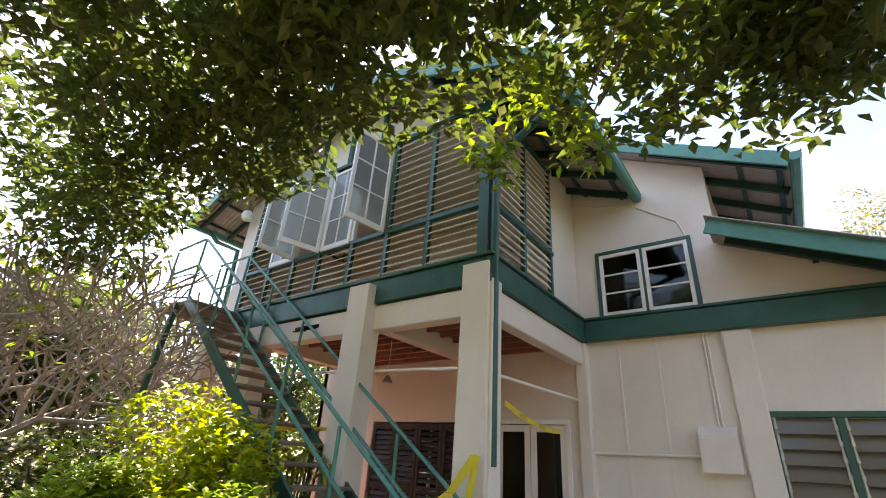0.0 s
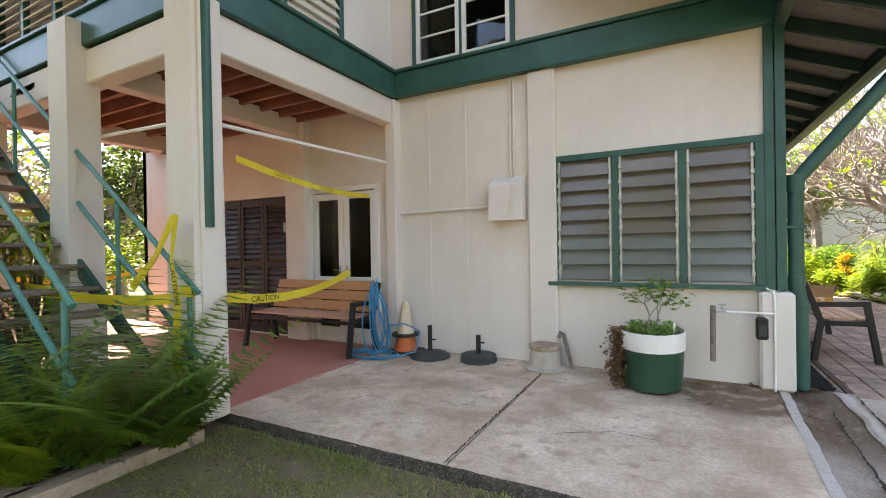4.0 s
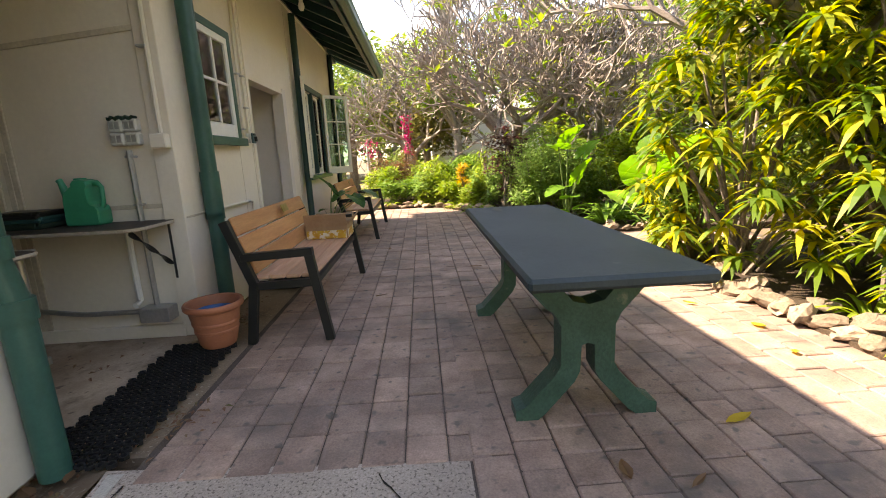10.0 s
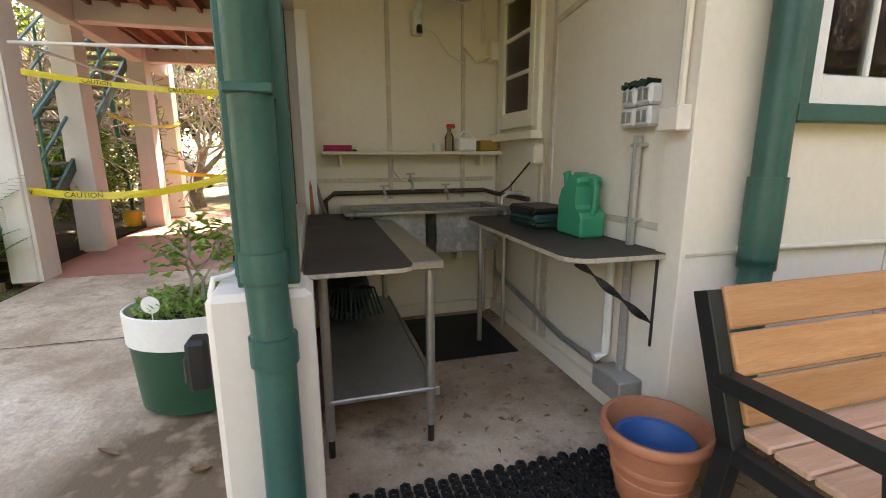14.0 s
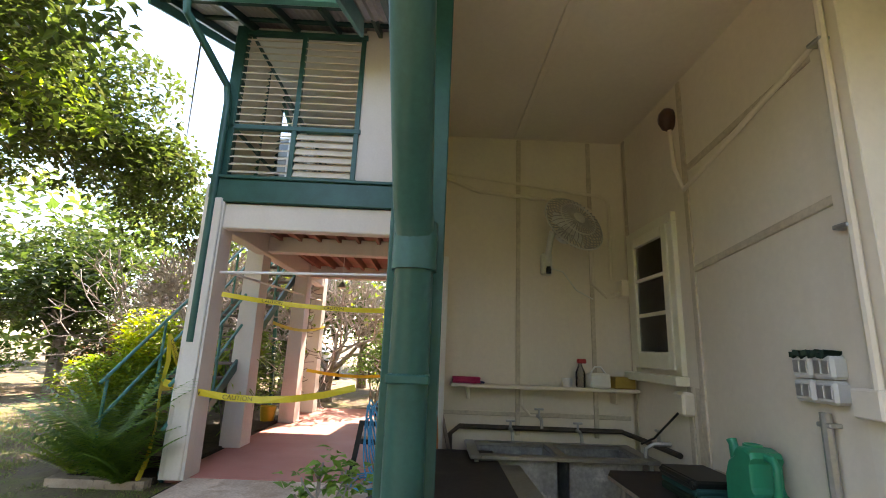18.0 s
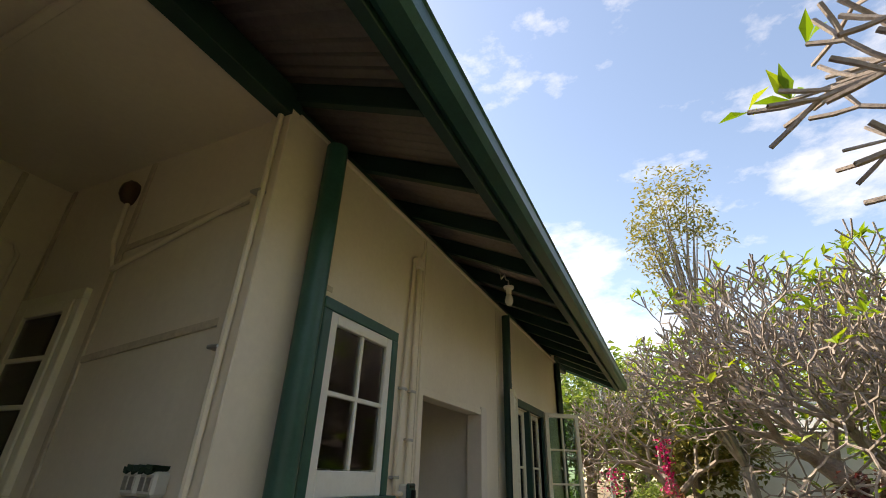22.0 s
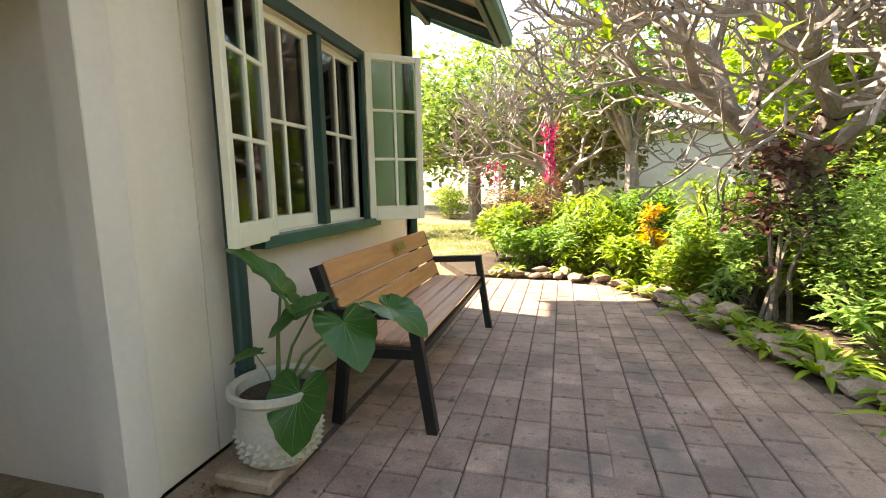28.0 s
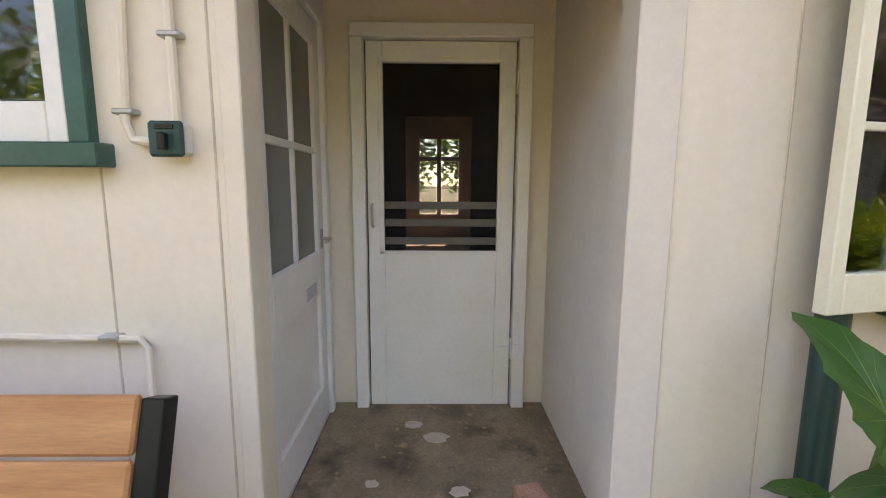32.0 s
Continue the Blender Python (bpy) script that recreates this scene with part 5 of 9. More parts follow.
L_OLIVE = leaf_mat("olive_leaves", [(0.12, 0.13, 0.035), (0.20, 0.19, 0.06), (0.26, 0.22, 0.08), (0.10, 0.12, 0.04)])
L_FINE = leaf_mat("grey_green_leaves", [(0.15, 0.25, 0.07), (0.21, 0.33, 0.10), (0.30, 0.40, 0.13)], 0.45)
L_RUST = leaf_mat("reddish_leaves", [(0.10, 0.045, 0.03), (0.16, 0.07, 0.04), (0.10, 0.09, 0.03), (0.22, 0.10, 0.05)])
L_FAR = leaf_mat("distant_leaves", [(0.08, 0.14, 0.03), (0.14, 0.21, 0.05), (0.22, 0.27, 0.07), (0.13, 0.17, 0.05)])
L_BOUG = leaf_mat("magenta_bracts", [(0.36, 0.02, 0.11), (0.48, 0.04, 0.16)])
L_ORANGE = leaf_mat("orange_leaves", [(0.5, 0.22, 0.03), (0.55, 0.38, 0.05), (0.35, 0.3, 0.04)])

# ---- pipes and gutters' downpipes ----
def downpipe(pts, r, material, label, collars=(), straps=()):
    ob = thing("downpipe", pts[-1], label, "downpipe")
    g = G()
    g.tube(pts, r, 16)
    part("pipe", g, material, ob)
    for p, q in collars:
        g = G()
        g.tube([p, q], r * 1.16, 16)
        part("collar", g, material, ob)
    for x, y, z in straps:
        g = G()
        g.box(x - r - 0.05, y - r * 1.05, z, x + r * 1.06, y + r * 1.05, z + 0.025)
        part("strap", g, material, ob)
    return ob


downpipe([(EX + 0.06, 5.96, EZ - 0.1), (EX + 0.04, 5.96, EZ - 0.2), (1.5, 5.98, 1.85), (1.42, 5.99, 1.74), (1.42, 5.99, 0.92), (1.42, 5.99, 0.86), (1.45, 6.0, 0.7), (1.45, 6.0, 0.0)], 0.056, M_GREEN, "green round downpipe with an offset bend", [((1.42, 5.99, 1.8), (1.42, 5.99, 1.66)), ((1.42, 5.99, 0.95), (1.42, 5.99, 0.87)), ((1.45, 6.0, 0.72), (1.45, 6.0, 0.64))], [(1.42, 5.99, 1.35)])
downpipe([(1.43, 7.72, 3.02), (1.43, 7.72, 0.0)], 0.056, M_GREEN, "green round downpipe beside the wash area", [((1.43, 7.72, 1.12), (1.43, 7.72, 0.78)), ((1.43, 7.72, 0.82), (1.43, 7.72, 0.79))])
downpipe([(1.41, 10.65, 3.0), (1.41, 10.65, 0.12), (1.45, 10.61, 0.04)], 0.042, M_DARKGREEN, "dark green downpipe on the patio wall", [((1.41, 10.65, 0.36), (1.41, 10.65, 0.26))])
downpipe([(1.38, 13.28, 3.05), (1.38, 13.28, 0.0)], 0.045, M_DARKGREEN, "dark green corner post pipe")
downpipe([(VX1 + 0.05, 3.2, VZ - 0.1), (VX1 + 0.02, 3.2, VZ - 0.25), (-2.46, 3.33, 4.6), (-2.5, 3.35, 4.4), (-2.5, 3.36, 1.42)], 0.045, M_GREEN, "green downpipe on the corner post")
downpipe([(VX0 + 0.1, 3.1, VZ - 0.1), (VX0 + 0.25, 3.2, VZ - 0.3), (-8.0, 3.4, 4.7), (-7.95, 3.42, 3.5)], 0.04, M_GREEN, "green downpipe at the verandah end")

# wall panel strips and conduits on the patio side
def strip(name, box, material, label="cream cover strip"):
    g = G()
    g.box(*box, 0.003)
    solid(name, g, material, label, "trim")


# strips take the darker cream that holds their shadow lines
for y in (8.9, 10.52, 8.576):
    strip("trim_cover_strip", (XE - 0.002, y - 0.004, 0.0, XE + 0.003, y + 0.004, 1.32 if y == 8.576 else 3.06), M_GRIME_SHADE)
strip("trim_panel_line", (XE - 0.002, 7.81, 2.3, XE + 0.006, 7.95, 2.33), M_GRIME_SHADE)
for x in (0.2, 0.28, -0.47):
    strip("trim_cover_strip", (x - 0.02, YA - 0.012, 0, x + 0.02, YA + 0.001, 3.06 if x < 0 else 1.3), M_GRIME_SHADE)
strip("trim_cover_strip", (0.3, YA - 0.012, 0.0, 0.34, YA + 0.001, 3.06), M_GRIME_SHADE)
for z in (1.92, 2.5):
    g = G()
    g.bar((0.34, YA - 0.006, z), (XE - 0.1, YA - 0.006, z + 0.1), 0.014, 0.035)
    solid("trim_panel_line", g, M_GRIME_SHADE, "cream cover strip", "trim")
for y in (6.66, 7.2):
    strip("trim_cover_strip", (XB - 0.001, y - 0.016, 0.9, XB + 0.01, y + 0.016, 3.06), M_GRIME_SHADE)
strip("trim_door_post", (XB - 0.001, 6.07, 0.0, XB + 0.06, 6.15, 2.1), M_WHITE, "white painted post")
g = G()
g.box(-0.5, 6.62, 3.055, 1.2, 6.66, 3.072)
solid("trim_ceiling_strip", g, M_CREAM, "cream ceiling cover strip", "trim")


def conduit(name, pts, r, material, label, boxes=(), clips=()):
    ob = thing(name, pts[0], label, "conduit")
    g = G()
    g.tube(pts, r, 8)
    part("pipe", g, material, ob)
    for b in boxes:
        g = G()
        g.box(*b, 0.006)
        part("junction_box", g, material, ob)
    for p in clips:
        g = G()
        g.box(p[0] - 0.03, p[1] - 0.03, p[2] - 0.008, p[0] + 0.03, p[1] + 0.03, p[2] + 0.008)
        part("clip", g, M_ZINC, ob)
    return ob


conduit("conduit", [(1.31, 7.42, 3.04), (1.3, 7.42, 1.37)], 0.015, M_CREAM, "cream conduit down to the switch", [(1.245, 7.375, 1.285, 1.345, 7.438, 1.375)], [(1.285, 7.43, 2.6), (1.275, 7.43, 1.9)])
strip("trim_panel_line", (0.36, YA - 0.008, 0.9, XE - 0.12, YA + 0.001, 0.93), M_GRIME_SHADE)
strip("trim_panel_line", (XE + 0.014, 7.46, 0.82, XE + 0.02, 7.8, 0.835), M_GRIME_SHADE)
strip("trim_panel_line", (XB - 0.001, 6.15, 1.02, XB + 0.008, 7.44, 1.05), M_GRIME_SHADE)
conduit("conduit", [(XE + 0.02, 8.79, 2.86), (XE + 0.02, 8.74, 2.8), (XE + 0.02, 8.68, 1.65), (XE + 0.02, 8.67, 1.44), (XE + 0.02, 8.69, 1.395), (XE + 0.02, 8.76, 1.388)], 0.013, M_CREAM, "cream conduit on the patio wall", (), [(XE + 0.006, 8.7, 1.95), (XE + 0.006, 8.672, 1.47)])
conduit("conduit", [(XE + 0.02, 8.86, 2.93), (XE + 0.02, 8.81, 2.8), (XE + 0.02, 8.81, 1.43)], 0.013, M_CREAM, "cream conduit on the patio wall", [(XE, 8.74, 2.78, XE + 0.05, 8.84, 2.85)], [(XE + 0.006, 8.81, 1.95), (XE + 0.006, 8.81, 1.67)])
conduit("conduit", [(XE + 0.02, 7.7, 0.84), (XE + 0.02, 8.655, 0.825), (XE + 0.02, 8.675, 0.8), (XE + 0.02, 8.675, 0.1)], 0.012, M_CREAM, "cream water pipe along the patio wall", (), [(XE + 0.006, 8.57, 0.83)])
conduit("conduit", [(XB + 0.02, 6.1, 2.72), (XB + 0.02, 6.35, 2.62), (XB + 0.02, 7.12, 2.56), (XB + 0.02, 7.2, 2.5), (XB + 0.02, 7.2, 1.95), (XB + 0.02, 7.3, 1.86), (XB + 0.05, 7.42, 1.9)], 0.016, M_CREAM, "cream conduit round the wash area", [(XB, 7.38, 1.86, XB + 0.09, 7.46, 1.98)])
conduit("conduit", [(XB + 0.02, 6.1, 2.76), (XB + 0.02, 7.3, 2.62), (XB + 0.02, 7.34, 2.56), (XB + 0.02, 7.34, 1.98)], 0.012, M_CREAM, "cream conduit in the corner")
conduit("conduit", [(0.22, YA - 0.02, 2.85), (0.24, YA - 0.02, 2.55), (0.32, YA - 0.02, 2.38), (XE - 0.08, YA - 0.02, 2.62)], 0.013, M_CREAM, "cream cable up to the wall light")
conduit("conduit", [(1.08, YA - 0.03, 1.28), (1.08, YA - 0.03, 0.2)], 0.018, M_ZINC, "grey conduit below the sockets", (), [(1.08, YA - 0.015, 0.93), (1.08, YA - 0.015, 1.24)])
conduit("conduit", [(0.98, YA - 0.04, 0.78), (0.98, YA - 0.04, 0.28), (0.98, YA - 0.1, 0.26)], 0.02, M_WHITE, "white waste pipe under the folding table")
conduit("conduit", [(-0.4, YA - 0.04, 0.34), (0.6, YA - 0.04, 0.2), (1.0, YA - 0.04, 0.2)], 0.018, M_ZINC, "dull pipe along the foot of the wall", [(1.0, YA - 0.12, 0.14, 1.2, YA, 0.24)])
strip("trim_skirting", (XB, YA - 0.03, 0.0, XE - 0.1, YA + 0.001, 0.09), M_CREAM, "cream skirting")
strip("trim_skirting", (XB - 0.001, 6.1, 0.0, XB + 0.02, YA, 0.09), M_CREAM, "cream skirting")

# isolator and sockets
M_SOCK = mat("socket_plastic", (0.60, 0.60, 0.57), (0.66, 0.66, 0.63), 8, 0.35, fine=80, grain=0.05, bump=0.02)
iso = thing("isolator_switch", (XE + 0.03, 8.8, 1.36), "dark teal isolator switch in a grey box", "switch")
g = G()
g.box(XE, 8.757, 1.352, XE + 0.05, 8.843, 1.438, 0.008)
part("box", g, M_SOCK, iso)
g = G()
g.box(XE + 0.05, 8.753, 1.348, XE + 0.065, 8.847, 1.442, 0.012)
pl = part("faceplate", g, mat("teal_plastic", (0.02, 0.06, 0.06), (0.03, 0.08, 0.08), 8, 0.35), iso)
g = G()
g.box(XE + 0.065, 8.79, 1.365, XE + 0.09, 8.81, 1.41, 0.004)
g.box(XE + 0.062, 8.775, 1.42, XE + 0.069, 8.825, 1.432, 0.001)
part("knob", g, M_BLACK, pl)
so = thing("socket_bank", (1.08, YA, 1.4), "four grey double sockets under a green cover", "socket")
for x in (0.99, 1.082):
    for z in (1.312, 1.395):
        g = G()
        g.box(x, YA - 0.06, z, x + 0.088, YA, z + 0.079, 0.01)
        b = part("socket", g, M_SOCK, so)
        for k in (0.014, 0.047):
            g = G()
            g.box(x + k, YA - 0.064, z + 0.018, x + k + 0.028, YA - 0.059, z + 0.062, 0.002)
            part("cover", g, M_ZINC, b)
g = G()
for k in range(13):
    x = 1.0 + k * 0.0125
    for y, q in ((YA - 0.07, 1), (YA - 0.04, 0.5), (YA - 0.004, 0)):
        z = 1.484 + 0.008 * math.sin(k * 1.9 + 3 * y) + 0.004 * q
        g.v += [(x, y + 0.006 * math.sin(k * 2.3), z), (x, y + 0.006 * math.sin(k * 2.3), z - 0.009 - 0.01 * q)]
g.f = [(6 * i + a, 6 * i + 6 + a, 6 * i + 6 + b, 6 * i + b) for i in range(12) for a, b in ((0, 2), (2, 4), (1, 3), (3, 5), (0, 1), (4, 5))]
part("cover_cloth", g, mat("dark_green_cloth", (0.01, 0.03, 0.02), (0.02, 0.045, 0.03), 9, 0.8), so)
g = G()
g.box(0.13, YA - 0.07, 1.15, 0.24, YA, 1.27, 0.012)
jb = solid("junction_box", g, M_CREAM, "cream junction box under the window", "junction box", "object")
bl = thing("wall_light", (0.22, YA, 2.85), "brown bulkhead light on the wall", "light")
g = G()
g.lathe(0, 0, [(0.0, 0.0), (0.055, 0.0), (0.06, 0.02), (0.055, 0.05), (0.03, 0.075), (0, 0.08)], 14, 0.8, 1.3)
g.v = [(0.22 + p[0], YA - p[2], 2.87 + p[1]) for p in g.v]
part("body", g, mat("brown_bakelite", (0.06, 0.03, 0.02), (0.09, 0.05, 0.035), 8, 0.4), bl)

# ---- wash area ----
M_BOARD = mat("dark_table_board", (0.035, 0.028, 0.026), (0.065, 0.052, 0.046), 2.5, 0.6, fine=60, grain=0.3, bump=0.15, spots=(0.15, 0.12, 0.10), spot=(0.62, 0.85), spot_scale=5)
M_PLY = mat("worn_ply_edge", (0.36, 0.31, 0.25), (0.46, 0.40, 0.33), 8, 0.8, fine=60, grain=0.3, bump=0.2)
tb = thing("steel_work_table", (0.3, 6.36, 0), "stainless steel work table with a lower shelf", "table")
g = G()
g.box(-0.32, 6.1, 0.77, 1.07, 6.6, 0.805, 0.006)
part("top", g, M_STEEL, tb)
g = G()
g.box(-0.29, 6.13, 0.235, 1.03, 6.57, 0.255, 0.005)
g.box(-0.29, 6.57, 0.215, 1.03, 6.59, 0.255, 0.003)
part("shelf", g, M_STEEL, tb)
for x in (-0.26, 1.01):
    for y in (6.14, 6.555):
        g = G()
        g.tube([(x, y, 0.08), (x, y, 0.78)], 0.019, 12)
        lg = part("leg", g, M_STEEL, tb)
        g = G()
        g.tube([(x, y, 0.0), (x, y, 0.1)], 0.014, 10)
        part("foot", g, M_BLACK, lg)
bo = thing("table_board", (0.35, 6.28, 0.81), "worn dark board lying on the steel table", "board")
g = G()
g.sheet([(-0.4, 6.08), (1.2, 6.08), (1.215, 6.1), (1.215, 6.4), (1.2, 6.44), (1.16, 6.455), (-0.4, 6.47)], 0.807, 0.822)
part("face", g, M_BOARD, bo)
g = G()
g.bar((-0.4, 6.472, 0.813), (1.16, 6.457, 0.813), 0.006, 0.016)
g.bar((1.16, 6.457, 0.813), (1.2, 6.442, 0.813), 0.006, 0.016)
g.bar((1.2, 6.442, 0.813), (1.217, 6.4, 0.813), 0.006, 0.016)
g.bar((1.217, 6.08, 0.813), (1.217, 6.4, 0.813), 0.006, 0.016)
part("edge", g, M_PLY, bo, "splintered pale edge")
ft = thing("folding_table", (0.65, 7.25, 0), "dark folding wall table on steel struts", "table")
g = G()
out = [(-0.02, YA), (0.0, 7.08), (0.1, 7.03)] + [(1.27 - 0.1 + 0.1 * math.sin(a), 7.13 - 0.1 * math.cos(a)) for a in (0, 0.4, 0.8, 1.2, 1.57)] + [(1.28, YA - 0.005)]
g.sheet(out, 0.8, 0.823)
part("top", g, M_BOARD, ft)
g = G()
for a, b in zip(out[1:-1], out[2:]):
    g.bar((*a, 0.81), (*b, 0.81), 0.006, 0.02)
part("edge", g, M_PLY, ft, "worn pale edge")
for x in (0.08,):
    g = G()
    g.tube([(x, 7.12, 0), (x, 7.12, 0.8)], 0.016, 10)
    part("leg", g, M_STEEL, ft)
for x in (1.24,):
    g = G()
    g.bar((x, YA - 0.02, 0.42), (x, YA - 0.02, 0.8), 0.012, 0.025)
    part("bracket", g, M_BLACK, ft)
    g = G()
    for k in range(25):
        q = Vector((x - 0.01, YA - 0.03, 0.52)).lerp(Vector((x - 0.05, 7.1, 0.79)), k / 24)
        a = math.pi * 2.5 * k / 24
        w = Vector((math.cos(a), math.sin(a) * 0.65, math.sin(a) * 0.76)) * 0.014
        g.v += [tuple(q - w), tuple(q + w), tuple(q + w + Vector((0, 0.004, 0.004))), tuple(q - w + Vector((0, 0.004, 0.004)))]
    g.f += [(4 * k + i, 4 * k + (i + 1) % 4, 4 * k + 4 + (i + 1) % 4, 4 * k + 4 + i) for k in range(24) for i in range(4)]
    part("strut", g, M_BLACK, ft)
M_CAN = mat("green_can_plastic", (0.01, 0.24, 0.13), (0.015, 0.30, 0.17), 4, 0.35, fine=70, grain=0.06, bump=0.02)
wc = thing("watering_can", (0.8, 7.36, 0.823), "mint green moulded plastic watering can", "watering can")
side = [(-0.098, 0.0), (0.098, 0.0), (0.106, 0.012), (0.108, 0.09), (0.098, 0.115), (0.066, 0.13), (0.056, 0.15), (0.056, 0.235), (0.07, 0.258), (0.062, 0.278), (0.02, 0.29), (-0.018, 0.286), (-0.034, 0.268), (-0.03, 0.255), (-0.075, 0.225), (-0.1, 0.17), (-0.106, 0.012)]
g = G()
for d, q in ((-0.066, 0.93), (-0.06, 0.98), (-0.05, 1.0), (0.05, 1.0), (0.06, 0.98), (0.066, 0.93)):
    g.v += [(0.8 + u * q, 7.36 + d, 0.824 + 0.14 + (v - 0.14) * q) for u, v in side]
n = len(side)
g.f = [(r * n + k, r * n + (k + 1) % n, r * n + n + (k + 1) % n, r * n + n + k) for r in range(5) for k in range(n)] + [tuple(range(n))[::-1], tuple(range(5 * n, 6 * n))]
part("body", g, M_CAN, wc)
g = G()
g.tube([(0.7, 7.36, 0.95), (0.69, 7.36, 1.02), (0.668, 7.36, 1.1), (0.66, 7.36, 1.115)], [0.032, 0.026, 0.018, 0.021], 12)
part("spout", g, M_CAN, wc)
g = G()
g.tube([(0.85, 7.36, 1.085), (0.895, 7.36, 1.082), (0.91, 7.36, 1.06), (0.907, 7.36, 0.97), (0.895, 7.36, 0.935), (0.86, 7.36, 0.915)], [0.017, 0.016, 0.015, 0.014, 0.015, 0.018], 12)
part("handle", g, M_CAN, wc)
g = G()
g.lathe(0.79, 7.36, [(0, 1.105), (0.035, 1.105), (0.035, 1.12), (0.028, 1.122), (0.026, 1.112), (0, 1.11)], 18)
part("filler_rim", g, M_CAN, wc)
bg = thing("folded_bag", (0.3, 7.28, 0.823), "folded dark green and black bag", "bag")
for k, m in enumerate((bpy.data.materials["dark_green_cloth"], mat("teal_cloth", (0.01, 0.06, 0.06), (0.015, 0.08, 0.08), 8, 0.7), M_BLACK)):
    g = G()
    for j in range(5):
        g.box(0.14 + pick(0, 0.03), 7.16 + pick(0, 0.03), 0.824 + k * 0.022 + j * 0.003, 0.44 + pick(-0.03, 0.02), 7.4 + pick(-0.02, 0.01), 0.84 + k * 0.022 + j * 0.003, 0.006)
    part("fold", g, m, bg)
# sink
bg.location.x, bg.location.y, bg.scale.z = 0.46, 7.32, 1.5
M_TUB = mat("stained_tub_steel", (0.26, 0.27, 0.27), (0.42, 0.43, 0.42), 5, 0.5, 0.35, fine=40, grain=0.25, bump=0.08, spots=(0.62, 0.62, 0.58), spot=(0.56, 0.7), spot_scale=9)
M_PIPE = mat("dark_iron_pipe", (0.05, 0.04, 0.032), (0.10, 0.08, 0.065), 8, 0.55, 0.3, fine=60, grain=0.3, bump=0.1)
sk = thing("double_sink", (-0.28, 6.86, 0.5), "stained stainless steel double laundry sink", "sink")
g = G()
for x0, x1, y0, y1 in ((-0.52, -0.06, 6.3, 6.36), (-0.52, -0.06, 7.32, 7.4), (-0.52, -0.46, 6.36, 7.32), (-0.12, -0.06, 6.36, 7.32), (-0.46, -0.12, 6.82, 6.88)):
    g.box(x0, y0, 0.84, x1, y1, 0.865, 0.005)
part("rim", g, M_STEEL, sk)
for y0, y1 in ((6.36, 6.82), (6.88, 7.32)):
    g = G()
    g.box(-0.46, y0, 0.58, -0.12, y0 + 0.012, 0.845)
    g.box(-0.46, y1 - 0.012, 0.58, -0.12, y1, 0.845)
    g.box(-0.46, y0, 0.58, -0.448, y1, 0.845)
    g.box(-0.132, y0, 0.58, -0.12, y1, 0.845)
    g.box(-0.46, y0, 0.57, -0.12, y1, 0.585)
    part("bowl", g, M_TUB, sk)
    g = G()
    g.tube([(-0.29, (y0 + y1) / 2, 0.58), (-0.29, (y0 + y1) / 2, 0.5), (-0.38, (y0 + y1) / 2, 0.47), (-0.45, (y0 + y1) / 2, 0.5)], 0.02, 10)
    part("waste_pipe", g, M_WHITE, sk)
for y in (6.34, 7.36):
    for x in (-0.48, -0.1):
        g = G()
        g.tube([(x, y, 0), (x, y, 0.845)], 0.014, 8)
        part("leg", g, M_ZINC, sk)
for y in (6.6, 7.05, 6.79):
    tp = thing("tap", (-0.5, y, 0.9), "old brass wall tap over the sink", "tap", "sink taps")
    z = 0.95 if y != 6.79 else 1.03
    g = G()
    g.tube([(XB, y, z), (-0.42, y, z), (-0.39, y, z - 0.02), (-0.385, y, z - 0.06)], 0.011, 8)
    part("spout", g, M_ZINC, tp)
    g = G()
    g.tube([(-0.46, y, z), (-0.46, y, z + 0.05)], 0.008, 8)
    g.tube([(-0.46, y - 0.03, z + 0.05), (-0.46, y + 0.03, z + 0.05)], 0.007, 8)
    part("handle", g, M_ZINC, tp)
conduit("water_pipe", [(XB + 0.03, 6.2, 0.6), (XB + 0.03, 6.2, 0.9), (XB + 0.03, 6.26, 0.95), (XB + 0.03, 7.36, 0.95), (XB + 0.1, 7.42, 0.93), (0.1, YA - 0.03, 0.93)], 0.017, M_PIPE, "dark water pipe over the sink")
conduit("water_pipe", [(XB + 0.02, 6.68, 1.24), (XB + 0.02, 6.68, 1.1), (XB + 0.02, 6.74, 1.03), (XB + 0.02, 6.79, 1.03)], 0.01, M_CREAM, "cream painted water pipe over the shelf")
g = G()
g.tube([(0.2, YA - 0.06, 1.18), (0.0, YA - 0.12, 1.0), (-0.1, YA - 0.15, 0.95)], 0.006, 6)
solid("cord", g, M_BLACK, "dark twisted cord hanging from the box", "cord", "object")
wt = thing("wall_tap", (-0.02, YA - 0.1, 0.93), "chrome laundry tap on the wall", "tap")
g = G()
g.tube([(-0.05, YA, 0.96), (-0.05, YA - 0.1, 0.96), (-0.07, YA - 0.14, 0.93), (-0.07, YA - 0.14, 0.88)], 0.012, 8)
part("spout", g, M_ZINC, wt)
g = G()
g.tube([(-0.05, YA - 0.07, 0.97), (-0.05, YA - 0.07, 1.03)], 0.01, 8)
g.tube([(-0.08, YA - 0.07, 1.03), (-0.02, YA - 0.07, 1.03)], 0.008, 8)
part("handle", g, M_ZINC, wt)
# shelf and what stands on it
sh = thing("wall_shelf", (-0.46, 6.83, 1.22), "cream painted wall shelf", "shelf")
g = G()
g.box(XB + 0.001, 6.19, 1.21, XB + 0.15, YA - 0.01, 1.232)
part("board", g, M_CREAM, sh)
for y in (6.3, 7.3):
    g = G()
    g.box(XB + 0.001, y, 1.13, XB + 0.1, y + 0.02, 1.21)
    part("bracket", g, M_CREAM, sh)
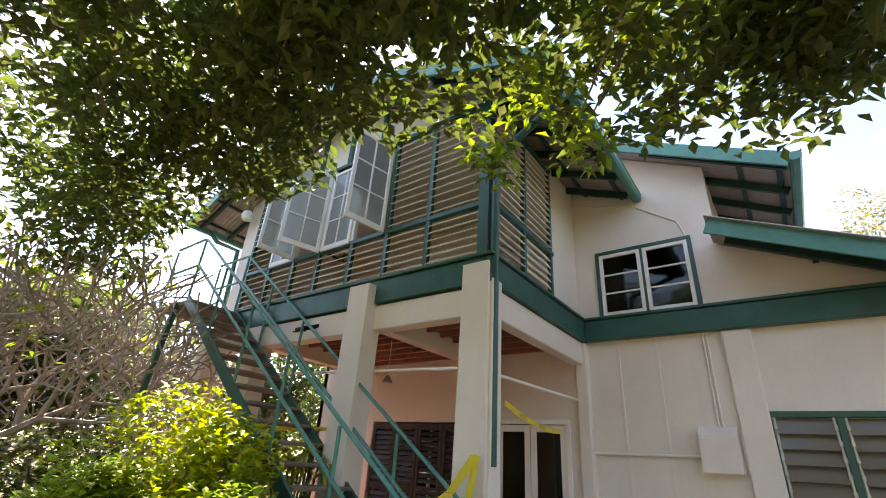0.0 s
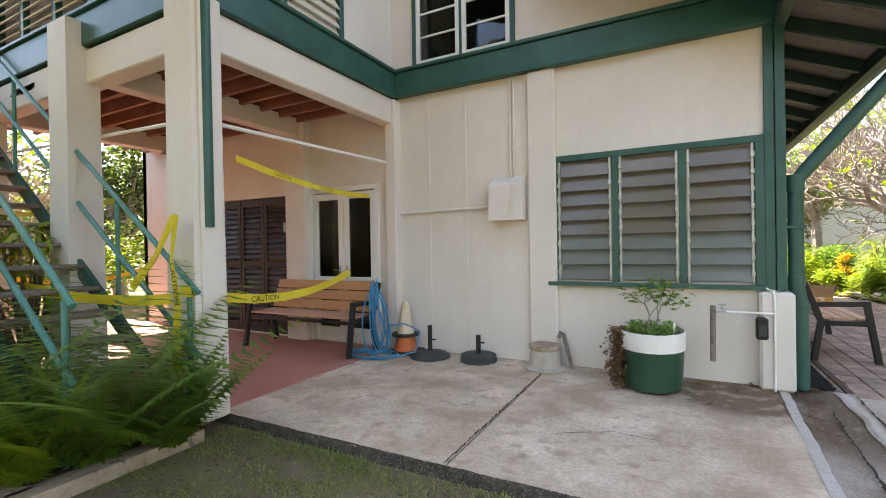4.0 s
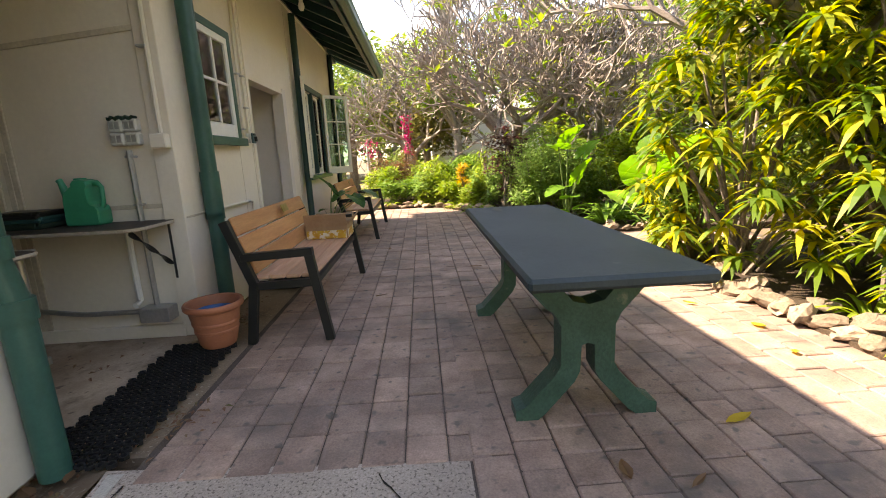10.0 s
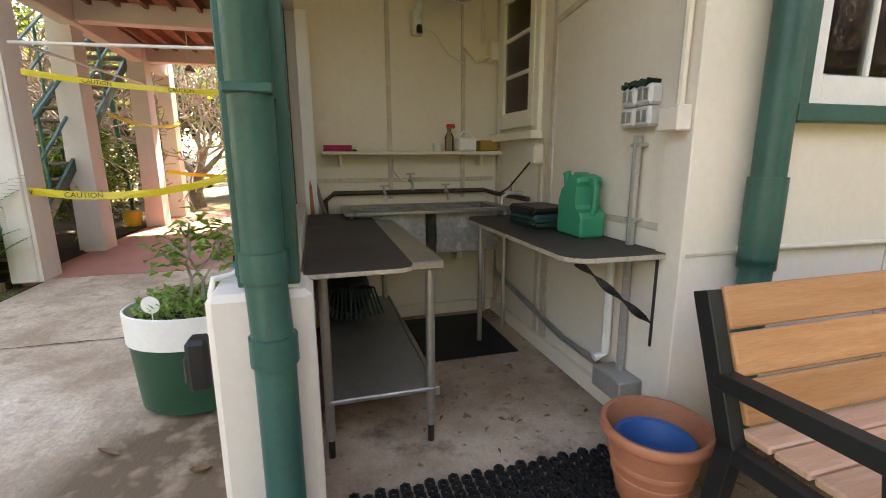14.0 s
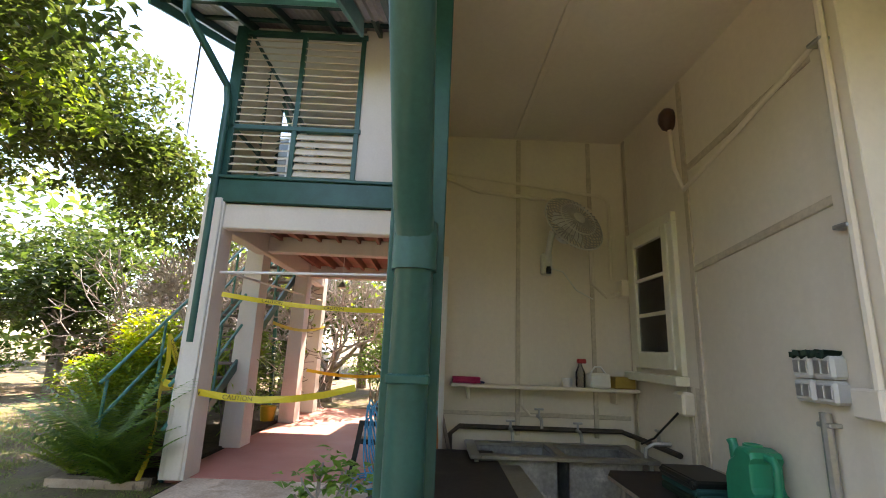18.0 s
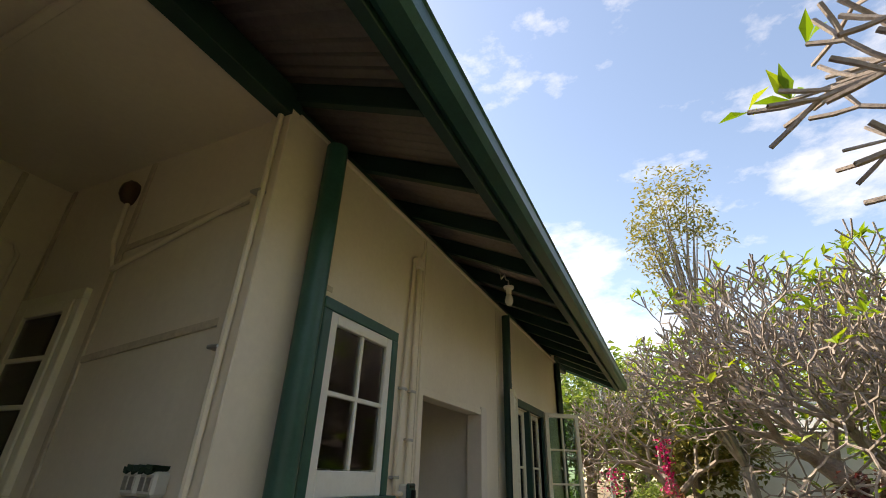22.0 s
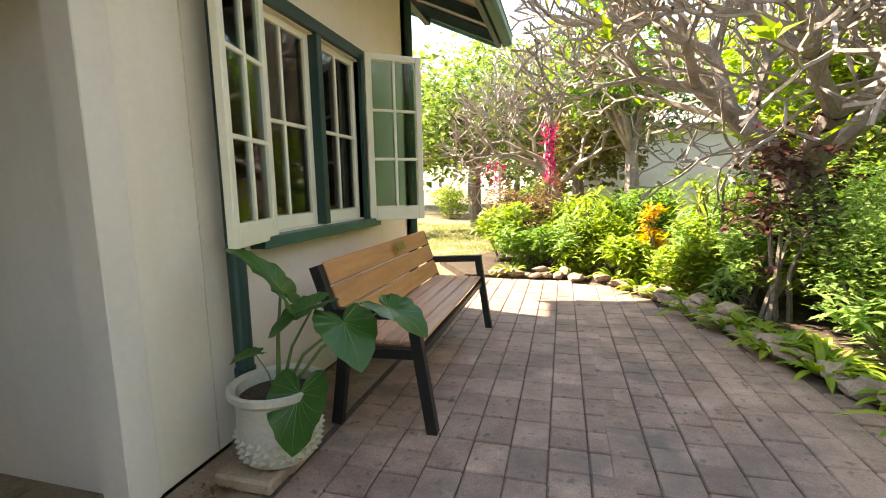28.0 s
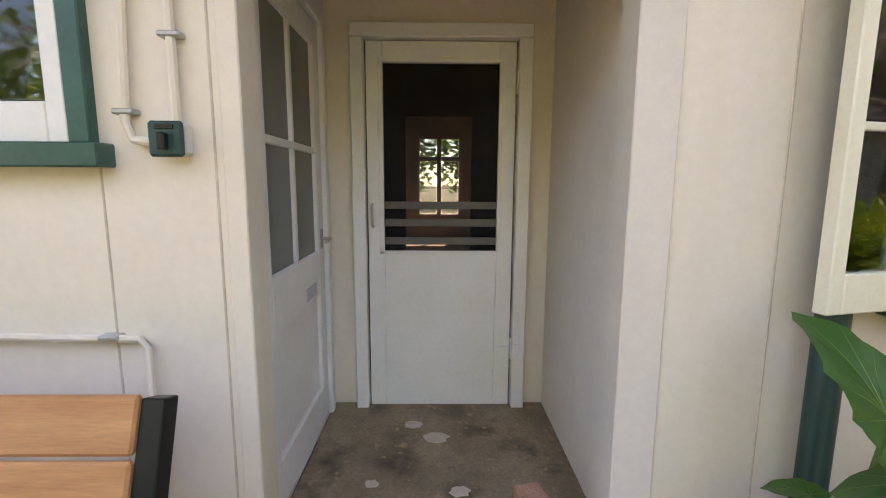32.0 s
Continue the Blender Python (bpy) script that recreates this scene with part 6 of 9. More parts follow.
cl = thing("folded_cloth", (-0.45, 6.29, 1.233), "crumpled pink cloth on the shelf", "cloth")
g = G()
for k in range(7):
    g.box(-0.5 + pick(0, 0.02), 6.2 + pick(0, 0.05), 1.233 + k * 0.004, -0.4 + pick(-0.01, 0.01), 6.33 + pick(0, 0.06), 1.243 + k * 0.005, 0.005)
part("folds", g, mat("pink_cloth", (0.45, 0.03, 0.12), (0.55, 0.06, 0.18), 12, 0.8), cl)
g = G()
g.box(-0.5, 6.33, 1.233, -0.42, 6.42, 1.246, 0.005)
part("blue_fold", g, mat("navy_cloth", (0.03, 0.04, 0.12), (0.05, 0.06, 0.16), 12, 0.8), cl)
g = G()
g.lathe(-0.44, 6.98, [(0, 1.234), (0.026, 1.234), (0.032, 1.25), (0.034, 1.29), (0.03, 1.29), (0.028, 1.25), (0, 1.245)], 16)
solid("cup", g, M_WHITE, "small white cup on the shelf", "cup", "object")
sp = thing("spray_bottle", (-0.44, 7.07, 1.233), "clear spray bottle with a red trigger", "bottle")
g = G()
g.lathe(-0.44, 7.07, [(0, 1.234), (0.032, 1.234), (0.033, 1.33), (0.014, 1.37), (0.012, 1.39), (0, 1.39)], 14)
part("bottle", g, glass_mat("clear_plastic", (0.75, 0.72, 0.66), 0.1), sp)
g = G()
g.box(-0.455, 7.05, 1.39, -0.425, 7.11, 1.42, 0.006)
part("trigger", g, mat("red_plastic", (0.4, 0.03, 0.03), (0.45, 0.04, 0.04), 5, 0.4), sp)
tu = thing("white_tub", (-0.44, 7.19, 1.233), "white plastic tub with a handle", "tub")
g = G()
g.box(-0.49, 7.12, 1.234, -0.39, 7.26, 1.33, 0.012)
part("body", g, M_WHITE, tu)
g = G()
g.tube([(-0.44, 7.14, 1.33), (-0.44, 7.17, 1.37), (-0.44, 7.21, 1.37), (-0.44, 7.24, 1.33)], 0.007, 8)
part("handle", g, M_WHITE, tu)
g = G()
g.box(-0.5, 7.29, 1.234, -0.4, 7.43, 1.31, 0.006)
solid("cardboard_box", g, mat("yellow_card", (0.36, 0.24, 0.05), (0.42, 0.29, 0.08), 10, 0.7), "small yellow box on the shelf", "box", "object")
# wall fan
fan = thing("wall_fan", (-0.46, 6.95, 2.25), "white wall fan with a wire cage", "fan")
M_FANB = mat("pale_fan_blade", (0.7, 0.71, 0.7), (0.78, 0.79, 0.78), 5, 0.4)
M_FAN = mat("old_white_plastic", (0.66, 0.66, 0.62), (0.74, 0.74, 0.70), 5, 0.45, fine=60, grain=0.1, bump=0.02)
g = G()
g.box(XB, 6.82, 2.0, XB + 0.06, 6.9, 2.16, 0.012)
part("mount", g, M_FAN, fan)
g = G()
g.tube([(XB + 0.05, 6.86, 2.1), (XB + 0.12, 6.87, 2.24), (XB + 0.14, 6.88, 2.3)], 0.022, 10)
part("arm", g, M_FAN, fan)
fm = Matrix.Translation((XB + 0.24, 7.0, 2.33)) @ Matrix.Scale(1.15, 4) @ Matrix.Rotation(radians(62), 4, "Y") @ Matrix.Rotation(radians(-20), 4, "X")
g = G()
g.lathe(0, 0, [(0, -0.14), (0.05, -0.13), (0.055, -0.03), (0, -0.02)], 16)
g.v = [tuple(fm @ Vector(p)) for p in g.v]
part("motor", g, M_FAN, fan)
g = G()
g.lathe(XB + 0.1, 6.86, [(0, 2.0), (0.018, 2.0), (0.02, 2.03), (0.014, 2.05), (0, 2.05)], 12)
part("knob", g, M_BLACK, fan, "black knob")
for k in range(36):
    a = 2 * math.pi * k / 36
    c, s = math.cos(a), math.sin(a)
    g = G()
    g.tube([fm @ Vector((0.04 * c, 0.04 * s, 0.06)), fm @ Vector((0.16 * c, 0.16 * s, 0.045)), fm @ Vector((0.2 * c, 0.2 * s, 0.01)), fm @ Vector((0.16 * c, 0.16 * s, -0.03)), fm @ Vector((0.05 * c, 0.05 * s, -0.04))], 0.0042, 4, cap=False)
    part("cage_wire", g, M_ZINC, fan)
g = G()
for r, z in ((0.2, 0.01), (0.12, 0.052)):
    g.tube([fm @ Vector((r * math.cos(2 * math.pi * k / 30), r * math.sin(2 * math.pi * k / 30), z)) for k in range(31)], 0.006, 5, cap=False)
part("cage_ring", g, M_FAN, fan)
for k in range(4):
    g = G()
    a = k * math.pi / 2
    vs = [fm @ Vector((r * math.cos(a + b), r * math.sin(a + b), z)) for r, b, z in ((0.03, -0.3, 0.012), (0.15, -0.25, 0.018), (0.165, 0.25, 0.0), (0.1, 0.55, -0.01), (0.03, 0.4, -0.005))]
    vs += [p + fm.to_3x3() @ Vector((0, 0, 0.003)) for p in vs]
    g.add(vs, [(0, 1, 2, 3, 4), (9, 8, 7, 6, 5)] + [(i, (i + 1) % 5, (i + 1) % 5 + 5, i + 5) for i in range(5)])
    part("blade", g, M_FANB, fan)
g = G()
g.lathe(0, 0, [(0, 0.075), (0.03, 0.072), (0.042, 0.06), (0.042, 0.05), (0, 0.045)], 14)
g.v = [tuple(fm @ Vector(p)) for p in g.v]
part("badge", g, M_FAN, fan)
g = G()
g.tube([(XB + 0.06, 6.87, 2.05), (XB + 0.03, 6.98, 2.03), (XB + 0.02, 7.08, 1.9), (XB + 0.02, 7.2, 1.84)], 0.005, 6)
part("cord", g, M_FAN, fan)
# mats
M_MAT = mat("black_rubber", (0.008, 0.008, 0.009), (0.014, 0.014, 0.015), 5, 0.7, fine=90, grain=0.3, bump=0.2)
mt = thing("rubber_mat", (-0.1, 7.0, 0), "black rubber mat on the wash floor", "mat")
g = G()
g.box(-0.42, 6.72, 0.001, 0.3, 7.3, 0.012, 0.004)
part("pad", g, M_MAT, mt)
gm = thing("ring_mat", (1.42, 6.72, 0), "black rubber ring mat at the wash area's edge", "mat")
g = G()
for i in range(10):
    for j in range(27):
        x, y = 1.28 + i * 0.041 + (0.02 if j % 2 else 0), 6.02 + j * 0.046
        vs, fs = [], []
        for r, z in ((0.021, 0.004), (0.021, 0.02), (0.013, 0.02), (0.013, 0.004)):
            vs += [(x + r * math.cos(k * 1.0472), y + r * math.sin(k * 1.0472), z) for k in range(6)]
        for m in range(3):
            fs += [(m * 6 + k, m * 6 + (k + 1) % 6, m * 6 + 6 + (k + 1) % 6, m * 6 + 6 + k) for k in range(6)]
        g.add(vs, fs)
part("ring_mesh", g, M_MAT, gm)["kind"] = "stuff"
g = G()
g.box(1.42, 8.5, 0.0, 1.75, 9.05, 0.02, 0.004)
for k in range(9):
    g.box(1.44, 8.53 + k * 0.058, 0.02, 1.73, 8.56 + k * 0.058, 0.026, 0.002)
solid("door_mat", g, M_MAT, "ribbed black door mat beside the bench", "mat", "object")
# leaning sticks, broom, bin bag and leaf rake
for k, (a, b, m, lab) in enumerate((((XB + 0.12, 6.13, 0.0), (XB + 0.03, 6.1, 1.3), mat("orange_handle", (0.45, 0.14, 0.05), (0.5, 0.18, 0.07), 6, 0.5), "orange broom handle leaning in the corner"), ((XB + 0.18, 6.4, 0.0), (XB + 0.03, 6.12, 1.1), M_BARK, "wooden stick leaning in the corner"), ((1.47, 7.7, 0.0), (1.385, 7.72, 1.25), M_BLACK, "black pole leaning on the wall"))):
    g = G()
    g.tube([a, b], 0.013, 8)
    solid("pole", g, m, lab, "pole", "object")
rk = thing("leaf_rake_head", (0.2, 6.25, 0.3), "dark green plastic leaf rake on the lower shelf", "rake")
for k in range(14):
    g = G()
    a = -0.55 + k * 0.085
    g.tube([(-0.1, 6.3, 0.42), (-0.1 + 0.3 * math.cos(a), 6.3 + 0.25 * math.sin(a), 0.45), (-0.1 + 0.4 * math.cos(a), 6.3 + 0.32 * math.sin(a), 0.32)], 0.006, 5)
    part("tine", g, M_DARKGREEN, rk)
g = G()
g.lathe(-0.1, 6.3, [(0, 0.29), (0.2, 0.29), (0.24, 0.36), (0.2, 0.46), (0.08, 0.5), (0, 0.5)], 14, 1.0, 0.6)
solid("bin_bag", g, M_BLACK, "dark plastic bag under the steel table", "bag", "object")

# ---- benches ----
# seat timber paler and pinker than the back: reflected sky put into the colour
M_SEAT = mat("seat_timber_sky_tint", (0.56, 0.30, 0.19), (0.68, 0.41, 0.28), 3, 0.45, fine=25, grain=0.15, bump=0.05, stretch=(9, 0.7, 9), rand=0.1)


def bench(x0, y0, long, label):
    """A bench facing +x; x0: foot of its back legs, y0: its near end."""
    ob = thing("garden_bench", (x0, y0, 0), label, "bench", "garden benches")
    for y in (y0 + 0.03, y0 + long - 0.03):
        g = G()
        g.bar((x0, y, 0.0), (x0 + 0.06, y, 0.42), 0.05, 0.055)
        part("back_leg", g, M_BLACK, ob)
        g = G()
        g.bar((x0 + 0.06, y, 0.4), (x0 - 0.08, y, 0.815), 0.05, 0.055)
        part("back_post", g, M_BLACK, ob)
        g = G()
        g.bar((x0 + 0.51, y, 0.0), (x0 + 0.42, y, 0.6), 0.05, 0.055)
        part("front_leg", g, M_BLACK, ob)
        g = G()
        g.bar((x0 + 0.0, y, 0.58), (x0 + 0.45, y, 0.6), 0.055, 0.05)
        part("armrest", g, M_BLACK, ob)
        g = G()
        g.bar((x0 + 0.06, y, 0.39), (x0 + 0.46, y, 0.4), 0.045, 0.05)
        part("seat_rail", g, M_BLACK, ob)
    g = G()
    g.bar((x0 + 0.44, y0 + 0.05, 0.385), (x0 + 0.44, y0 + long - 0.05, 0.385), 0.03, 0.04)
    part("front_rail", g, M_BLACK, ob)
    for k in range(4):
        g = G()
        x = x0 + 0.1 + k * 0.1
        g.box(x - 0.046, y0 + 0.055, 0.425, x + 0.046, y0 + long - 0.055, 0.45, 0.006)
        part("seat_slat", g, M_SEAT, ob)
    for k in range(3):
        t = 0.16 + k * 0.29
        g = G()
        a = Vector((x0 + 0.075 - 0.15 * t, y0 + 0.055, 0.4 + 0.43 * t + 0.055))
        g.bar(a, a + Vector((0, long - 0.11, 0)), 0.022, 0.122, (-0.33, 0, 0.94), 0.006)
        part("back_slat", g, M_SLATW, ob)
    g = G()
    a = Vector((x0 + 0.013, y0 + long * 0.52, 0.4 + 0.43 * 0.74 + 0.075))
    g.bar(a, a + Vector((0, 0.15, 0)), 0.006, 0.06, (-0.33, 0, 0.94), 0.001)
    part("plaque", g, mat("brass_plaque", (0.28, 0.2, 0.05), (0.34, 0.26, 0.08), 30, 0.4, 0.6), ob, "small brass plaque")
    return ob


b1 = bench(1.78, 7.18, 1.77, "timber slat bench with a black metal frame")
b2 = copy_thing(b1, pose(1.76, 10.85, 0))
b3 = copy_thing(b1, pose(-4.5, 5.72, 0, 0, 0, -90))
tagged(b2, "timber slat bench with a black frame beside a potted plant")
tagged(b3, "timber slat bench standing on the red floor")
# cardboard box on the bench
M_CARD = mat("brown_cardboard", (0.34, 0.21, 0.12), (0.42, 0.27, 0.16), 5, 0.8, fine=60, grain=0.12, bump=0.05)
cb = thing("cardboard_carton", (2.05, 8.68, 0.45), "open brown cardboard carton with a printed side", "box")
c0, s0 = (1.86, 8.5), 0.18
for nm, box in (("side", (1.86, 8.5, 0.452, 2.24, 8.508, 0.57)), ("side", (1.86, 8.85, 0.452, 2.24, 8.858, 0.57)), ("side", (1.86, 8.508, 0.452, 1.868, 8.85, 0.57)), ("side", (2.232, 8.508, 0.452, 2.24, 8.85, 0.57)), ("base", (1.868, 8.508, 0.452, 2.232, 8.85, 0.46))):
    g = G()
    g.box(*box, 0.002)
    part(nm, g, M_CARD, cb)
for a, b, up in (((1.86, 8.498, 0.57), (2.24, 8.498, 0.57), (0, -0.03, 0.11)), ((2.244, 8.508, 0.57), (2.244, 8.85, 0.57), (0.06, 0.0, 0.09)), ((1.86, 8.86, 0.57), (2.24, 8.86, 0.57), (0, 0.1, 0.06))):
    g = G()
    a, b, up = Vector(a), Vector(b), Vector(up)
    n = (b - a).cross(up).normalized() * 0.004
    g.add([a, b, b + up, a + up, a + n, b + n, b + up + n, a + up + n], [(0, 1, 2, 3), (7, 6, 5, 4), (0, 4, 5, 1), (2, 6, 7, 3), (1, 5, 6, 2), (0, 3, 7, 4)])
    part("flap", g, M_CARD, cb)
g = G()
g.box(1.87, 8.495, 0.455, 2.23, 8.499, 0.53, 0.0005)
g.box(2.2405, 8.52, 0.455, 2.244, 8.84, 0.53, 0.0005)
part("print", g, mat("orange_print", (0.55, 0.26, 0.02), (0.62, 0.4, 0.05), 25, 0.6, spots=(0.7, 0.62, 0.5), spot=(0.5, 0.52), spot_scale=18), cb, "orange and white printed band")

# ---- table on cast legs ----
tt = thing("patio_table", (3.65, 6.85, 0), "blue grey slab table on green cast iron legs", "table")
g = G()
g.box(3.28, 5.8, 0.685, 3.95, 7.93, 0.735, 0.014)
part("tabletop", g, M_TABLE, tt)
g = G()
g.lathe(3.5, 7.72, [(0, 0.7355), (0.035, 0.7355), (0.04, 0.738), (0, 0.738)], 14, 1, 2.2)
part("stain", g, M_BLACK, tt)
for y in (6.18, 7.5):
    for s in (-1, 1):
        xc = 3.61
        g = G()
        pts = [(0.335, 0.0), (0.335, 0.055), (0.29, 0.07), (0.15, 0.215), (0.125, 0.26), (0.125, 0.44), (0.15, 0.49), (0.29, 0.64), (0.32, 0.7), (0.2, 0.7), (0.17, 0.66), (0.07, 0.55), (0.0, 0.535), (0.0, 0.36), (0.03, 0.35), (0.035, 0.23), (0.06, 0.18), (0.2, 0.03), (0.24, 0.0)]
        n = len(pts)
        vs = [(xc + s * u * 0.93, y + d, z * 0.979) for d in (-0.055, 0.055) for u, z in pts]
        fs = [tuple(range(n)), tuple(range(2 * n - 1, n - 1, -1))] + [(i, (i + 1) % n, (i + 1) % n + n, i + n) for i in range(n)]
        g.add(vs, fs)
        part("leg", g, M_CASTG, tt)
g = G()
g.box(3.55, 6.2, 0.61, 3.67, 7.5, 0.685, 0.006)
part("stretcher", g, M_CASTG, tt)

# ---- pots ----
M_TERRA = mat("terracotta_plastic", (0.42, 0.15, 0.08), (0.48, 0.19, 0.11), 4, 0.55, fine=70, grain=0.1, bump=0.05)
pt = thing("terracotta_pot", (1.6, 7.1, 0), "terracotta pot with a ribbed band, on the ring mat", "pot")
g = G()
px, py = 1.57, 7.2
g.lathe(px, py, [(0, 0.022), (0.1, 0.022), (0.112, 0.045), (0.128, 0.12), (0.133, 0.124), (0.134, 0.138), (0.131, 0.142), (0.137, 0.172), (0.142, 0.176), (0.143, 0.19), (0.141, 0.194), (0.155, 0.262), (0.174, 0.276), (0.18, 0.284), (0.18, 0.306), (0.174, 0.314), (0.16, 0.312), (0.15, 0.25), (0.12, 0.1), (0, 0.09)], 36)
part("body", g, M_TERRA, pt)
g = G()
g.lathe(px, py, [(0, 0.1), (0.09, 0.1), (0.122, 0.25), (0.13, 0.254), (0.117, 0.247), (0.09, 0.18), (0, 0.175)], 28)
part("inner_pot", g, mat("blue_plastic", (0.02, 0.10, 0.28), (0.03, 0.13, 0.34), 5, 0.4), pt, "blue inner pot")
dr = thing("oval_planter", (0.35, 5.55, 0), "green and white painted oval drum planter", "planter")
oval = dict(sx=1.13, sy=1.4)
g = G()
g.lathe(0.33, 5.55, [(0, 0.02), (0.19, 0.02), (0.205, 0.03), (0.222, 0.35)], 36, **oval)
part("drum", g, mat("green_drum_paint", (0.012, 0.06, 0.035), (0.018, 0.08, 0.045), 3, 0.4, fine=60, grain=0.1, bump=0.04), dr)
g = G()
g.lathe(0.33, 5.55, [(0.222, 0.35), (0.229, 0.352), (0.232, 0.5), (0.226, 0.503), (0.222, 0.5), (0.215, 0.42)], 36, **oval)
part("rim_band", g, M_WHITE, dr, "white painted rim band")
g = G()
g.lathe(0.33, 5.55, [(0, 0.45), (0.22, 0.44)], 30, **oval)
part("soil", g, M_SOIL, dr)
rng = random.Random(4)
g = G()
g.v, g.f = blades(900, lambda r: (0.33 + r.uniform(-0.19, 0.19), 5.55 + r.uniform(-0.24, 0.24), 0.45 + r.uniform(0, 0.09)), 0, 0.035, 0.011, rng, 0.1, 1.2)
part("ground_cover", g, L_FINE, dr)
g = G()
g.v, g.f = blades(1500, lambda r: (0.08 + r.gauss(0, 0.045), 5.47 + r.gauss(0, 0.08), r.uniform(0.03, 0.52)), 0, 0.04, 0.013, rng, 0.9, 0.2)
part("dry_trailer", g, leaf_mat("dry_trailing_leaves", [(0.16, 0.08, 0.05), (0.22, 0.12, 0.07), (0.12, 0.11, 0.05)]), dr, "dry brown trailing stems")
g = G()
tips = []
for q in ((0.36, 5.58), (0.3, 5.5)):
    forked(rng, g, Vector((*q, 0.45)), Vector((0.05, 0, 1)), 0.17, 0.011, 3, tips, 0.35, 0.7, 0.02, 0.75, 2.0)
part("stem_tangle", g, M_TWIG, dr)["kind"] = "stuff"
g = G()
for q, d in tips:
    vv, ff = blades(9, lambda r, q=q: q + Vector((r.gauss(0, 0.045), r.gauss(0, 0.045), r.gauss(0, 0.03))), 0, 0.065, 0.022, rng, 0.4, 0.3)
    k = len(g.v)
    g.v += vv
    g.f += [tuple(i + k for i in t) for t in ff]
part("leaf_tuft", g, L_MID, dr)["kind"] = "stuff"
g = G()
g.tube([(0.5, 5.4, 0.45), (0.5, 5.4, 0.53)], 0.003, 5)
k = len(g.v)
g.lathe(0, 0, [(0, 0), (0.04, 0.0), (0.04, 0.003), (0, 0.003)], 18)
g.v = g.v[:k] + [(0.505 + p[2] + 0.2 * p[0], 5.4 + p[0], 0.555 + p[1]) for p in g.v[k:]]
part("plant_label", g, M_WHITE, dr)

# umbrella bases, drum, cone, pier fittings
M_BASE = mat("dark_grey_base", (0.035, 0.037, 0.04), (0.06, 0.062, 0.066), 4, 0.6, fine=80, grain=0.2, bump=0.15)
for x, y, r, flat in ((-1.97, 5.68, 0.23, 0), (-1.4, 5.74, 0.2, 1)):
    ub = thing("umbrella_base", (x, y, 0), "dark round umbrella base with a short tube", "umbrella base", "umbrella bases")
    g = G()
    if flat:
        g.lathe(x, y, [(0, 0.0), (r, 0.0), (r, 0.03), (r * 0.96, 0.035), (r * 0.97, 0.04), (r * 0.97, 0.07), (r * 0.9, 0.075), (r * 0.3, 0.085), (0, 0.085)], 30)
    else:
        g.lathe(x, y, [(0, 0.0), (r, 0.0), (r, 0.02), (r * 0.8, 0.05), (r * 0.35, 0.075), (0, 0.08)], 30)
    part("plate", g, M_BASE, ub)
    g = G()
    g.tube([(x, y, 0.07), (x, y, 0.36 if not flat else 0.28)], 0.026, 14)
    part("tube", g, M_BLACK, ub)
    g = G()
    g.tube([(x + 0.02, y, 0.2), (x + 0.07, y, 0.2)], 0.01, 8)
    part("screw", g, M_BLACK, ub)
ib = thing("inspection_cap", (-0.66, 5.72, 0), "grey concrete drain cap on a round base", "drain cap")
g = G()
g.lathe(-0.66, 5.72, [(0.2, 0.0), (0.21, 0.02), (0.16, 0.04), (0.15, 0.2), (0, 0.2)], 28)
part("body", g, M_CONC2, ib)
g = G()
g.lathe(-0.66, 5.72, [(0, 0.2), (0.15, 0.2), (0.16, 0.21), (0.16, 0.24), (0.14, 0.25), (0, 0.25)], 28)
part("lid", g, M_CONC, ib)
conduit("stub_pipe", [(-0.42, 5.84, 0.0), (-0.5, 5.84, 0.34), (-0.53, 5.84, 0.36), (-0.55, 5.84, 0.3)], 0.02, M_BARK, "rusty bent pipe beside the wall")
co = thing("traffic_cone", (-2.36, 5.78, 0), "orange traffic cone with a white top", "traffic cone")
M_ORANGE = mat("orange_rubber", (0.60, 0.13, 0.04), (0.66, 0.18, 0.06), 5, 0.5, fine=60, grain=0.1, bump=0.05)
g = G()
g.box(-2.53, 5.61, 0, -2.19, 5.95, 0.03, 0.01)
part("base", g, M_BLACK, co)
g = G()
g.lathe(-2.36, 5.78, [(0.14, 0.03), (0.105, 0.19)], 24)
part("lower_cone", g, M_ORANGE, co)
g = G()
g.lathe(-2.36, 5.78, [(0.17, 0.2), (0.17, 0.225), (0.105, 0.23), (0.1, 0.215)], 24)
part("collar", g, M_BLACK, co)
g = G()
g.lathe(-2.36, 5.78, [(0.1, 0.22), (0.04, 0.58), (0.025, 0.6), (0, 0.6)], 24)
part("upper_cone", g, mat("dirty_reflective_white", (0.62, 0.48, 0.33), (0.72, 0.62, 0.48), 9, 0.5), co)
ho = thing("garden_hose", (-2.78, 5.3, 0), "coiled blue garden hose over the bench arm", "hose")
HX = -2.6
M_HOSE = mat("blue_hose", (0.02, 0.22, 0.42), (0.03, 0.28, 0.5), 6, 0.4, fine=60, grain=0.08, bump=0.02)
rng = random.Random(9)
for k in range(7):
    a, w, top = rng.uniform(-0.05, 0.08), rng.uniform(0.1, 0.19), rng.uniform(0.72, 0.84)
    pts = []
    for j in range(17):
        t = 2 * math.pi * j / 16
        u = math.sin(t)
        pts.append((HX + a + w * math.cos(t) * (0.6 - 0.4 * u) + 0.02 * math.sin(2 * t + k), 5.46 + 0.11 * math.cos(t + 0.5 * k) + k * 0.012, 0.02 + 0.012 * k + top * (0.5 + 0.5 * u)))
    g = G()
    g.tube(pts, 0.0085, 7)
    part("coil", g, M_HOSE, ho)
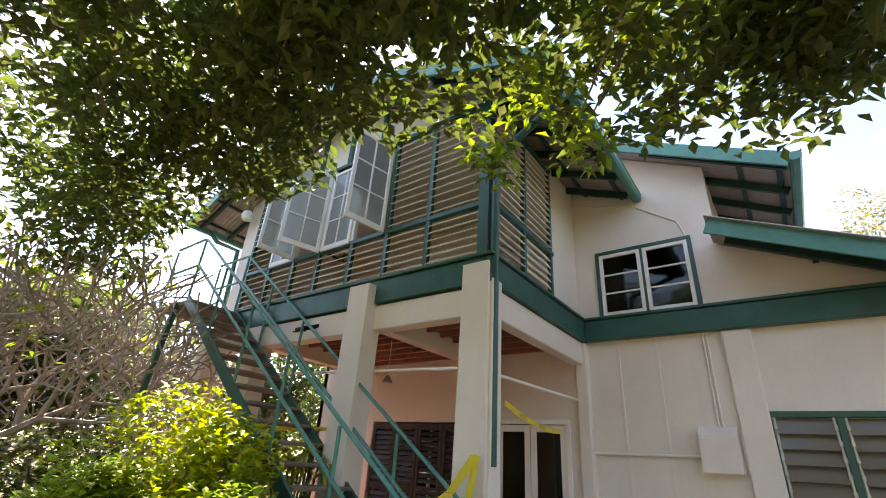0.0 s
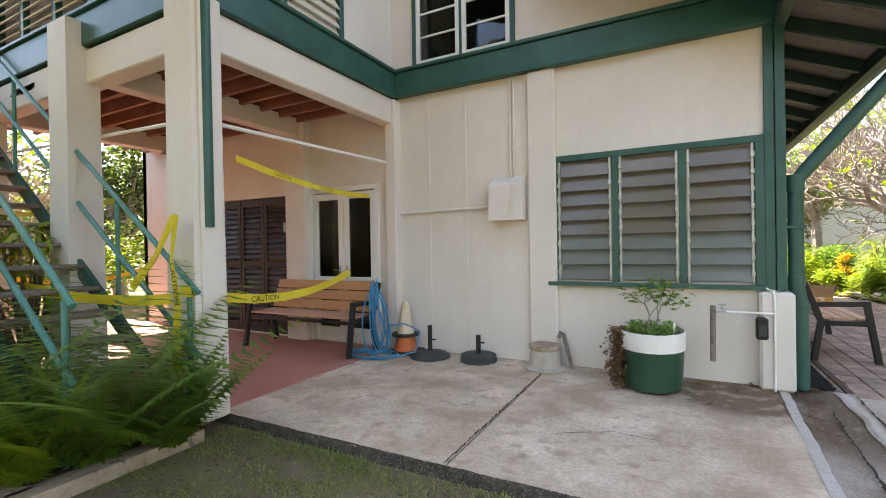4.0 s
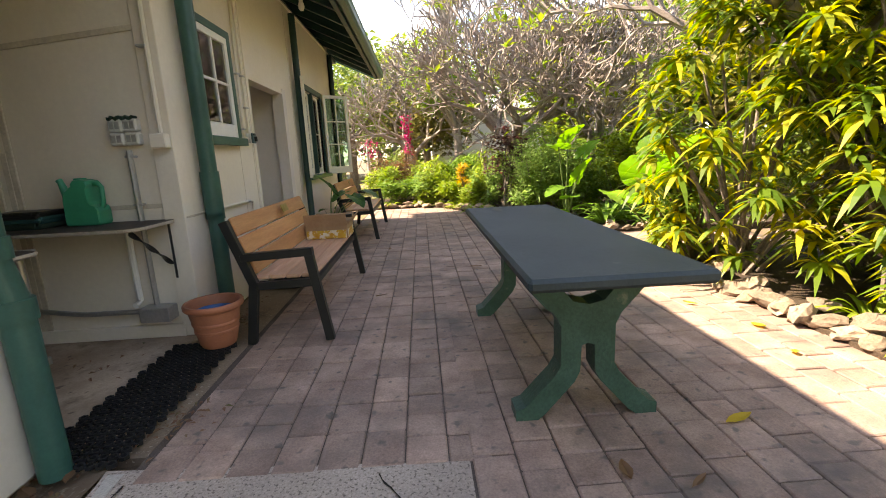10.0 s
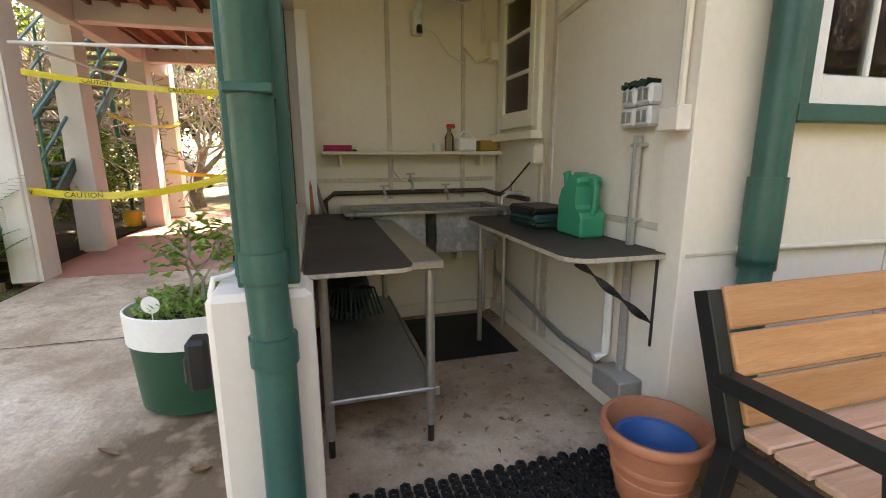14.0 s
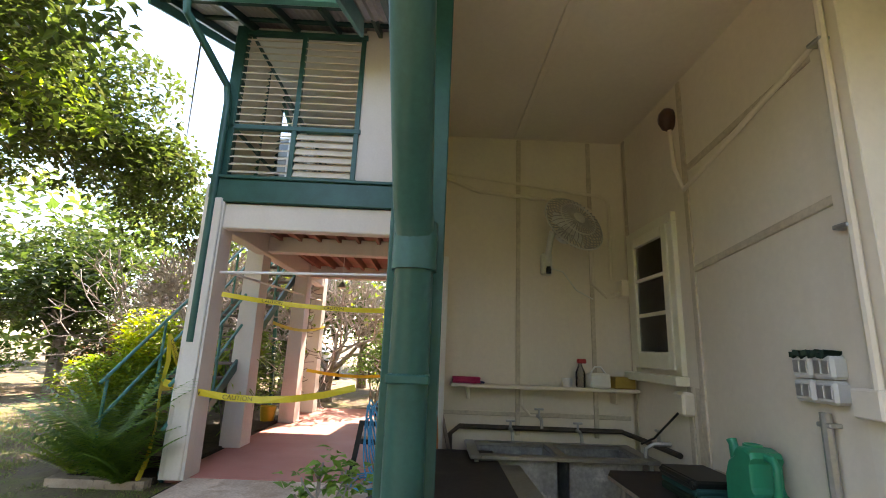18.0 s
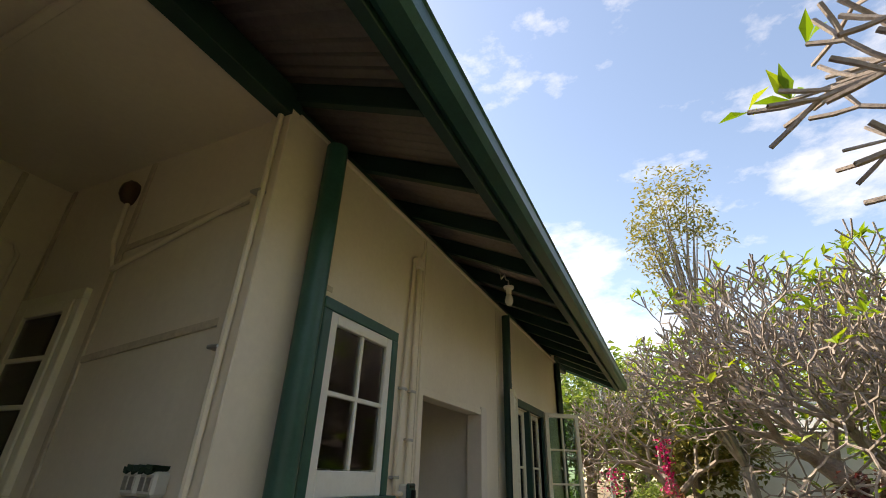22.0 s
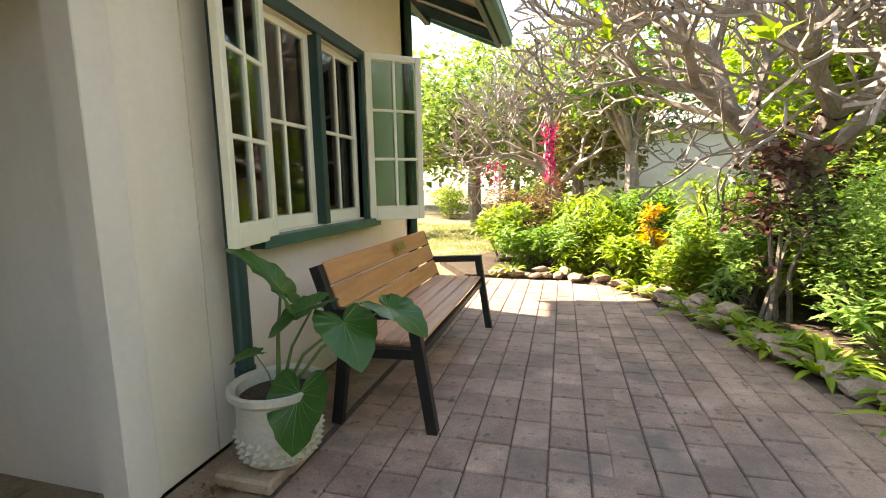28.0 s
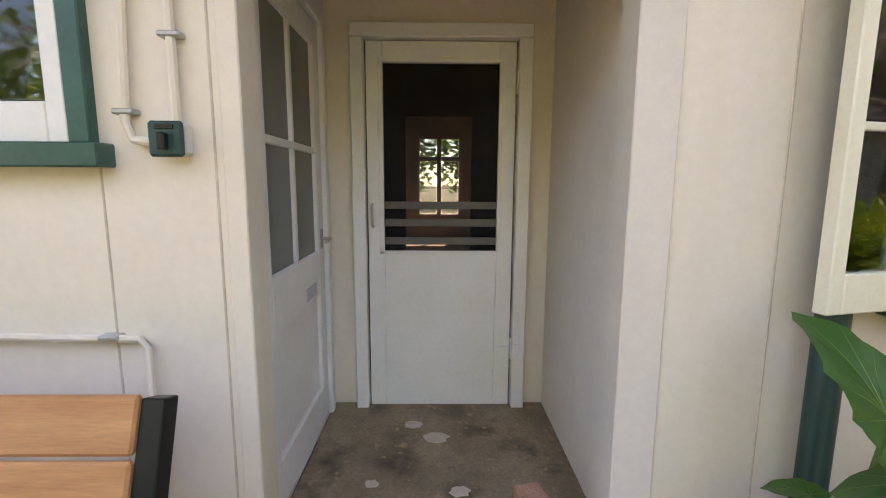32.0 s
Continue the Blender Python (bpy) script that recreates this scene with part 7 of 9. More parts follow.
for k in range(3):
    g = G()
    g.tube([(HX + 0.02 + (0.26 + 0.03 * k) * math.cos(t * 0.42 + k), 5.42 + (0.16 + 0.02 * k) * math.sin(t * 0.42 + k), 0.011 + 0.014 * k) for t in range(15)], 0.0085, 7)
    part("floor_loop", g, M_HOSE, ho)
g = G()
g.tube([(HX - 0.1, 5.42, 0.05), (HX + 0.2, 5.35, 0.012), (-2.3, 5.45, 0.012), (-2.12, 5.6, 0.06), (-2.14, 5.74, 0.27), (-2.3, 5.66, 0.36), (-2.5, 5.62, 0.33)], 0.0085, 7)
part("tail", g, M_HOSE, ho)
# tap, riser and key box on the low pier
wp = thing("garden_tap", (1.2, 5.76, 0), "white painted water riser with a garden tap", "tap")
g = G()
g.tube([(1.24, 5.81, 0.0), (1.24, 5.81, 0.79), (1.235, 5.82, 0.835), (1.21, 5.87, 0.838), (1.19, 5.9, 0.86)], 0.01, 10)
part("riser", g, M_WHITE, wp)
g = G()
g.tube([(1.24, 5.805, 0.645), (0.86, 5.805, 0.645)], 0.011, 10)
part("branch", g, M_WHITE, wp)
g = G()
g.tube([(0.9, 5.805, 0.65), (0.84, 5.8, 0.65), (0.81, 5.79, 0.63), (0.8, 5.78, 0.56)], 0.013, 8)
g.tube([(0.87, 5.8, 0.66), (0.87, 5.8, 0.71)], 0.009, 8)
g.tube([(0.84, 5.8, 0.71), (0.9, 5.8, 0.71)], 0.008, 8)
part("tap", g, M_ZINC, wp)
# dark strap hanging below the tap, built as a round bar
g = G()
g.tube([(0.8, 5.76, 0.7), (0.795, 5.76, 0.22)], 0.022, 8)
part("hose_guard", g, M_BARK, wp)
kb = thing("key_box", (1.2, 5.72, 0.52), "black key box on the pier", "key box")
g = G()
g.box(1.1, 5.7, 0.44, 1.185, 5.77, 0.62, 0.014)
part("box", g, M_BLACK, kb)
g = G()
g.box(1.115, 5.69, 0.47, 1.17, 5.702, 0.56, 0.004)
part("dial", g, M_BASE, kb)
# rod and warning tape
g = G()
g.tube([(-2.65, 3.45, 2.24), (-2.64, 5.9, 2.3)], 0.017, 8)
solid("hanging_rod", g, M_WHITE, "white rod between the posts", "rod", "object")
g = G()
g.tube([(-2.78, 3.47, 2.28), (-7.8, 3.47, 2.45)], 0.017, 8)
solid("hanging_rod", g, M_WHITE, "white rod between the posts", "rod", "object")
M_TAPE = mat("yellow_tape", (0.66, 0.52, 0.03), (0.74, 0.60, 0.05), 6, 0.4, fine=60, grain=0.08, bump=0.02)
M_INK = mat("black_ink", (0.012, 0.012, 0.012), (0.02, 0.02, 0.02), 6, 0.5, bump=0)


def tape(pts, wide, word_at=(), normal=None):
    """Warning tape through pts, upright, with its word printed along it."""
    ob = thing("warning_tape", pts[0], "yellow warning tape with black lettering", "tape", "warning tapes")
    pts = [Vector(p) for p in pts]
    g, vs = G(), []
    for i, p in enumerate(pts):
        d = (pts[min(i + 1, len(pts) - 1)] - pts[max(i - 1, 0)]).normalized()
        u = Vector((0, 0, 1)) - d * d.z
        u = u.normalized() if u.length > 0.35 else (normal or Vector((0, -1, 0))).cross(d).normalized()
        tw = d.cross(u) * 0.25 * math.sin(i * 1.7)
        u = (u + tw).normalized()
        vs += [p - u * wide / 2, p + u * wide / 2]
    n = len(pts)
    off = [Vector(v) + Vector((0.001, 0.001, 0)) for v in vs]
    g.add(vs + off, [(2 * i, 2 * i + 2, 2 * i + 3, 2 * i + 1) for i in range(n - 1)] + [(2 * n + 2 * i + 1, 2 * n + 2 * i + 3, 2 * n + 2 * i + 2, 2 * n + 2 * i) for i in range(n - 1)])
    part("ribbon", g, M_TAPE, ob)
    for t in word_at:
        i = min(int(t), n - 2)
        p, d = pts[i].lerp(pts[i + 1], t - i), (pts[i + 1] - pts[i]).normalized()
        u = Vector((0, 0, 1)) - d * d.z
        u = u.normalized() if u.length > 0.35 else (normal or Vector((0, -1, 0))).cross(d).normalized()
        nn = d.cross(u).normalized()
        cu = bpy.data.curves.new("word", "FONT")
        cu.body, cu.size, cu.align_x, cu.align_y = "CAUTION", wide * 0.95, "CENTER", "CENTER"
        tmp = bpy.data.objects.new("word", cu)
        scene.collection.objects.link(tmp)
        dg = bpy.context.evaluated_depsgraph_get()
        me = bpy.data.meshes.new_from_object(tmp.evaluated_get(dg))
        bpy.data.objects.remove(tmp)
        me.materials.clear()
        me.materials.append(M_INK)
        w = new("lettering", me)
        w.parent = ob
        LOOSE[w] = LOOSE[ob]
        m = Matrix((d, u, nn)).transposed().to_4x4()
        m.translation = p + nn * 0.006 - LOOSE[ob]
        w.matrix_basis = m
    return ob


def sag(a, b, drop, n=7):
    a, b = Vector(a), Vector(b)
    return [a.lerp(b, k / (n - 1)) - Vector((0, 0, drop * 4 * (k / (n - 1)) * (1 - k / (n - 1)))) for k in range(n)]


tape(sag((-2.52, 3.62, 1.97), (-2.9, 5.82, 1.9), 0.06), 0.055, (1.5, 3.4))
tape(sag((-2.5, 3.14, 0.98), (-2.72, 5.2, 0.98), 0.16), 0.075, (0.7, 2.3))
tape([(-2.5, 3.12, 1.5), (-2.56, 3.12, 1.2), (-2.5, 3.12, 0.9), (-2.53, 3.12, 0.5), (-2.47, 3.12, 0.2), (-2.36, 3.12, 0.02)], 0.07, (1.6, 3.3))
tape([(-2.52, 3.115, 1.48), (-2.75, 3.115, 1.2), (-3.05, 3.115, 0.98)], 0.075, (0.6,))
tape(sag((-2.53, 3.1, 0.92), (-4.2, 2.9, 0.98), 0.05), 0.075, (1.4,))
tape(sag((-4.3, 3.62, 1.75), (-7.7, 3.62, 1.85), 0.1), 0.05)
tape(sag((-6.6, 3.6, 0.95), (-7.7, 5.7, 0.95), 0.12), 0.06)
# pendant under the verandah, power line, lamp globe
pdl = thing("pendant_lamp", (-4.9, 4.5, 2.4), "small pendant lamp hanging under the floor", "lamp")
g = G()
g.tube([(-4.9, 4.5, 3.0), (-4.9, 4.5, 2.48)], 0.006, 6)
part("rod", g, M_WHITE, pdl)
g = G()
g.lathe(-4.9, 4.5, [(0.02, 2.5), (0.07, 2.42), (0.075, 2.4), (0.02, 2.39), (0, 2.39)], 16)
part("shade", g, M_ZINC, pdl)
g = G()
pts = sag((-1.9, 3.25, 4.78), (-22.0, -8.7, 10.1), 0.5, 16)
g.tube(pts, 0.012, 5)
solid("power_line", g, M_BLACK, "black overhead power line to the eave", "cable", "object")
gl = thing("globe_lamp", (-7.9, 3.3, 5.2), "white globe lamp under the eave", "lamp")
g = G()
g.lathe(-7.6, 3.2, [(0, 5.12), (0.08, 5.15), (0.11, 5.22), (0.08, 5.3), (0.03, 5.33), (0, 5.33)], 18)
part("globe", g, M_WHITE, gl)
g = G()
g.tube([(-7.6, 3.2, 5.32), (-7.6, 3.2, 5.5)], 0.012, 6)
part("stem", g, M_GREEN, gl)
conduit("wall_cable", [(-2.475, YS - 0.014, 5.30), (-1.65, YS - 0.014, 5.06), (-1.13, YS - 0.014, 4.67), (-1.01, YS - 0.014, 4.29), (-1.02, YS - 0.014, 3.38), (-0.53, YS - 0.014, 3.18)], 0.012, M_CREAM, "cream cable running down the upper wall")
sw = thing("light_switch", (-4.37, 5.78, 1.55), "white switch plate on the rendered pier", "switch")
g = G()
g.box(-4.352, 5.755, 1.49, -4.31, 5.782, 1.62, 0.006)
pl = part("plate", g, M_SOCK, sw)
g = G()
g.box(-4.34, 5.748, 1.54, -4.322, 5.757, 1.57, 0.002)
part("rocker", g, M_WHITE, pl)
eb = thing("eave_bulb", (1.82, 9.44, 2.9), "bare bulb in a white holder under the eave", "bulb")
g = G()
g.lathe(1.82, 9.44, [(0, 2.665), (0.018, 2.672), (0.03, 2.695), (0.032, 2.715), (0.024, 2.745), (0.015, 2.765), (0, 2.768)], 16)
part("bulb", g, M_SOCK, eb)
g = G()
g.lathe(1.82, 9.44, [(0, 2.762), (0.02, 2.762), (0.022, 2.8), (0.04, 2.81), (0.042, 2.825), (0.0, 2.83)], 16)
part("holder", g, M_WHITE, eb)
g = G()
g.tube([(1.82, 9.44, 2.82), (1.81, 9.47, 2.89), (1.77, 9.53, 2.93), (1.75, 9.57, 2.99), (1.71, 9.6, 2.97), (1.69, 9.64, 3.03), (1.66, 9.66, 3.12)], 0.006, 6)
part("flex", g, M_WHITE, eb)
# open casements on the verandah front
vw = thing("window_6", (-5.6, VF, 4.1), "white casements opened outward on the verandah front", "window", kind="structure")
for x in (-4.82, -5.48, -6.12):
    g = G()
    g.box(x - 0.03, VF - 0.03, 4.12, x + 0.03, VF + 0.03, 5.52)
    part("mullion", g, M_WHITE, vw)
for x, u in ((-6.1, (-0.08, -1)), (-6.72, (1, 0)), (-5.5, (-0.3, -0.95)), (-5.44, (1, 0)), (-4.2, (-0.17, -0.98))):
    sash(vw, (x, VF - 0.04, 4.08), u, 0.6, 1.36, 2, 3, M_WHITE, M_PALEGLASS, 0.05, 0.08, name="casement")

# ---- outside stair ----
st = thing("steel_stair", (-5.6, 2.7, 0), "green steel stair with timber treads and pipe rails", "stair")
SX0, SX1, SZ1, SY0, SY1 = -2.55, -7.2, 3.35, 2.5, 3.24
for y in (SY0, SY1):
    g = G()
    g.bar((SX0, y, 0.0), (SX1, y, SZ1), 0.04, 0.13)
    part("stringer", g, M_GREEN, st)
    for h in (0.55, 1.0):
        g = G()
        g.tube([(SX0 + 0.1, y, h - 0.05), (SX1, y, SZ1 + h), (SX1 - 0.9, y, SZ1 + h)], 0.02, 8)
        part("rail", g, M_TEAL, st)
    for k in range(6):
        t = k / 5
        g = G()
        x, z = SX0 + (SX1 - SX0) * t, SZ1 * t
        g.tube([(x, y, z), (x, y, z + 0.98)], 0.018, 8)
        part("baluster", g, M_TEAL, st)
    g = G()
    g.tube([(SX1 - 0.9, y, SZ1), (SX1 - 0.9, y, SZ1 + 0.95)], 0.018, 8)
    part("baluster", g, M_TEAL, st)
M_TREAD = mat("weathered_tread", (0.16, 0.12, 0.10), (0.24, 0.19, 0.16), 5, 0.8, fine=50, grain=0.3, bump=0.2)
for k in range(1, 18):
    t = k / 18
    x, z = SX0 + (SX1 - SX0) * t, SZ1 * t
    g = G()
    g.box(x - 0.14, SY0 + 0.02, z, x + 0.12, SY1 - 0.02, z + 0.035, 0.006)
    part("tread", g, M_TREAD, st)
g = G()
g.box(SX1 - 1.0, SY0, SZ1 - 0.06, SX1 + 0.1, SY1 + 0.3, SZ1, 0.01)
part("landing", g, M_TREAD, st)
g = G()
g.bar((SX1 - 0.8, SY0, 0.0), (SX1 - 0.3, SY0, SZ1), 0.07, 0.07)
part("prop", g, M_GREEN, st)

# ---- garden plants ----
def big_leaf(g, veins, p, d, droop, length, wide, fold=0.16, wave=0.03, seed=0):
    """An arrow-shaped leaf from its stalk's end p, pointing along d, with two lobes behind p; veins collects its ribs."""
    rng = random.Random(seed)
    d = Vector(d).normalized()
    s = d.cross(Vector((0, 0, 1)))
    s = s.normalized() if s.length > 0.05 else Vector((1, 0, 0))
    u = s.cross(d)
    ph, w0 = rng.uniform(0, 6), wide / length
    stops = ((0, 1.0), (14, 0.86), (35, 0.66), (62, 0.55), (90, 0.50), (118, 0.50), (138, 0.54), (152, 0.47), (163, 0.28), (172, 0.10))

    def reach(deg):
        deg = abs(deg)
        for (a, ra), (b, rb) in zip(stops[:-1], stops[1:]):
            if a <= deg <= b:
                t = (deg - a) / (b - a)
                return ra + (rb - ra) * t * t * (3 - 2 * t)
        return 0.1

    def at(deg, t, lift=0.0):
        r, q = reach(deg) * t, radians(deg)
        a, v = r * math.cos(q), r * math.sin(q) * w0
        z = fold * abs(v) - droop * max(a, 0) ** 2 - 0.5 * droop * min(a, 0) ** 2 + wave * math.sin(deg * 0.16 + ph) * t ** 3 + 0.012 * math.cos(deg * 0.36) * t + lift
        return p + (d * a + s * v + u * z) * length

    n, m = 48, 6
    k = len(g.v)
    g.v.append(tuple(p))
    for c in range(1, m + 1):
        g.v += [tuple(at(-172 + 344 * i / n, c / m)) for i in range(n + 1)]
    g.f += [(k, k + 1 + i, k + 2 + i) for i in range(n)]
    g.f += [(k + 1 + (c - 1) * (n + 1) + i, k + 1 + c * (n + 1) + i, k + 2 + c * (n + 1) + i, k + 2 + (c - 1) * (n + 1) + i) for c in range(1, m) for i in range(n)]
    g.smooth = True
    for deg in (0, 16, -16, 34, -34, 55, -55, 80, -80, 108, -108, 136, -136):
        a0 = deg * 0.55 if abs(deg) < 60 else deg
        w = 0.009 if deg in (0, 136, -136) else 0.005
        k = len(veins.v)
        for c in range(7):
            t = 0.02 + 0.94 * c / 6
            q = a0 + (deg - a0) * t
            e = math.degrees(w * (1.05 - t) / max(0.05, reach(q) * t))
            veins.v += [tuple(at(q - e, t, 0.006)), tuple(at(q + e, t, 0.006))]
        veins.f += [(k + 2 * c, k + 2 * c + 1, k + 2 * c + 3, k + 2 * c + 2) for c in range(6)]


def veined(name, c, vein, through=0.3):
    m = leaf_mat(name, [c, tuple(1.25 * q for q in c)], through, 0.28)
    n, l = m.node_tree.nodes, m.node_tree.links
    geo, w, r = n.new("ShaderNodeNewGeometry"), n.new("ShaderNodeTexNoise"), n.new("ShaderNodeValToRGB")
    w.inputs["Scale"].default_value, w.inputs["Detail"].default_value = 14, 4
    r.color_ramp.elements[0].position, r.color_ramp.elements[1].position = 0.52, 0.72
    mx = n.new("ShaderNodeMix")
    mx.data_type = "RGBA"
    l.new(geo.outputs["Position"], w.inputs["Vector"])
    l.new(w.outputs["Fac"], r.inputs["Fac"])
    l.new(r.outputs["Color"], mx.inputs["Factor"])
    b = n["Principled BSDF"]
    l.new(b.inputs["Base Color"].links[0].from_socket, mx.inputs["A"])
    mx.inputs["B"].default_value = (*vein, 1)
    l.new(mx.outputs["Result"], b.inputs["Base Color"])
    return m


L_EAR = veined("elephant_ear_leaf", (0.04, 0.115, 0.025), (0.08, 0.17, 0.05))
# lighter copy of the same leaf: sunshine is put into the colour
L_EARLIT = veined("elephant_ear_leaf_lit_copy", (0.12, 0.26, 0.03), (0.2, 0.34, 0.07), 0.45)
L_VEIN = leaf_mat("pale_leaf_vein", [(0.16, 0.27, 0.08), (0.2, 0.32, 0.1)])
M_STALK = mat("green_stalk", (0.10, 0.17, 0.05), (0.17, 0.22, 0.08), 6, 0.5)


def ear_plant(x, y, base, leaves, material, label, name="elephant_ear_plant"):
    """leaves: rows of stalk tip offset (dx, dy, z), pointing (px, py, pz), length."""
    ob = thing(name, (x, y, base), label, "plant", "elephant ear plants")
    for k, (dx, dy, z, px_, py_, pz, L) in enumerate(leaves):
        tip = Vector((x + dx, y + dy, base + z))
        g = G()
        foot = Vector((x + dx * 0.08, y + dy * 0.08, base))
        g.tube([foot, foot.lerp(tip, 0.5) + Vector((0, 0, 0.08 * L)) - Vector((dx, dy, 0)) * 0.12, tip], [0.02 * L / 0.45, 0.014 * L / 0.45, 0.009 * L / 0.45], 7)
        part("stalk", g, M_STALK, ob)
        g = G()
        ribs = G()
        big_leaf(g, ribs, tip, (px_, py_, pz), 0.28, L, L * 1.05, 0.16, 0.022, seed=k)
        lf = part("leaf", g, material, ob)
        part("vein", ribs, L_VEIN, lf)
    return ob


def strap_plant(name, x, y, base, n, length, wide, material, label, seed, category="plant", up=1.2, droop=1.0, group=""):
    """Arching strap leaves from one foot."""
    rng = random.Random(seed)
    ob = thing(name, (x, y, base), label, category, group)
    g = G()
    for _ in range(n):
        a, e, L = rng.uniform(0, 6.283), rng.uniform(0.5, up), length * rng.uniform(0.6, 1.15)
        c, s = math.cos(a), math.sin(a)
        p = Vector((x + 0.06 * c, y + 0.06 * s, base))
        side, rows = Vector((-s, c, 0)), []
        for i in range(6):
            t = i / 5
            q = p + Vector((c, s, 0)) * L * t * math.cos(e) * (1 + 0.15 * t) + Vector((0, 0, L * t * math.sin(e) - droop * L * t * t * 0.55))
            w = wide * (0.55 + 1.2 * t) * (1 - t) ** 0.6 if t > 0 else wide * 0.5
            rows.append((q - side * w + Vector((0, 0, w * 0.4)), q, q + side * w + Vector((0, 0, w * 0.4))))
        k = len(g.v)
        g.v += [tuple(q) for r in rows for q in r]
        g.f += [(k + 3 * i + j, k + 3 * i + j + 1, k + 3 * i + j + 4, k + 3 * i + j + 3) for i in range(5) for j in range(2)]
    part("strap_foliage", g, material, ob)["kind"] = "stuff"
    return ob


def rosettes(g, rng, points, n, length, wide, droop=1.0):
    """Whorls of strap leaves at the given points."""
    for c in points:
        c = Vector(c)
        for i in range(n):
            a, e, L = rng.uniform(0, 6.283), rng.uniform(-0.1, 1.1), length * rng.uniform(0.6, 1.2)
            ca, sa = math.cos(a), math.sin(a)
            side, rows = Vector((-sa, ca, 0)), []
            for k in range(4):
                t = k / 3
                q = c + Vector((ca, sa, 0)) * L * t * math.cos(e) + Vector((0, 0, L * t * math.sin(e) - droop * L * t * t * 0.7))
                w = wide * (0.25, 1.0, 0.8, 0.0)[k]
                rows.append((q - side * w, q + side * w) if k < 3 else (q, q))
            b = len(g.v)
            for k, r in enumerate(rows):
                g.v += [tuple(r[0]), tuple(r[1])]
            g.f += [(b + 2 * k, b + 2 * k + 1, b + 2 * k + 3, b + 2 * k + 2) for k in range(3)]


def croton(x, y, base, r, h, n, length, material, label, seed, wide=0.02, name="croton_shrub", per=13):
    rng = random.Random(seed)
    ob = thing(name, (x, y, base), label, "shrub", "croton shrubs")
    pts = []
    for _ in range(n):
        a, t = rng.uniform(0, 6.283), rng.uniform(0.02, 1) ** 0.8
        rr = r * math.sqrt(max(0.02, 1 - (1.25 * t - 0.35) ** 2)) * rng.uniform(0.55, 1.05)
        pts.append((x + rr * math.cos(a), y + rr * math.sin(a), base + 0.15 + h * t * rng.uniform(0.85, 1.05)))
    g = G()
    rosettes(g, rng, pts, per, length, wide)
    part("foliage", g, material, ob)
    for k in range(0, n, max(1, n // 14)):
        q = pts[k]
        g = G()
        g.tube([(x + rng.uniform(-0.15, 0.15), y + rng.uniform(-0.15, 0.15), base - 0.05), ((x + q[0]) / 2, (y + q[1]) / 2, (base + q[2]) * 0.55), q], [0.022, 0.016, 0.009], 6)
        part("stem", g, M_BARK, ob)
    return ob


def fern(x, y, base, n, length, label, seed, material):
    rng = random.Random(seed)
    ob = thing("fern", (x, y, base), label, "fern", "ferns")
    g = G()
    for k in range(n):
        a, e, L = rng.uniform(0, 6.283), rng.uniform(0.75, 1.35), length * rng.uniform(0.6, 1.15)
        c, s = math.cos(a), math.sin(a)
        for i in range(1, 22):
            t = i / 22
            q = Vector((x, y, base)) + Vector((c, s, 0)) * L * t * math.cos(e) * 1.1 + Vector((0, 0, L * t * math.sin(e) - L * t * t * 0.3))
            w = L * 0.2 * math.sin(math.pi * (0.12 + 0.88 * t)) + 0.01
            for q2 in (-1, 1):
                o = Vector((-s * q2, c * q2, -0.15)).normalized()
                f = Vector((c, s, 0.1))
                b = len(g.v)
                g.v += [tuple(q), tuple(q + o * w * 0.5 + f * 0.022), tuple(q + o * w + f * w * 0.25), tuple(q + o * w * 0.5 - f * 0.012)]
                g.f.append((b, b + 1, b + 2, b + 3))
    part("fronds", g, material, ob)
    return ob


L_LILY = leaf_mat("lily_leaves", [(0.09, 0.19, 0.03), (0.14, 0.26, 0.045), (0.20, 0.33, 0.06)], 0.3, 0.3)
# beds of soil
g = G()
g.sheet([(5.3, 5.0), (9.5, 3.5), (11, 8.0), (7.0, 9.4), (5.3, 9.3)], -0.12, 0.03)
solid("bed_east", g, M_SOIL, "dark soil bed with leaf litter", "garden bed")
g = G()
g.sheet([(4.75, 10.5), (9, 10.4), (11, 16), (3.2, 18.5), (0.9, 16.0), (1.6, 14.75), (3.2, 14.75), (3.75, 14.0), (4.05, 13.0), (4.5, 11.7)], -0.12, 0.03)
solid("bed_north", g, M_SOIL, "dark soil bed with leaf litter", "garden bed")
g = G()
g.sheet([(-2.5, 2.3), (-2.5, 3.2), (-9.0, 3.2), (-9.0, 0.9), (-5.2, 1.1), (-3.6, 1.7), (-3.2, 2.2)], -0.12, 0.02)
solid("bed_stair", g, M_SOIL, "dark soil bed under the stair", "garden bed")
for a, b in (((-2.42, 2.2), (-2.42, 3.2)), ((-2.45, 2.25), (-3.4, 2.25))):
    g = G()
    g.bar((*a, -0.04), (*b, -0.04), 0.14, 0.12)
    solid("kerb", g, M_CONC, "low concrete bed kerb", "kerb")

# the shade tree over the first steps
rng = random.Random(77)
tree = thing("shade_tree", (2.4, -1.6, -0.1), "dark leafy tree spreading over the lawn", "tree")
bl = []
for k in range(46):
    bl.append((rng.uniform(-4.6, 1.6), rng.uniform(-1.6, 1.5), rng.uniform(3.9, 5.6), 0.75, 0.75, 0.45))
for k in range(14):
    bl.append((rng.uniform(-7.2, -4.2), rng.uniform(-0.6, 1.3), rng.uniform(3.5, 4.9), 0.7, 0.7, 0.5))
for k in range(11):
    bl.append((rng.uniform(-0.7, 1.3), rng.uniform(2.1, 3.1), rng.uniform(4.0, 5.0), 0.5, 0.5, 0.35))
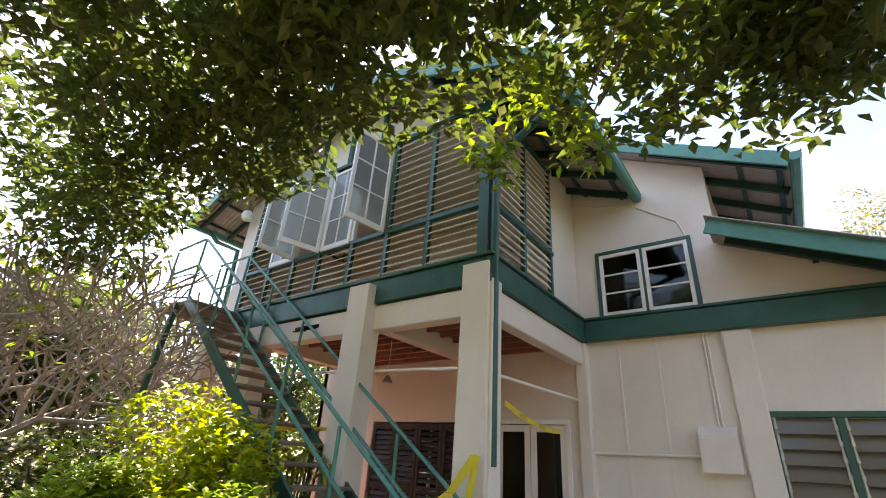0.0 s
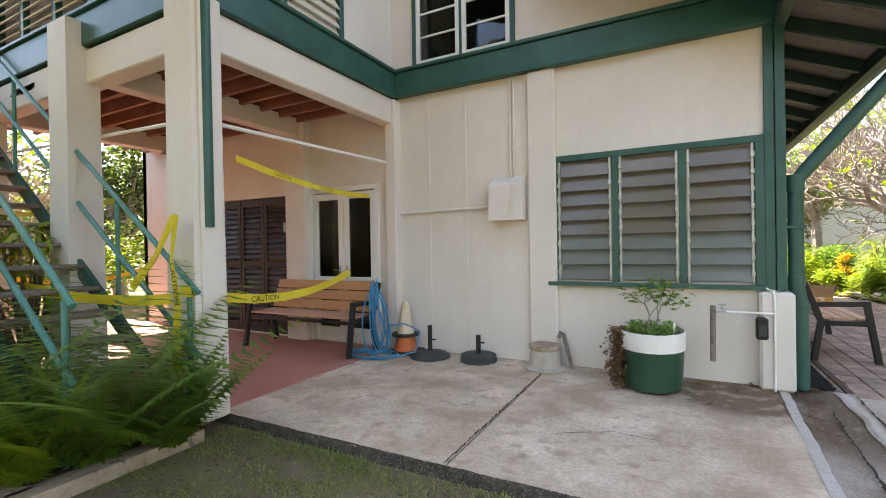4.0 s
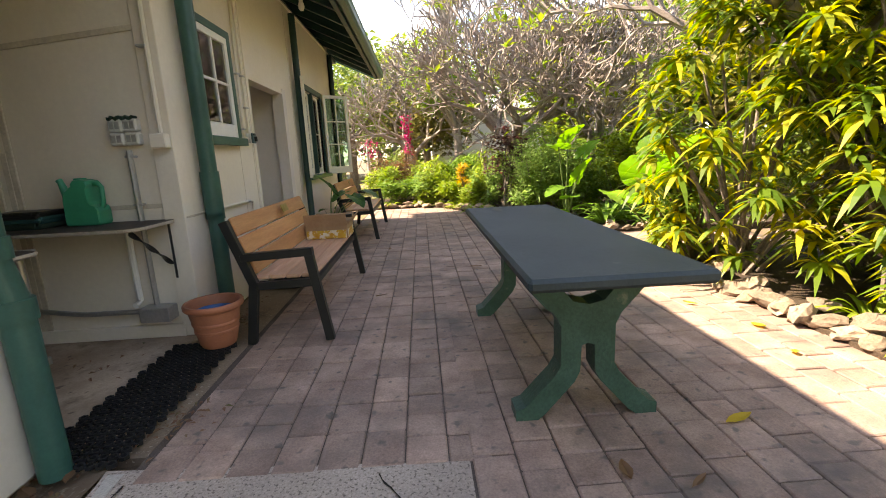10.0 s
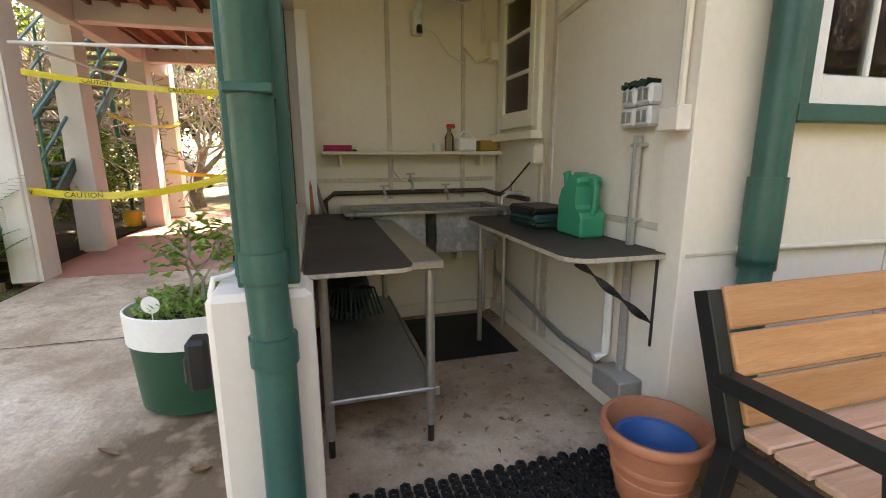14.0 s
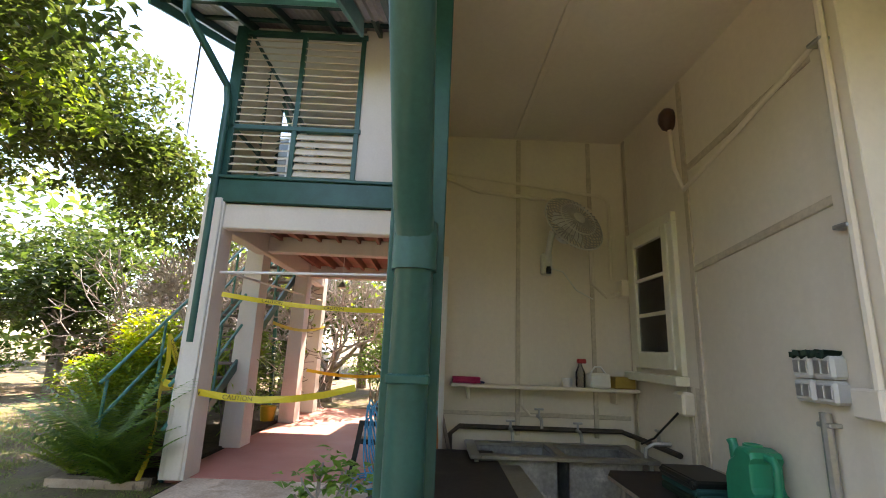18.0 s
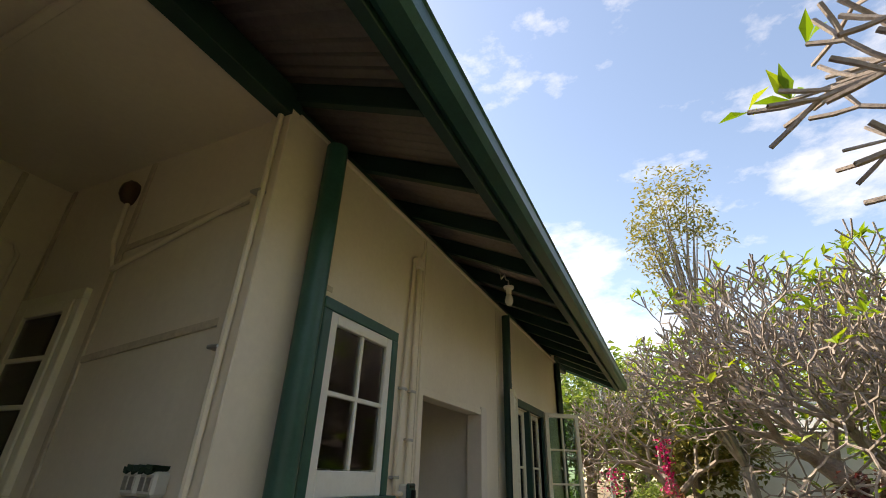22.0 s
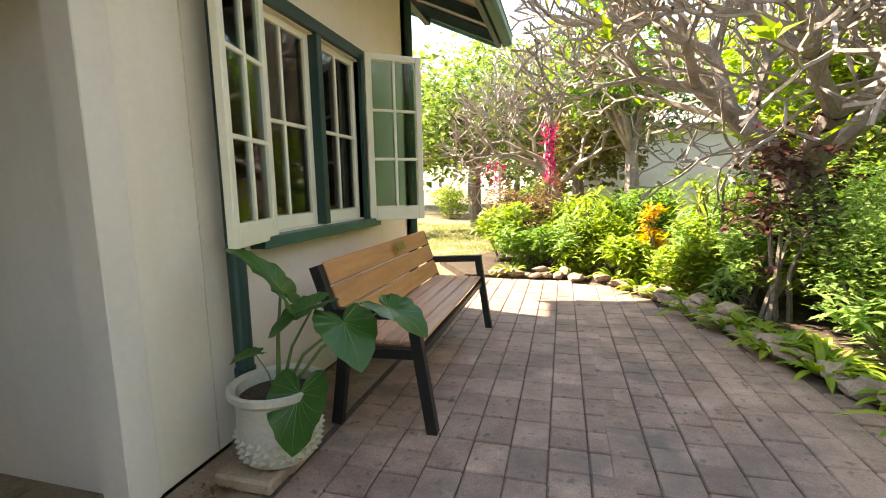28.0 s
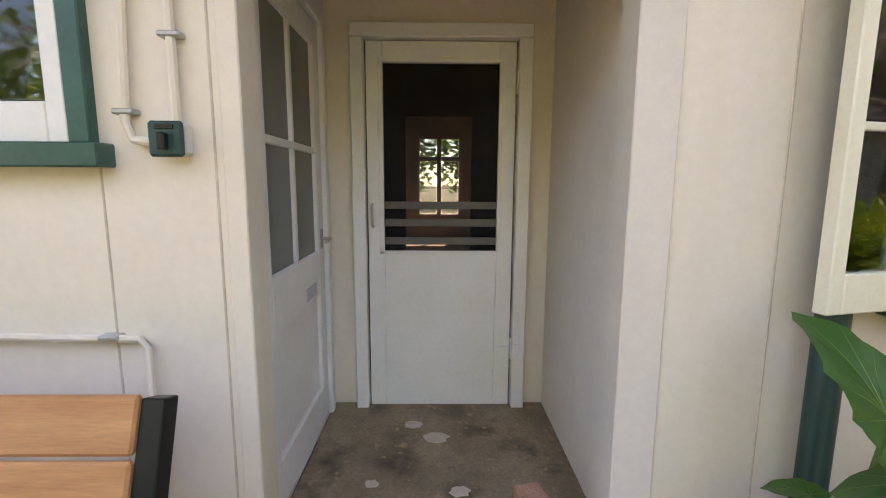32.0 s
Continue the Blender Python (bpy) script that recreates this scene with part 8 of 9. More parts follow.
for k in range(26):
    x = rng.uniform(-3.5, 0.9)
    bl.append((x, 1.25 + (x + 3.5) * 0.52 - rng.uniform(0, 1.2), rng.uniform(4.1, 4.9), 0.55, 0.55, 0.35))
for k in range(12):
    bl.append((-1.3 + rng.uniform(-0.7, 0.75), 2.2 + rng.uniform(-0.5, 0.4), 3.75 + rng.uniform(-0.35, 0.4), 0.22, 0.22, 0.16))
g = G()
for k in range(16):
    bl.append((rng.uniform(-0.2, 0.75), rng.uniform(2.3, 3.2), rng.uniform(3.75, 4.6), 0.42, 0.42, 0.3))
g.v, g.f = blades(36000, clumps(rng, bl), 0, 0.135, 0.035, rng, 0.9, 0.4)
part("crown", g, L_SHADE, tree)
g = G()
g.v, g.f = blades(330, clumps(rng, bl[-28:-16]), 0, 0.11, 0.026, rng, 0.9, 0.4)
part("young_leaves", g, L_LIME, tree, "bright young leaves")
g = G()
g.tube([(2.4, -1.6, -0.15), (2.3, -1.4, 1.4), (1.7, -0.8, 3.0)], [0.2, 0.16, 0.12], 10)
part("trunk", g, M_BARK, tree)
for q in bl[::5]:
    q = Vector(q[:3])
    s = Vector((1.7, -0.8, 3.0))
    g = G()
    q.z += 0.15
    m = s.lerp(q, 0.5) + Vector((rng.uniform(-0.4, 0.4), rng.uniform(-0.4, 0.4), rng.uniform(0.5, 1.1)))
    g.tube([s, s.lerp(m, 0.5) + Vector((rng.uniform(-0.2, 0.2), 0, 0.35)), m, q], [0.034, 0.024, 0.015, 0.006], 6, cap=False)
    part("limb", g, M_BARK, tree)

# beside the stair
bush("lime_shrub", -4.3, 1.9, -0.1, 1.0, 2.1, 5600, 0.095, 0.024, L_GOLD, "golden lime leafy shrub beside the stair", 31, 0.5, 0.7, 6, blobs=16)
bush("lime_shrub", -3.75, 2.05, -0.1, 0.65, 1.55, 3200, 0.1, 0.022, L_LIME, "lime green feathery shrub beside the stair", 231, 0.3, 0.8, 6, blobs=11)
bush("lime_shrub", -4.95, 1.35, -0.1, 0.7, 1.6, 3000, 0.1, 0.022, L_LIME, "lime green feathery shrub beside the stair", 232, 0.3, 0.8, 6, blobs=11)
bush("dark_shrub", -5.7, 1.7, -0.1, 1.0, 1.6, 3800, 0.09, 0.03, L_MID, "dense green shrub under the tree", 32, blobs=14)
bush("dark_shrub", -3.5, 2.0, -0.1, 0.55, 0.9, 1500, 0.08, 0.028, L_MID, "dense green shrub under the lime shrub", 33, blobs=8)
bush("dark_shrub", -7.4, 1.9, -0.1, 1.3, 1.7, 3600, 0.1, 0.035, L_DARK, "dense green shrub by the stair foot", 34, blobs=14)
bush("under_shrub", -5.4, 2.7, -0.1, 0.8, 1.7, 2200, 0.1, 0.03, L_MID, "green shrub growing below the stair", 35, blobs=10)
fern(-2.55, 2.62, 0.0, 36, 1.7, "green fern at the post's foot", 36, L_MID)
fern(-2.34, 2.98, 0.0, 26, 0.95, "green fern at the post's foot", 136, L_MID)
fern(-3.15, 2.3, 0.0, 36, 1.6, "green fern at the bed's edge", 137, L_MID)
fern(-3.5, 2.15, 0.0, 28, 1.0, "green fern at the bed's edge", 138, L_MID)
fern(-2.6, 2.35, 0.0, 20, 1.0, "green fern at the post's foot", 37, L_LIME)
for k, (x, y) in enumerate(((-2.75, 2.85), (-2.65, 2.6), (-2.85, 2.42))):
    strap_plant("bed_plant", x, y, 0.0, 16, 0.32, 0.025, L_MID, "low strappy bed plant", 38 + k, group="bed plants")
croton(-4.6, 4.6 - 1.55, 0.0, 0.4, 1.4, 20, 0.3, L_LIME, "yellow green plant between the posts", 45, 0.02)
bush("dark_shrub", -9.6, 4.6, -0.1, 1.2, 2.4, 2600, 0.11, 0.035, L_MID, "green shrub beyond the undercroft", 46, blobs=12)
bush("dark_shrub", -11.0, 6.3, -0.1, 1.6, 3.0, 2600, 0.13, 0.04, L_LIME, "sunlit shrub beyond the undercroft", 47, blobs=12)
bush("rust_shrub", -8.6, -1.2, -0.1, 1.1, 2.3, 2200, 0.11, 0.03, L_RUST, "rust coloured shrub at the lawn's edge", 48, blobs=10)
bush("dark_shrub", -10.2, -2.6, -0.1, 1.4, 2.2, 2400, 0.12, 0.035, L_DARK, "dark shrub at the lawn's edge", 49, blobs=10)
pot2 = thing("yellow_bucket", (-6.4, 3.0, 0), "yellow plastic bucket by the posts", "bucket")
g = G()
g.lathe(-6.35, 3.02, [(0, 0.01), (0.12, 0.01), (0.15, 0.28), (0.155, 0.28), (0.14, 0.25), (0.11, 0.03), (0, 0.03)], 20)
part("body", g, mat("yellow_plastic", (0.6, 0.45, 0.04), (0.66, 0.5, 0.06), 5, 0.4), pot2)
for k, (x, y, s) in enumerate(((-8.6, 0.9, 61), (-10.4, 3.2, 62), (-11.5, -0.8, 63))):
    bare_tree("frangipani_tree", x, y, -0.1, 1.0, 7, 0.72, s, "grey forked frangipani tree behind the stair", L_LIME, 0.06, (0.25 - 0.2 * k, 0.05), 0.17, 0.85, 0.05, 0.84)

# crotons and the leaning frangipani on the east bed
for k, (x, y, r, h, n) in enumerate(((5.75, 8.15, 0.9, 2.45, 120), (6.15, 7.0, 1.0, 2.9, 150), (5.9, 6.35, 0.6, 1.15, 44), (6.9, 8.0, 1.0, 2.9, 90), (7.1, 5.8, 1.1, 2.9, 110), (6.4, 5.5, 0.7, 1.2, 44), (5.55, 8.55, 0.35, 0.8, 16))):
    croton(x, y, 0.0, r, h, int(n * 1.15), 0.27, L_CROTON, "yellow and green croton shrub", 70 + k, 0.023, per=22)
bush("dark_shrub", 6.9, 5.1, 0.0, 0.9, 0.9, 1800, 0.09, 0.035, L_DARK, "dark leafy shrub behind the stones", 80, blobs=9)
bush("dark_shrub", 9.4, 7.0, 0.0, 1.6, 3.6, 3000, 0.14, 0.05, L_DARK, "dark tall shrub behind the crotons", 81, blobs=16)
for k, (x, y) in enumerate(((5.75, 6.1), (5.85, 5.5), (6.1, 5.0), (5.7, 6.9), (5.95, 5.75), (6.05, 5.3), (6.3, 5.1), (5.8, 5.15), (6.4, 5.4), (5.7, 5.8), (6.15, 5.6), (5.62, 6.5), (6.5, 4.8))):
    strap_plant("bed_plant", x, y, 0.03, 26, 0.34, 0.022, L_LIME, "low strappy bed plant", 82 + k, group="bed plants")
bare_tree("frangipani_tree", 6.9, 7.5, -0.1, 2.1, 7, 0.72, 8, "thick frangipani tree leaning over the patio", L_LIME, 0.12, (-0.42, 0.2), 0.19, 0.66, 0.05, 0.83, 0.2, M_TWIG, bend=0.26)

# north bed
bare_tree("frangipani_tree", 5.5, 13.6, -0.1, 1.7, 8, 0.72, 3, "grey forked frangipani tree with few leaves", L_LIME, 0.05, (-0.42, 0.05), 0.21, 0.72, 0.06, 0.80, 0.19, bend=0.24)
bare_tree("frangipani_tree", 6.5, 13.9, -0.1, 1.6, 8, 0.68, 5, "grey forked frangipani tree with few leaves", L_LIME, 0.05, (0.12, 0), 0.18, 0.72, 0.05, 0.80, 0.19, bend=0.24)
bare_tree("frangipani_tree", 2.6, 19.5, -0.1, 1.5, 7, 0.7, 6, "grey forked frangipani tree on the lawn", L_LIME, 0.05, (0.1, 0), 0.16, 0.85, 0.05, 0.84)
bush("fine_shrub", 4.95, 12.4, 0.0, 0.85, 1.7, 7500, 0.055, 0.014, L_FINE, "grey green fine leaved shrub", 90, 0.4, 0.8, blobs=14)
bush("fine_shrub", 5.55, 12.0, 0.0, 0.7, 1.45, 4800, 0.06, 0.015, L_FINE, "grey green fine leaved shrub", 91, 0.4, 0.8, blobs=12)
bush("bed_shrub", 4.25, 14.0, 0.0, 0.55, 0.95, 1700, 0.1, 0.022, L_LIME, "bright green leafy shrub", 92, 0.3, 0.9, blobs=8)
bush("bed_shrub", 3.3, 15.2, 0.0, 0.7, 0.95, 2000, 0.1, 0.022, L_LIME, "bright green leafy shrub", 93, 0.3, 0.9, blobs=9)
bush("bed_shrub", 2.3, 15.3, 0.0, 0.6, 0.8, 1600, 0.09, 0.024, L_MID, "green leafy shrub behind the stones", 94, blobs=8)
bush("orange_shrub", 3.9, 14.9, 0.0, 0.35, 1.05, 500, 0.11, 0.02, L_ORANGE, "orange and yellow leaved shrub", 95, 0.2, 0.9, blobs=5)
bush("rust_shrub", 2.2, 16.4, 0.0, 0.8, 1.5, 1800, 0.09, 0.022, L_RUST, "rust coloured leafy shrub", 96, blobs=9)
bush("purple_shrub", 4.6, 13.2, 0.0, 0.45, 2.2, 520, 0.11, 0.03, leaf_mat("purple_leaves", [(0.06, 0.025, 0.03), (0.10, 0.04, 0.045), (0.07, 0.06, 0.03), (0.16, 0.05, 0.05)]), "purple leaved tall shrub", 97, 0.4, 0.6, 7, blobs=16)
croton(3.2, 16.2, 0.0, 0.6, 0.9, 26, 0.45, L_LIME, "arching lime green plant", 98, 0.02)
croton(4.6, 14.6, 0.0, 0.6, 1.1, 26, 0.38, L_LIME, "arching lime green plant", 99, 0.02)
for k, (x, y) in enumerate(((4.55, 11.35), (4.75, 11.1), (4.25, 12.35), (4.4, 12.0), (4.0, 13.3), (4.15, 12.8), (3.85, 13.8), (4.95, 10.95), (2.9, 14.95), (2.2, 14.9), (4.62, 11.65), (4.5, 12.2), (4.3, 12.75), (4.2, 13.15), (4.05, 13.6), (3.7, 14.2), (3.5, 14.75), (4.72, 11.3), (4.4, 12.5), (4.12, 13.0), (5.2, 10.85))):
    strap_plant("bed_plant", x, y, 0.03, 26, 0.3, 0.03, L_LIME, "low bright strappy bed plant", 100 + k, group="bed plants")
for k, (x, y, L) in enumerate(((5.75, 11.1, 0.85), (6.2, 11.3, 0.9), (6.7, 10.95, 0.9), (5.95, 11.7, 0.85), (7.3, 11.2, 0.9))):
    strap_plant("lily_clump", x, y, 0.0, 38, L, 0.038, L_LILY, "dark green strap leaved lily clump", 115 + k, group="lily clumps")
ear_plant(5.15, 11.2, 0.0, [(-0.15, -0.1, 1.2, -0.5, -0.6, 0.25, 0.34), (0.05, 0.08, 1.32, 0.25, -0.4, 0.5, 0.34), (0.28, 0, 1.1, 0.5, 0.2, 0.6, 0.34), (-0.12, -0.12, 0.6, -0.75, -0.4, -0.1, 0.32), (0.15, -0.1, 0.75, 0.25, -0.3, 0.9, 0.34), (-0.1, -0.1, 0.25, -0.6, -0.4, 0.3, 0.22), (0.15, -0.15, 0.3, 0.5, -0.5, 0.4, 0.22), (0.0, -0.15, 0.45, 0.1, -0.8, 0.3, 0.26)], L_EARLIT, "elephant ear plant in the bed, sunshine in its leaf colour")
ear_plant(5.55, 9.15, 0.0, [(-0.25, -0.1, 0.85, -0.3, -0.6, 0.6, 0.5), (0.1, 0.0, 1.0, 0.3, -0.5, 0.6, 0.55), (-0.4, 0.1, 0.6, -0.7, -0.5, 0.5, 0.4), (0.1, 0.3, 1.05, 0.2, 0.5, 0.6, 0.45), (0.35, -0.25, 0.7, 0.6, -0.6, 0.2, 0.45), (0, -0.2, 0.5, 0.1, -0.8, 0.4, 0.4)], L_EARLIT, "elephant ear plant by the path, sunshine in its leaf colour")
for k, (x, y) in enumerate(((5.45, 8.85), (6.3, 8.9), (5.95, 9.3))):
    strap_plant("bromeliad", x, y, 0.03, 18, 0.42, 0.025, L_RUST if k == 0 else L_LIME, "strappy bromeliad by the path", 130 + k, group="bromeliads")

rng = random.Random(150)
fill = [(5.6, 12.9, 0.8, 1.2), (6.5, 12.3, 0.9, 1.4), (6.3, 13.6, 0.9, 1.5), (5.2, 14.2, 0.8, 1.3), (7.4, 12.6, 1.0, 1.6), (4.9, 15.6, 0.9, 1.2), (6.4, 15.3, 1.0, 1.5), (3.0, 16.8, 0.8, 1.1), (1.9, 15.9, 0.6, 0.9), (4.0, 16.6, 0.8, 1.2), (8.4, 12.0, 1.0, 1.7), (7.6, 16.2, 1.1, 1.7), (4.55, 13.6, 0.45, 0.7), (4.85, 12.2, 0.4, 0.6), (3.75, 14.6, 0.4, 0.6), (8.8, 9.6, 0.9, 1.5), (9.6, 10.8, 1.0, 1.8), (5.2, 12.9, 0.6, 1.0), (6.0, 12.5, 0.7, 1.0), (6.9, 11.7, 0.6, 0.9), (7.6, 11.9, 0.7, 1.1), (4.35, 14.3, 0.5, 0.8), (3.0, 15.4, 0.5, 0.8)]
for k, (x, y, r, h) in enumerate(fill):
    bush("bed_shrub", x, y, 0.0, r, h, int(2500 * r), rng.uniform(0.12, 0.2), rng.uniform(0.018, 0.026), rng.choice((L_LIME, L_LIME, L_FINE, L_MID)), "leafy green shrub in the bed", 151 + k, blobs=8, group="bed shrubs")
# potted elephant ear by the second bench
po = thing("ribbed_pot", (1.62, 10.55, 0), "pale pot with a studded band and a chipped rim", "pot")
M_POT = mat("pale_pot_glaze", (0.46, 0.44, 0.37), (0.56, 0.54, 0.46), 5, 0.6, fine=70, grain=0.15, bump=0.1, spots=(0.36, 0.32, 0.25), spot=(0.62, 0.85))
px, py = 1.69, 10.5
g = G()
g.lathe(px, py, [(0, 0.05), (0.125, 0.05), (0.15, 0.07), (0.17, 0.16), (0.172, 0.2), (0.168, 0.33), (0.18, 0.34), (0.2, 0.355), (0.2, 0.38), (0.185, 0.385), (0.165, 0.37), (0.16, 0.32), (0, 0.315)], 36)
part("body", g, M_POT, po)
for row in range(3):
    g = G()
    for k in range(26):
        a, z, r = 2 * math.pi * (k + 0.5 * (row % 2)) / 26, 0.1 + row * 0.038, 0.158 + 0.006 * row
        t = 2 * math.pi / 26 * 0.48
        c = (px + (r + 0.022) * math.cos(a), py + (r + 0.022) * math.sin(a), z)
        vs = [(px + (r + 0.002) * math.cos(a + q * t), py + (r + 0.002) * math.sin(a + q * t), z + w * 0.018) for q, w in ((-1, 0), (0, -1), (1, 0), (0, 1))] + [c]
        g.add(vs, [(0, 1, 4), (1, 2, 4), (2, 3, 4), (3, 0, 4)])
    part("stud_band", g, M_POT, po)
g = G()
g.lathe(px, py, [(0, 0.33), (0.162, 0.325)], 24)
part("soil", g, M_SOIL, po)
g = G()
g.box(1.5, 10.3, -0.01, 1.77, 10.46, 0.05, 0.012)
g.box(1.5, 10.44, -0.01, 1.78, 10.62, 0.05, 0.012)
solid("brick_block", g, M_CONC, "worn concrete blocks under the pot", "block", "object")
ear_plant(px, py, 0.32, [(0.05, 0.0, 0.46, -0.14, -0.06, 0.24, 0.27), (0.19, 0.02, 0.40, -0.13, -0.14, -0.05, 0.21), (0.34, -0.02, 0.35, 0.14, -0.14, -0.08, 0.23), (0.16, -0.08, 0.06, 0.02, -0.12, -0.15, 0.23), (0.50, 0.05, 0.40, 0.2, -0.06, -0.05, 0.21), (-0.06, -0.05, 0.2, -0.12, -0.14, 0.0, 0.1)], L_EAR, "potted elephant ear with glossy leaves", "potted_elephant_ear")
p3 = thing("small_planter", (1.5, 12.95, 0), "pale round planter behind the bench", "pot")
g = G()
g.lathe(1.52, 12.55, [(0, 0.12), (0.13, 0.12), (0.16, 0.15), (0.16, 0.3), (0.17, 0.31), (0.17, 0.34), (0.15, 0.34), (0.14, 0.25), (0, 0.24)], 24)
part("body", g, M_POT, p3)
g = G()
g.lathe(1.52, 12.55, [(0, 0.0), (0.12, 0.0), (0.12, 0.12), (0, 0.12)], 20)
part("plinth", g, M_CONC2, p3)

# taller garden and far trees
leafy_tree("gum_tree", 4.5, 27, -0.1, 7.0, (11.6, 2.5, 2.5, 3.4), 2600, 0.24, 0.05, L_OLIVE, "tall thin olive leaved tree", 140, 0.12, 34, 0.75)
leafy_tree("pale_trunk_tree", 4.1, 18.2, -0.1, 1.9, (3.4, 1.6, 1.6, 1.0), 2600, 0.17, 0.05, L_MID, "leafy tree with a pale trunk", 141, 0.14, 12, 0.7, wood=M_TWIG)
bo2 = thing("bougainvillea", (2.6, 18.6, 0), "magenta bougainvillea climbing a thin pole", "climber")
g = G()
rng = random.Random(143)
g.v, g.f = blades(240, lambda r: (2.62 + r.gauss(0, 0.07), 17.4 + r.gauss(0, 0.07), r.uniform(1.2, 2.3)), 0, 0.08, 0.035, rng, 0.9, 0.9)
part("bract_spray", g, L_BOUG, bo2)["kind"] = "stuff"
g = G()
g.tube([(2.62, 17.4, -0.1), (2.62, 17.4, 2.6)], 0.03, 7)
part("pole", g, M_BARK, bo2)
g = G()
g.v, g.f = blades(80, lambda r: (1.5 + r.gauss(0, 0.15), 18.2 + r.gauss(0, 0.15), r.uniform(1.2, 1.7)), 0, 0.08, 0.035, rng, 0.9, 0.9)
part("spray", g, L_BOUG, bo2)["kind"] = "stuff"
lp = thing("lamp_post", (10.4, 17.2, -0.1), "pale steel lamp post on the far lawn", "post", "lamp posts")
g = G()
g.tube([(10.4, 17.2, -0.1), (10.4, 17.2, 5.2)], [0.075, 0.06], 10)
part("pole", g, mat("pale_blue_steel", (0.45, 0.5, 0.52), (0.52, 0.57, 0.6), 5, 0.5), lp)
g = G()
g.box(10.25, 17.05, -0.1, 10.55, 17.35, 0.15, 0.03)
part("footing", g, M_CONC2, lp)
copy_thing(lp, pose(0.6, 25.5, -0.1))
# far white house
fh = thing("far_house", (5.5, 27, 0), "white weatherboard house beyond the trees", "house")
g = G()
g.box(3.5, 25.0, -0.1, 9.5, 30, 3.0, 0.02)
part("wall", g, M_WHITE, fh)
g = G()
g.add([(3.0, 24.5, 3.0), (10, 24.5, 3.0), (10, 30.5, 3.0), (3.0, 30.5, 3.0), (5.0, 27.5, 4.4), (8.0, 27.5, 4.4)], [(0, 1, 5, 4), (1, 2, 5), (2, 3, 4, 5), (3, 0, 4), (3, 2, 1, 0)])
part("roof", g, M_ROOFTOP, fh)
# parked car far off
car = thing("parked_car", (-17.5, 1.0, -0.1), "white parked car beyond the garden", "car")
g = G()
g.box(-19.6, 0.2, 0.2, -15.4, 1.9, 0.8, 0.15)
g.box(-18.8, 0.3, 0.78, -16.4, 1.8, 1.4, 0.22)
part("body", g, mat("silver_car_paint", (0.5, 0.51, 0.53), (0.55, 0.56, 0.58), 3, 0.25, 0.3), car)
for x in (-18.8, -16.2):
    for y in (0.2, 1.75):
        g = G()
        g.tube([(x, y, 0.22), (x, y + 0.18, 0.22)], 0.31, 16)
        part("wheel", g, M_BLACK, car)

# rows of trees that close the garden
rng = random.Random(200)
far = [(-13, 8, 5), (-15, 3.5, 5.5), (-16, -3, 6), (-12.5, -6, 6), (-8, -9, 6.5), (-3, -11, 7), (4, -11, 7), (11, -8, 7), (15, -2, 7), (15.5, 4, 6), (14, 9, 6.5), (13.5, 13.5, 6), (16, 18, 7), (12, 22, 6), (8.5, 21, 5), (9.5, 32, 8), (1.5, 33, 7), (-4, 30, 6.5), (-9, 26, 7), (-14, 20, 7), (-15, 13, 6), (0.2, 36, 9), (17, 26, 8), (-5.5, 21, 4.5), (2.5, 23.5, 5.5), (10.5, 25.5, 8), (11.5, 17.5, 6.5), (11.0, 14.5, 5.5), (14.5, 21, 8), (7.5, 33, 9), (-1.5, 31, 8), (9.0, 18.8, 5.0), (0.5, 21.5, 5.5), (-10, -4, 4.6), (-13.5, -1, 5), (-12, 1.5, 4.6), (-9.5, -7, 5), (7.8, 19.3, 5.5), (10, 16.5, 5.2), (3.2, 21.2, 5), (12.2, 7.5, 6), (12.5, 2.5, 6)]
for k, (x, y, h) in enumerate(far):
    leafy_tree("garden_tree", x, y, -0.1, h * 0.35, (h * 0.58, h * 0.42, h * 0.42, h * 0.4), 3000, 0.22, 0.075, L_DARK if x < -5 else (L_FAR, L_LIME, L_FAR, L_OLIVE)[k % 4], "leafy green tree at the garden's edge", 210 + k, 0.16, 16, h * 0.2, group="garden trees")
low = [(-12.5, 1.2, 2.0), (-13.5, -1.5, 2.2), (-11.5, -3.8, 1.8), (-8.5, -5, 1.8), (9.0, 17.0, 1.8), (10.5, 13.2, 1.6), (11.5, 10.3, 1.8), (11, 6.2, 2.4), (10.5, 3.2, 2.0), (7, 19, 1.6), (-1.6, 27, 1.6), (1.8, 27, 1.5), (-4.5, 24, 1.8), (4.8, 21.5, 1.4), (13, 16.5, 2)]
for k, (x, y, h) in enumerate(low):
    bush("border_shrub", x, y, -0.1, h * 0.75, h, 1500, 0.14, 0.045, (L_MID, L_DARK, L_RUST, L_MID)[k % 4] if x < -5 else (L_MID, L_LIME, L_FAR)[k % 3], "leafy green border shrub", 260 + k, blobs=10, group="border shrubs")
g = G()
wood = []
for k in range(190):
    a = 2 * math.pi * k / 190 + rng.uniform(-0.03, 0.03)
    r = rng.uniform(27, 36)
    wood.append((r * math.cos(a), 8 + r * math.sin(a), rng.uniform(1.5, 8.5), 3.0, 3.0, 2.6))
g.v, g.f = blades(42000, clumps(rng, wood), 0, 0.7, 0.26, rng, 0.8, 0.6)
solid("far_woods", g, L_FAR, "distant green woods round the garden", "woods", "stuff")

# grass tufts on the lawn nearest the slab
rng = random.Random(300)
g = G()
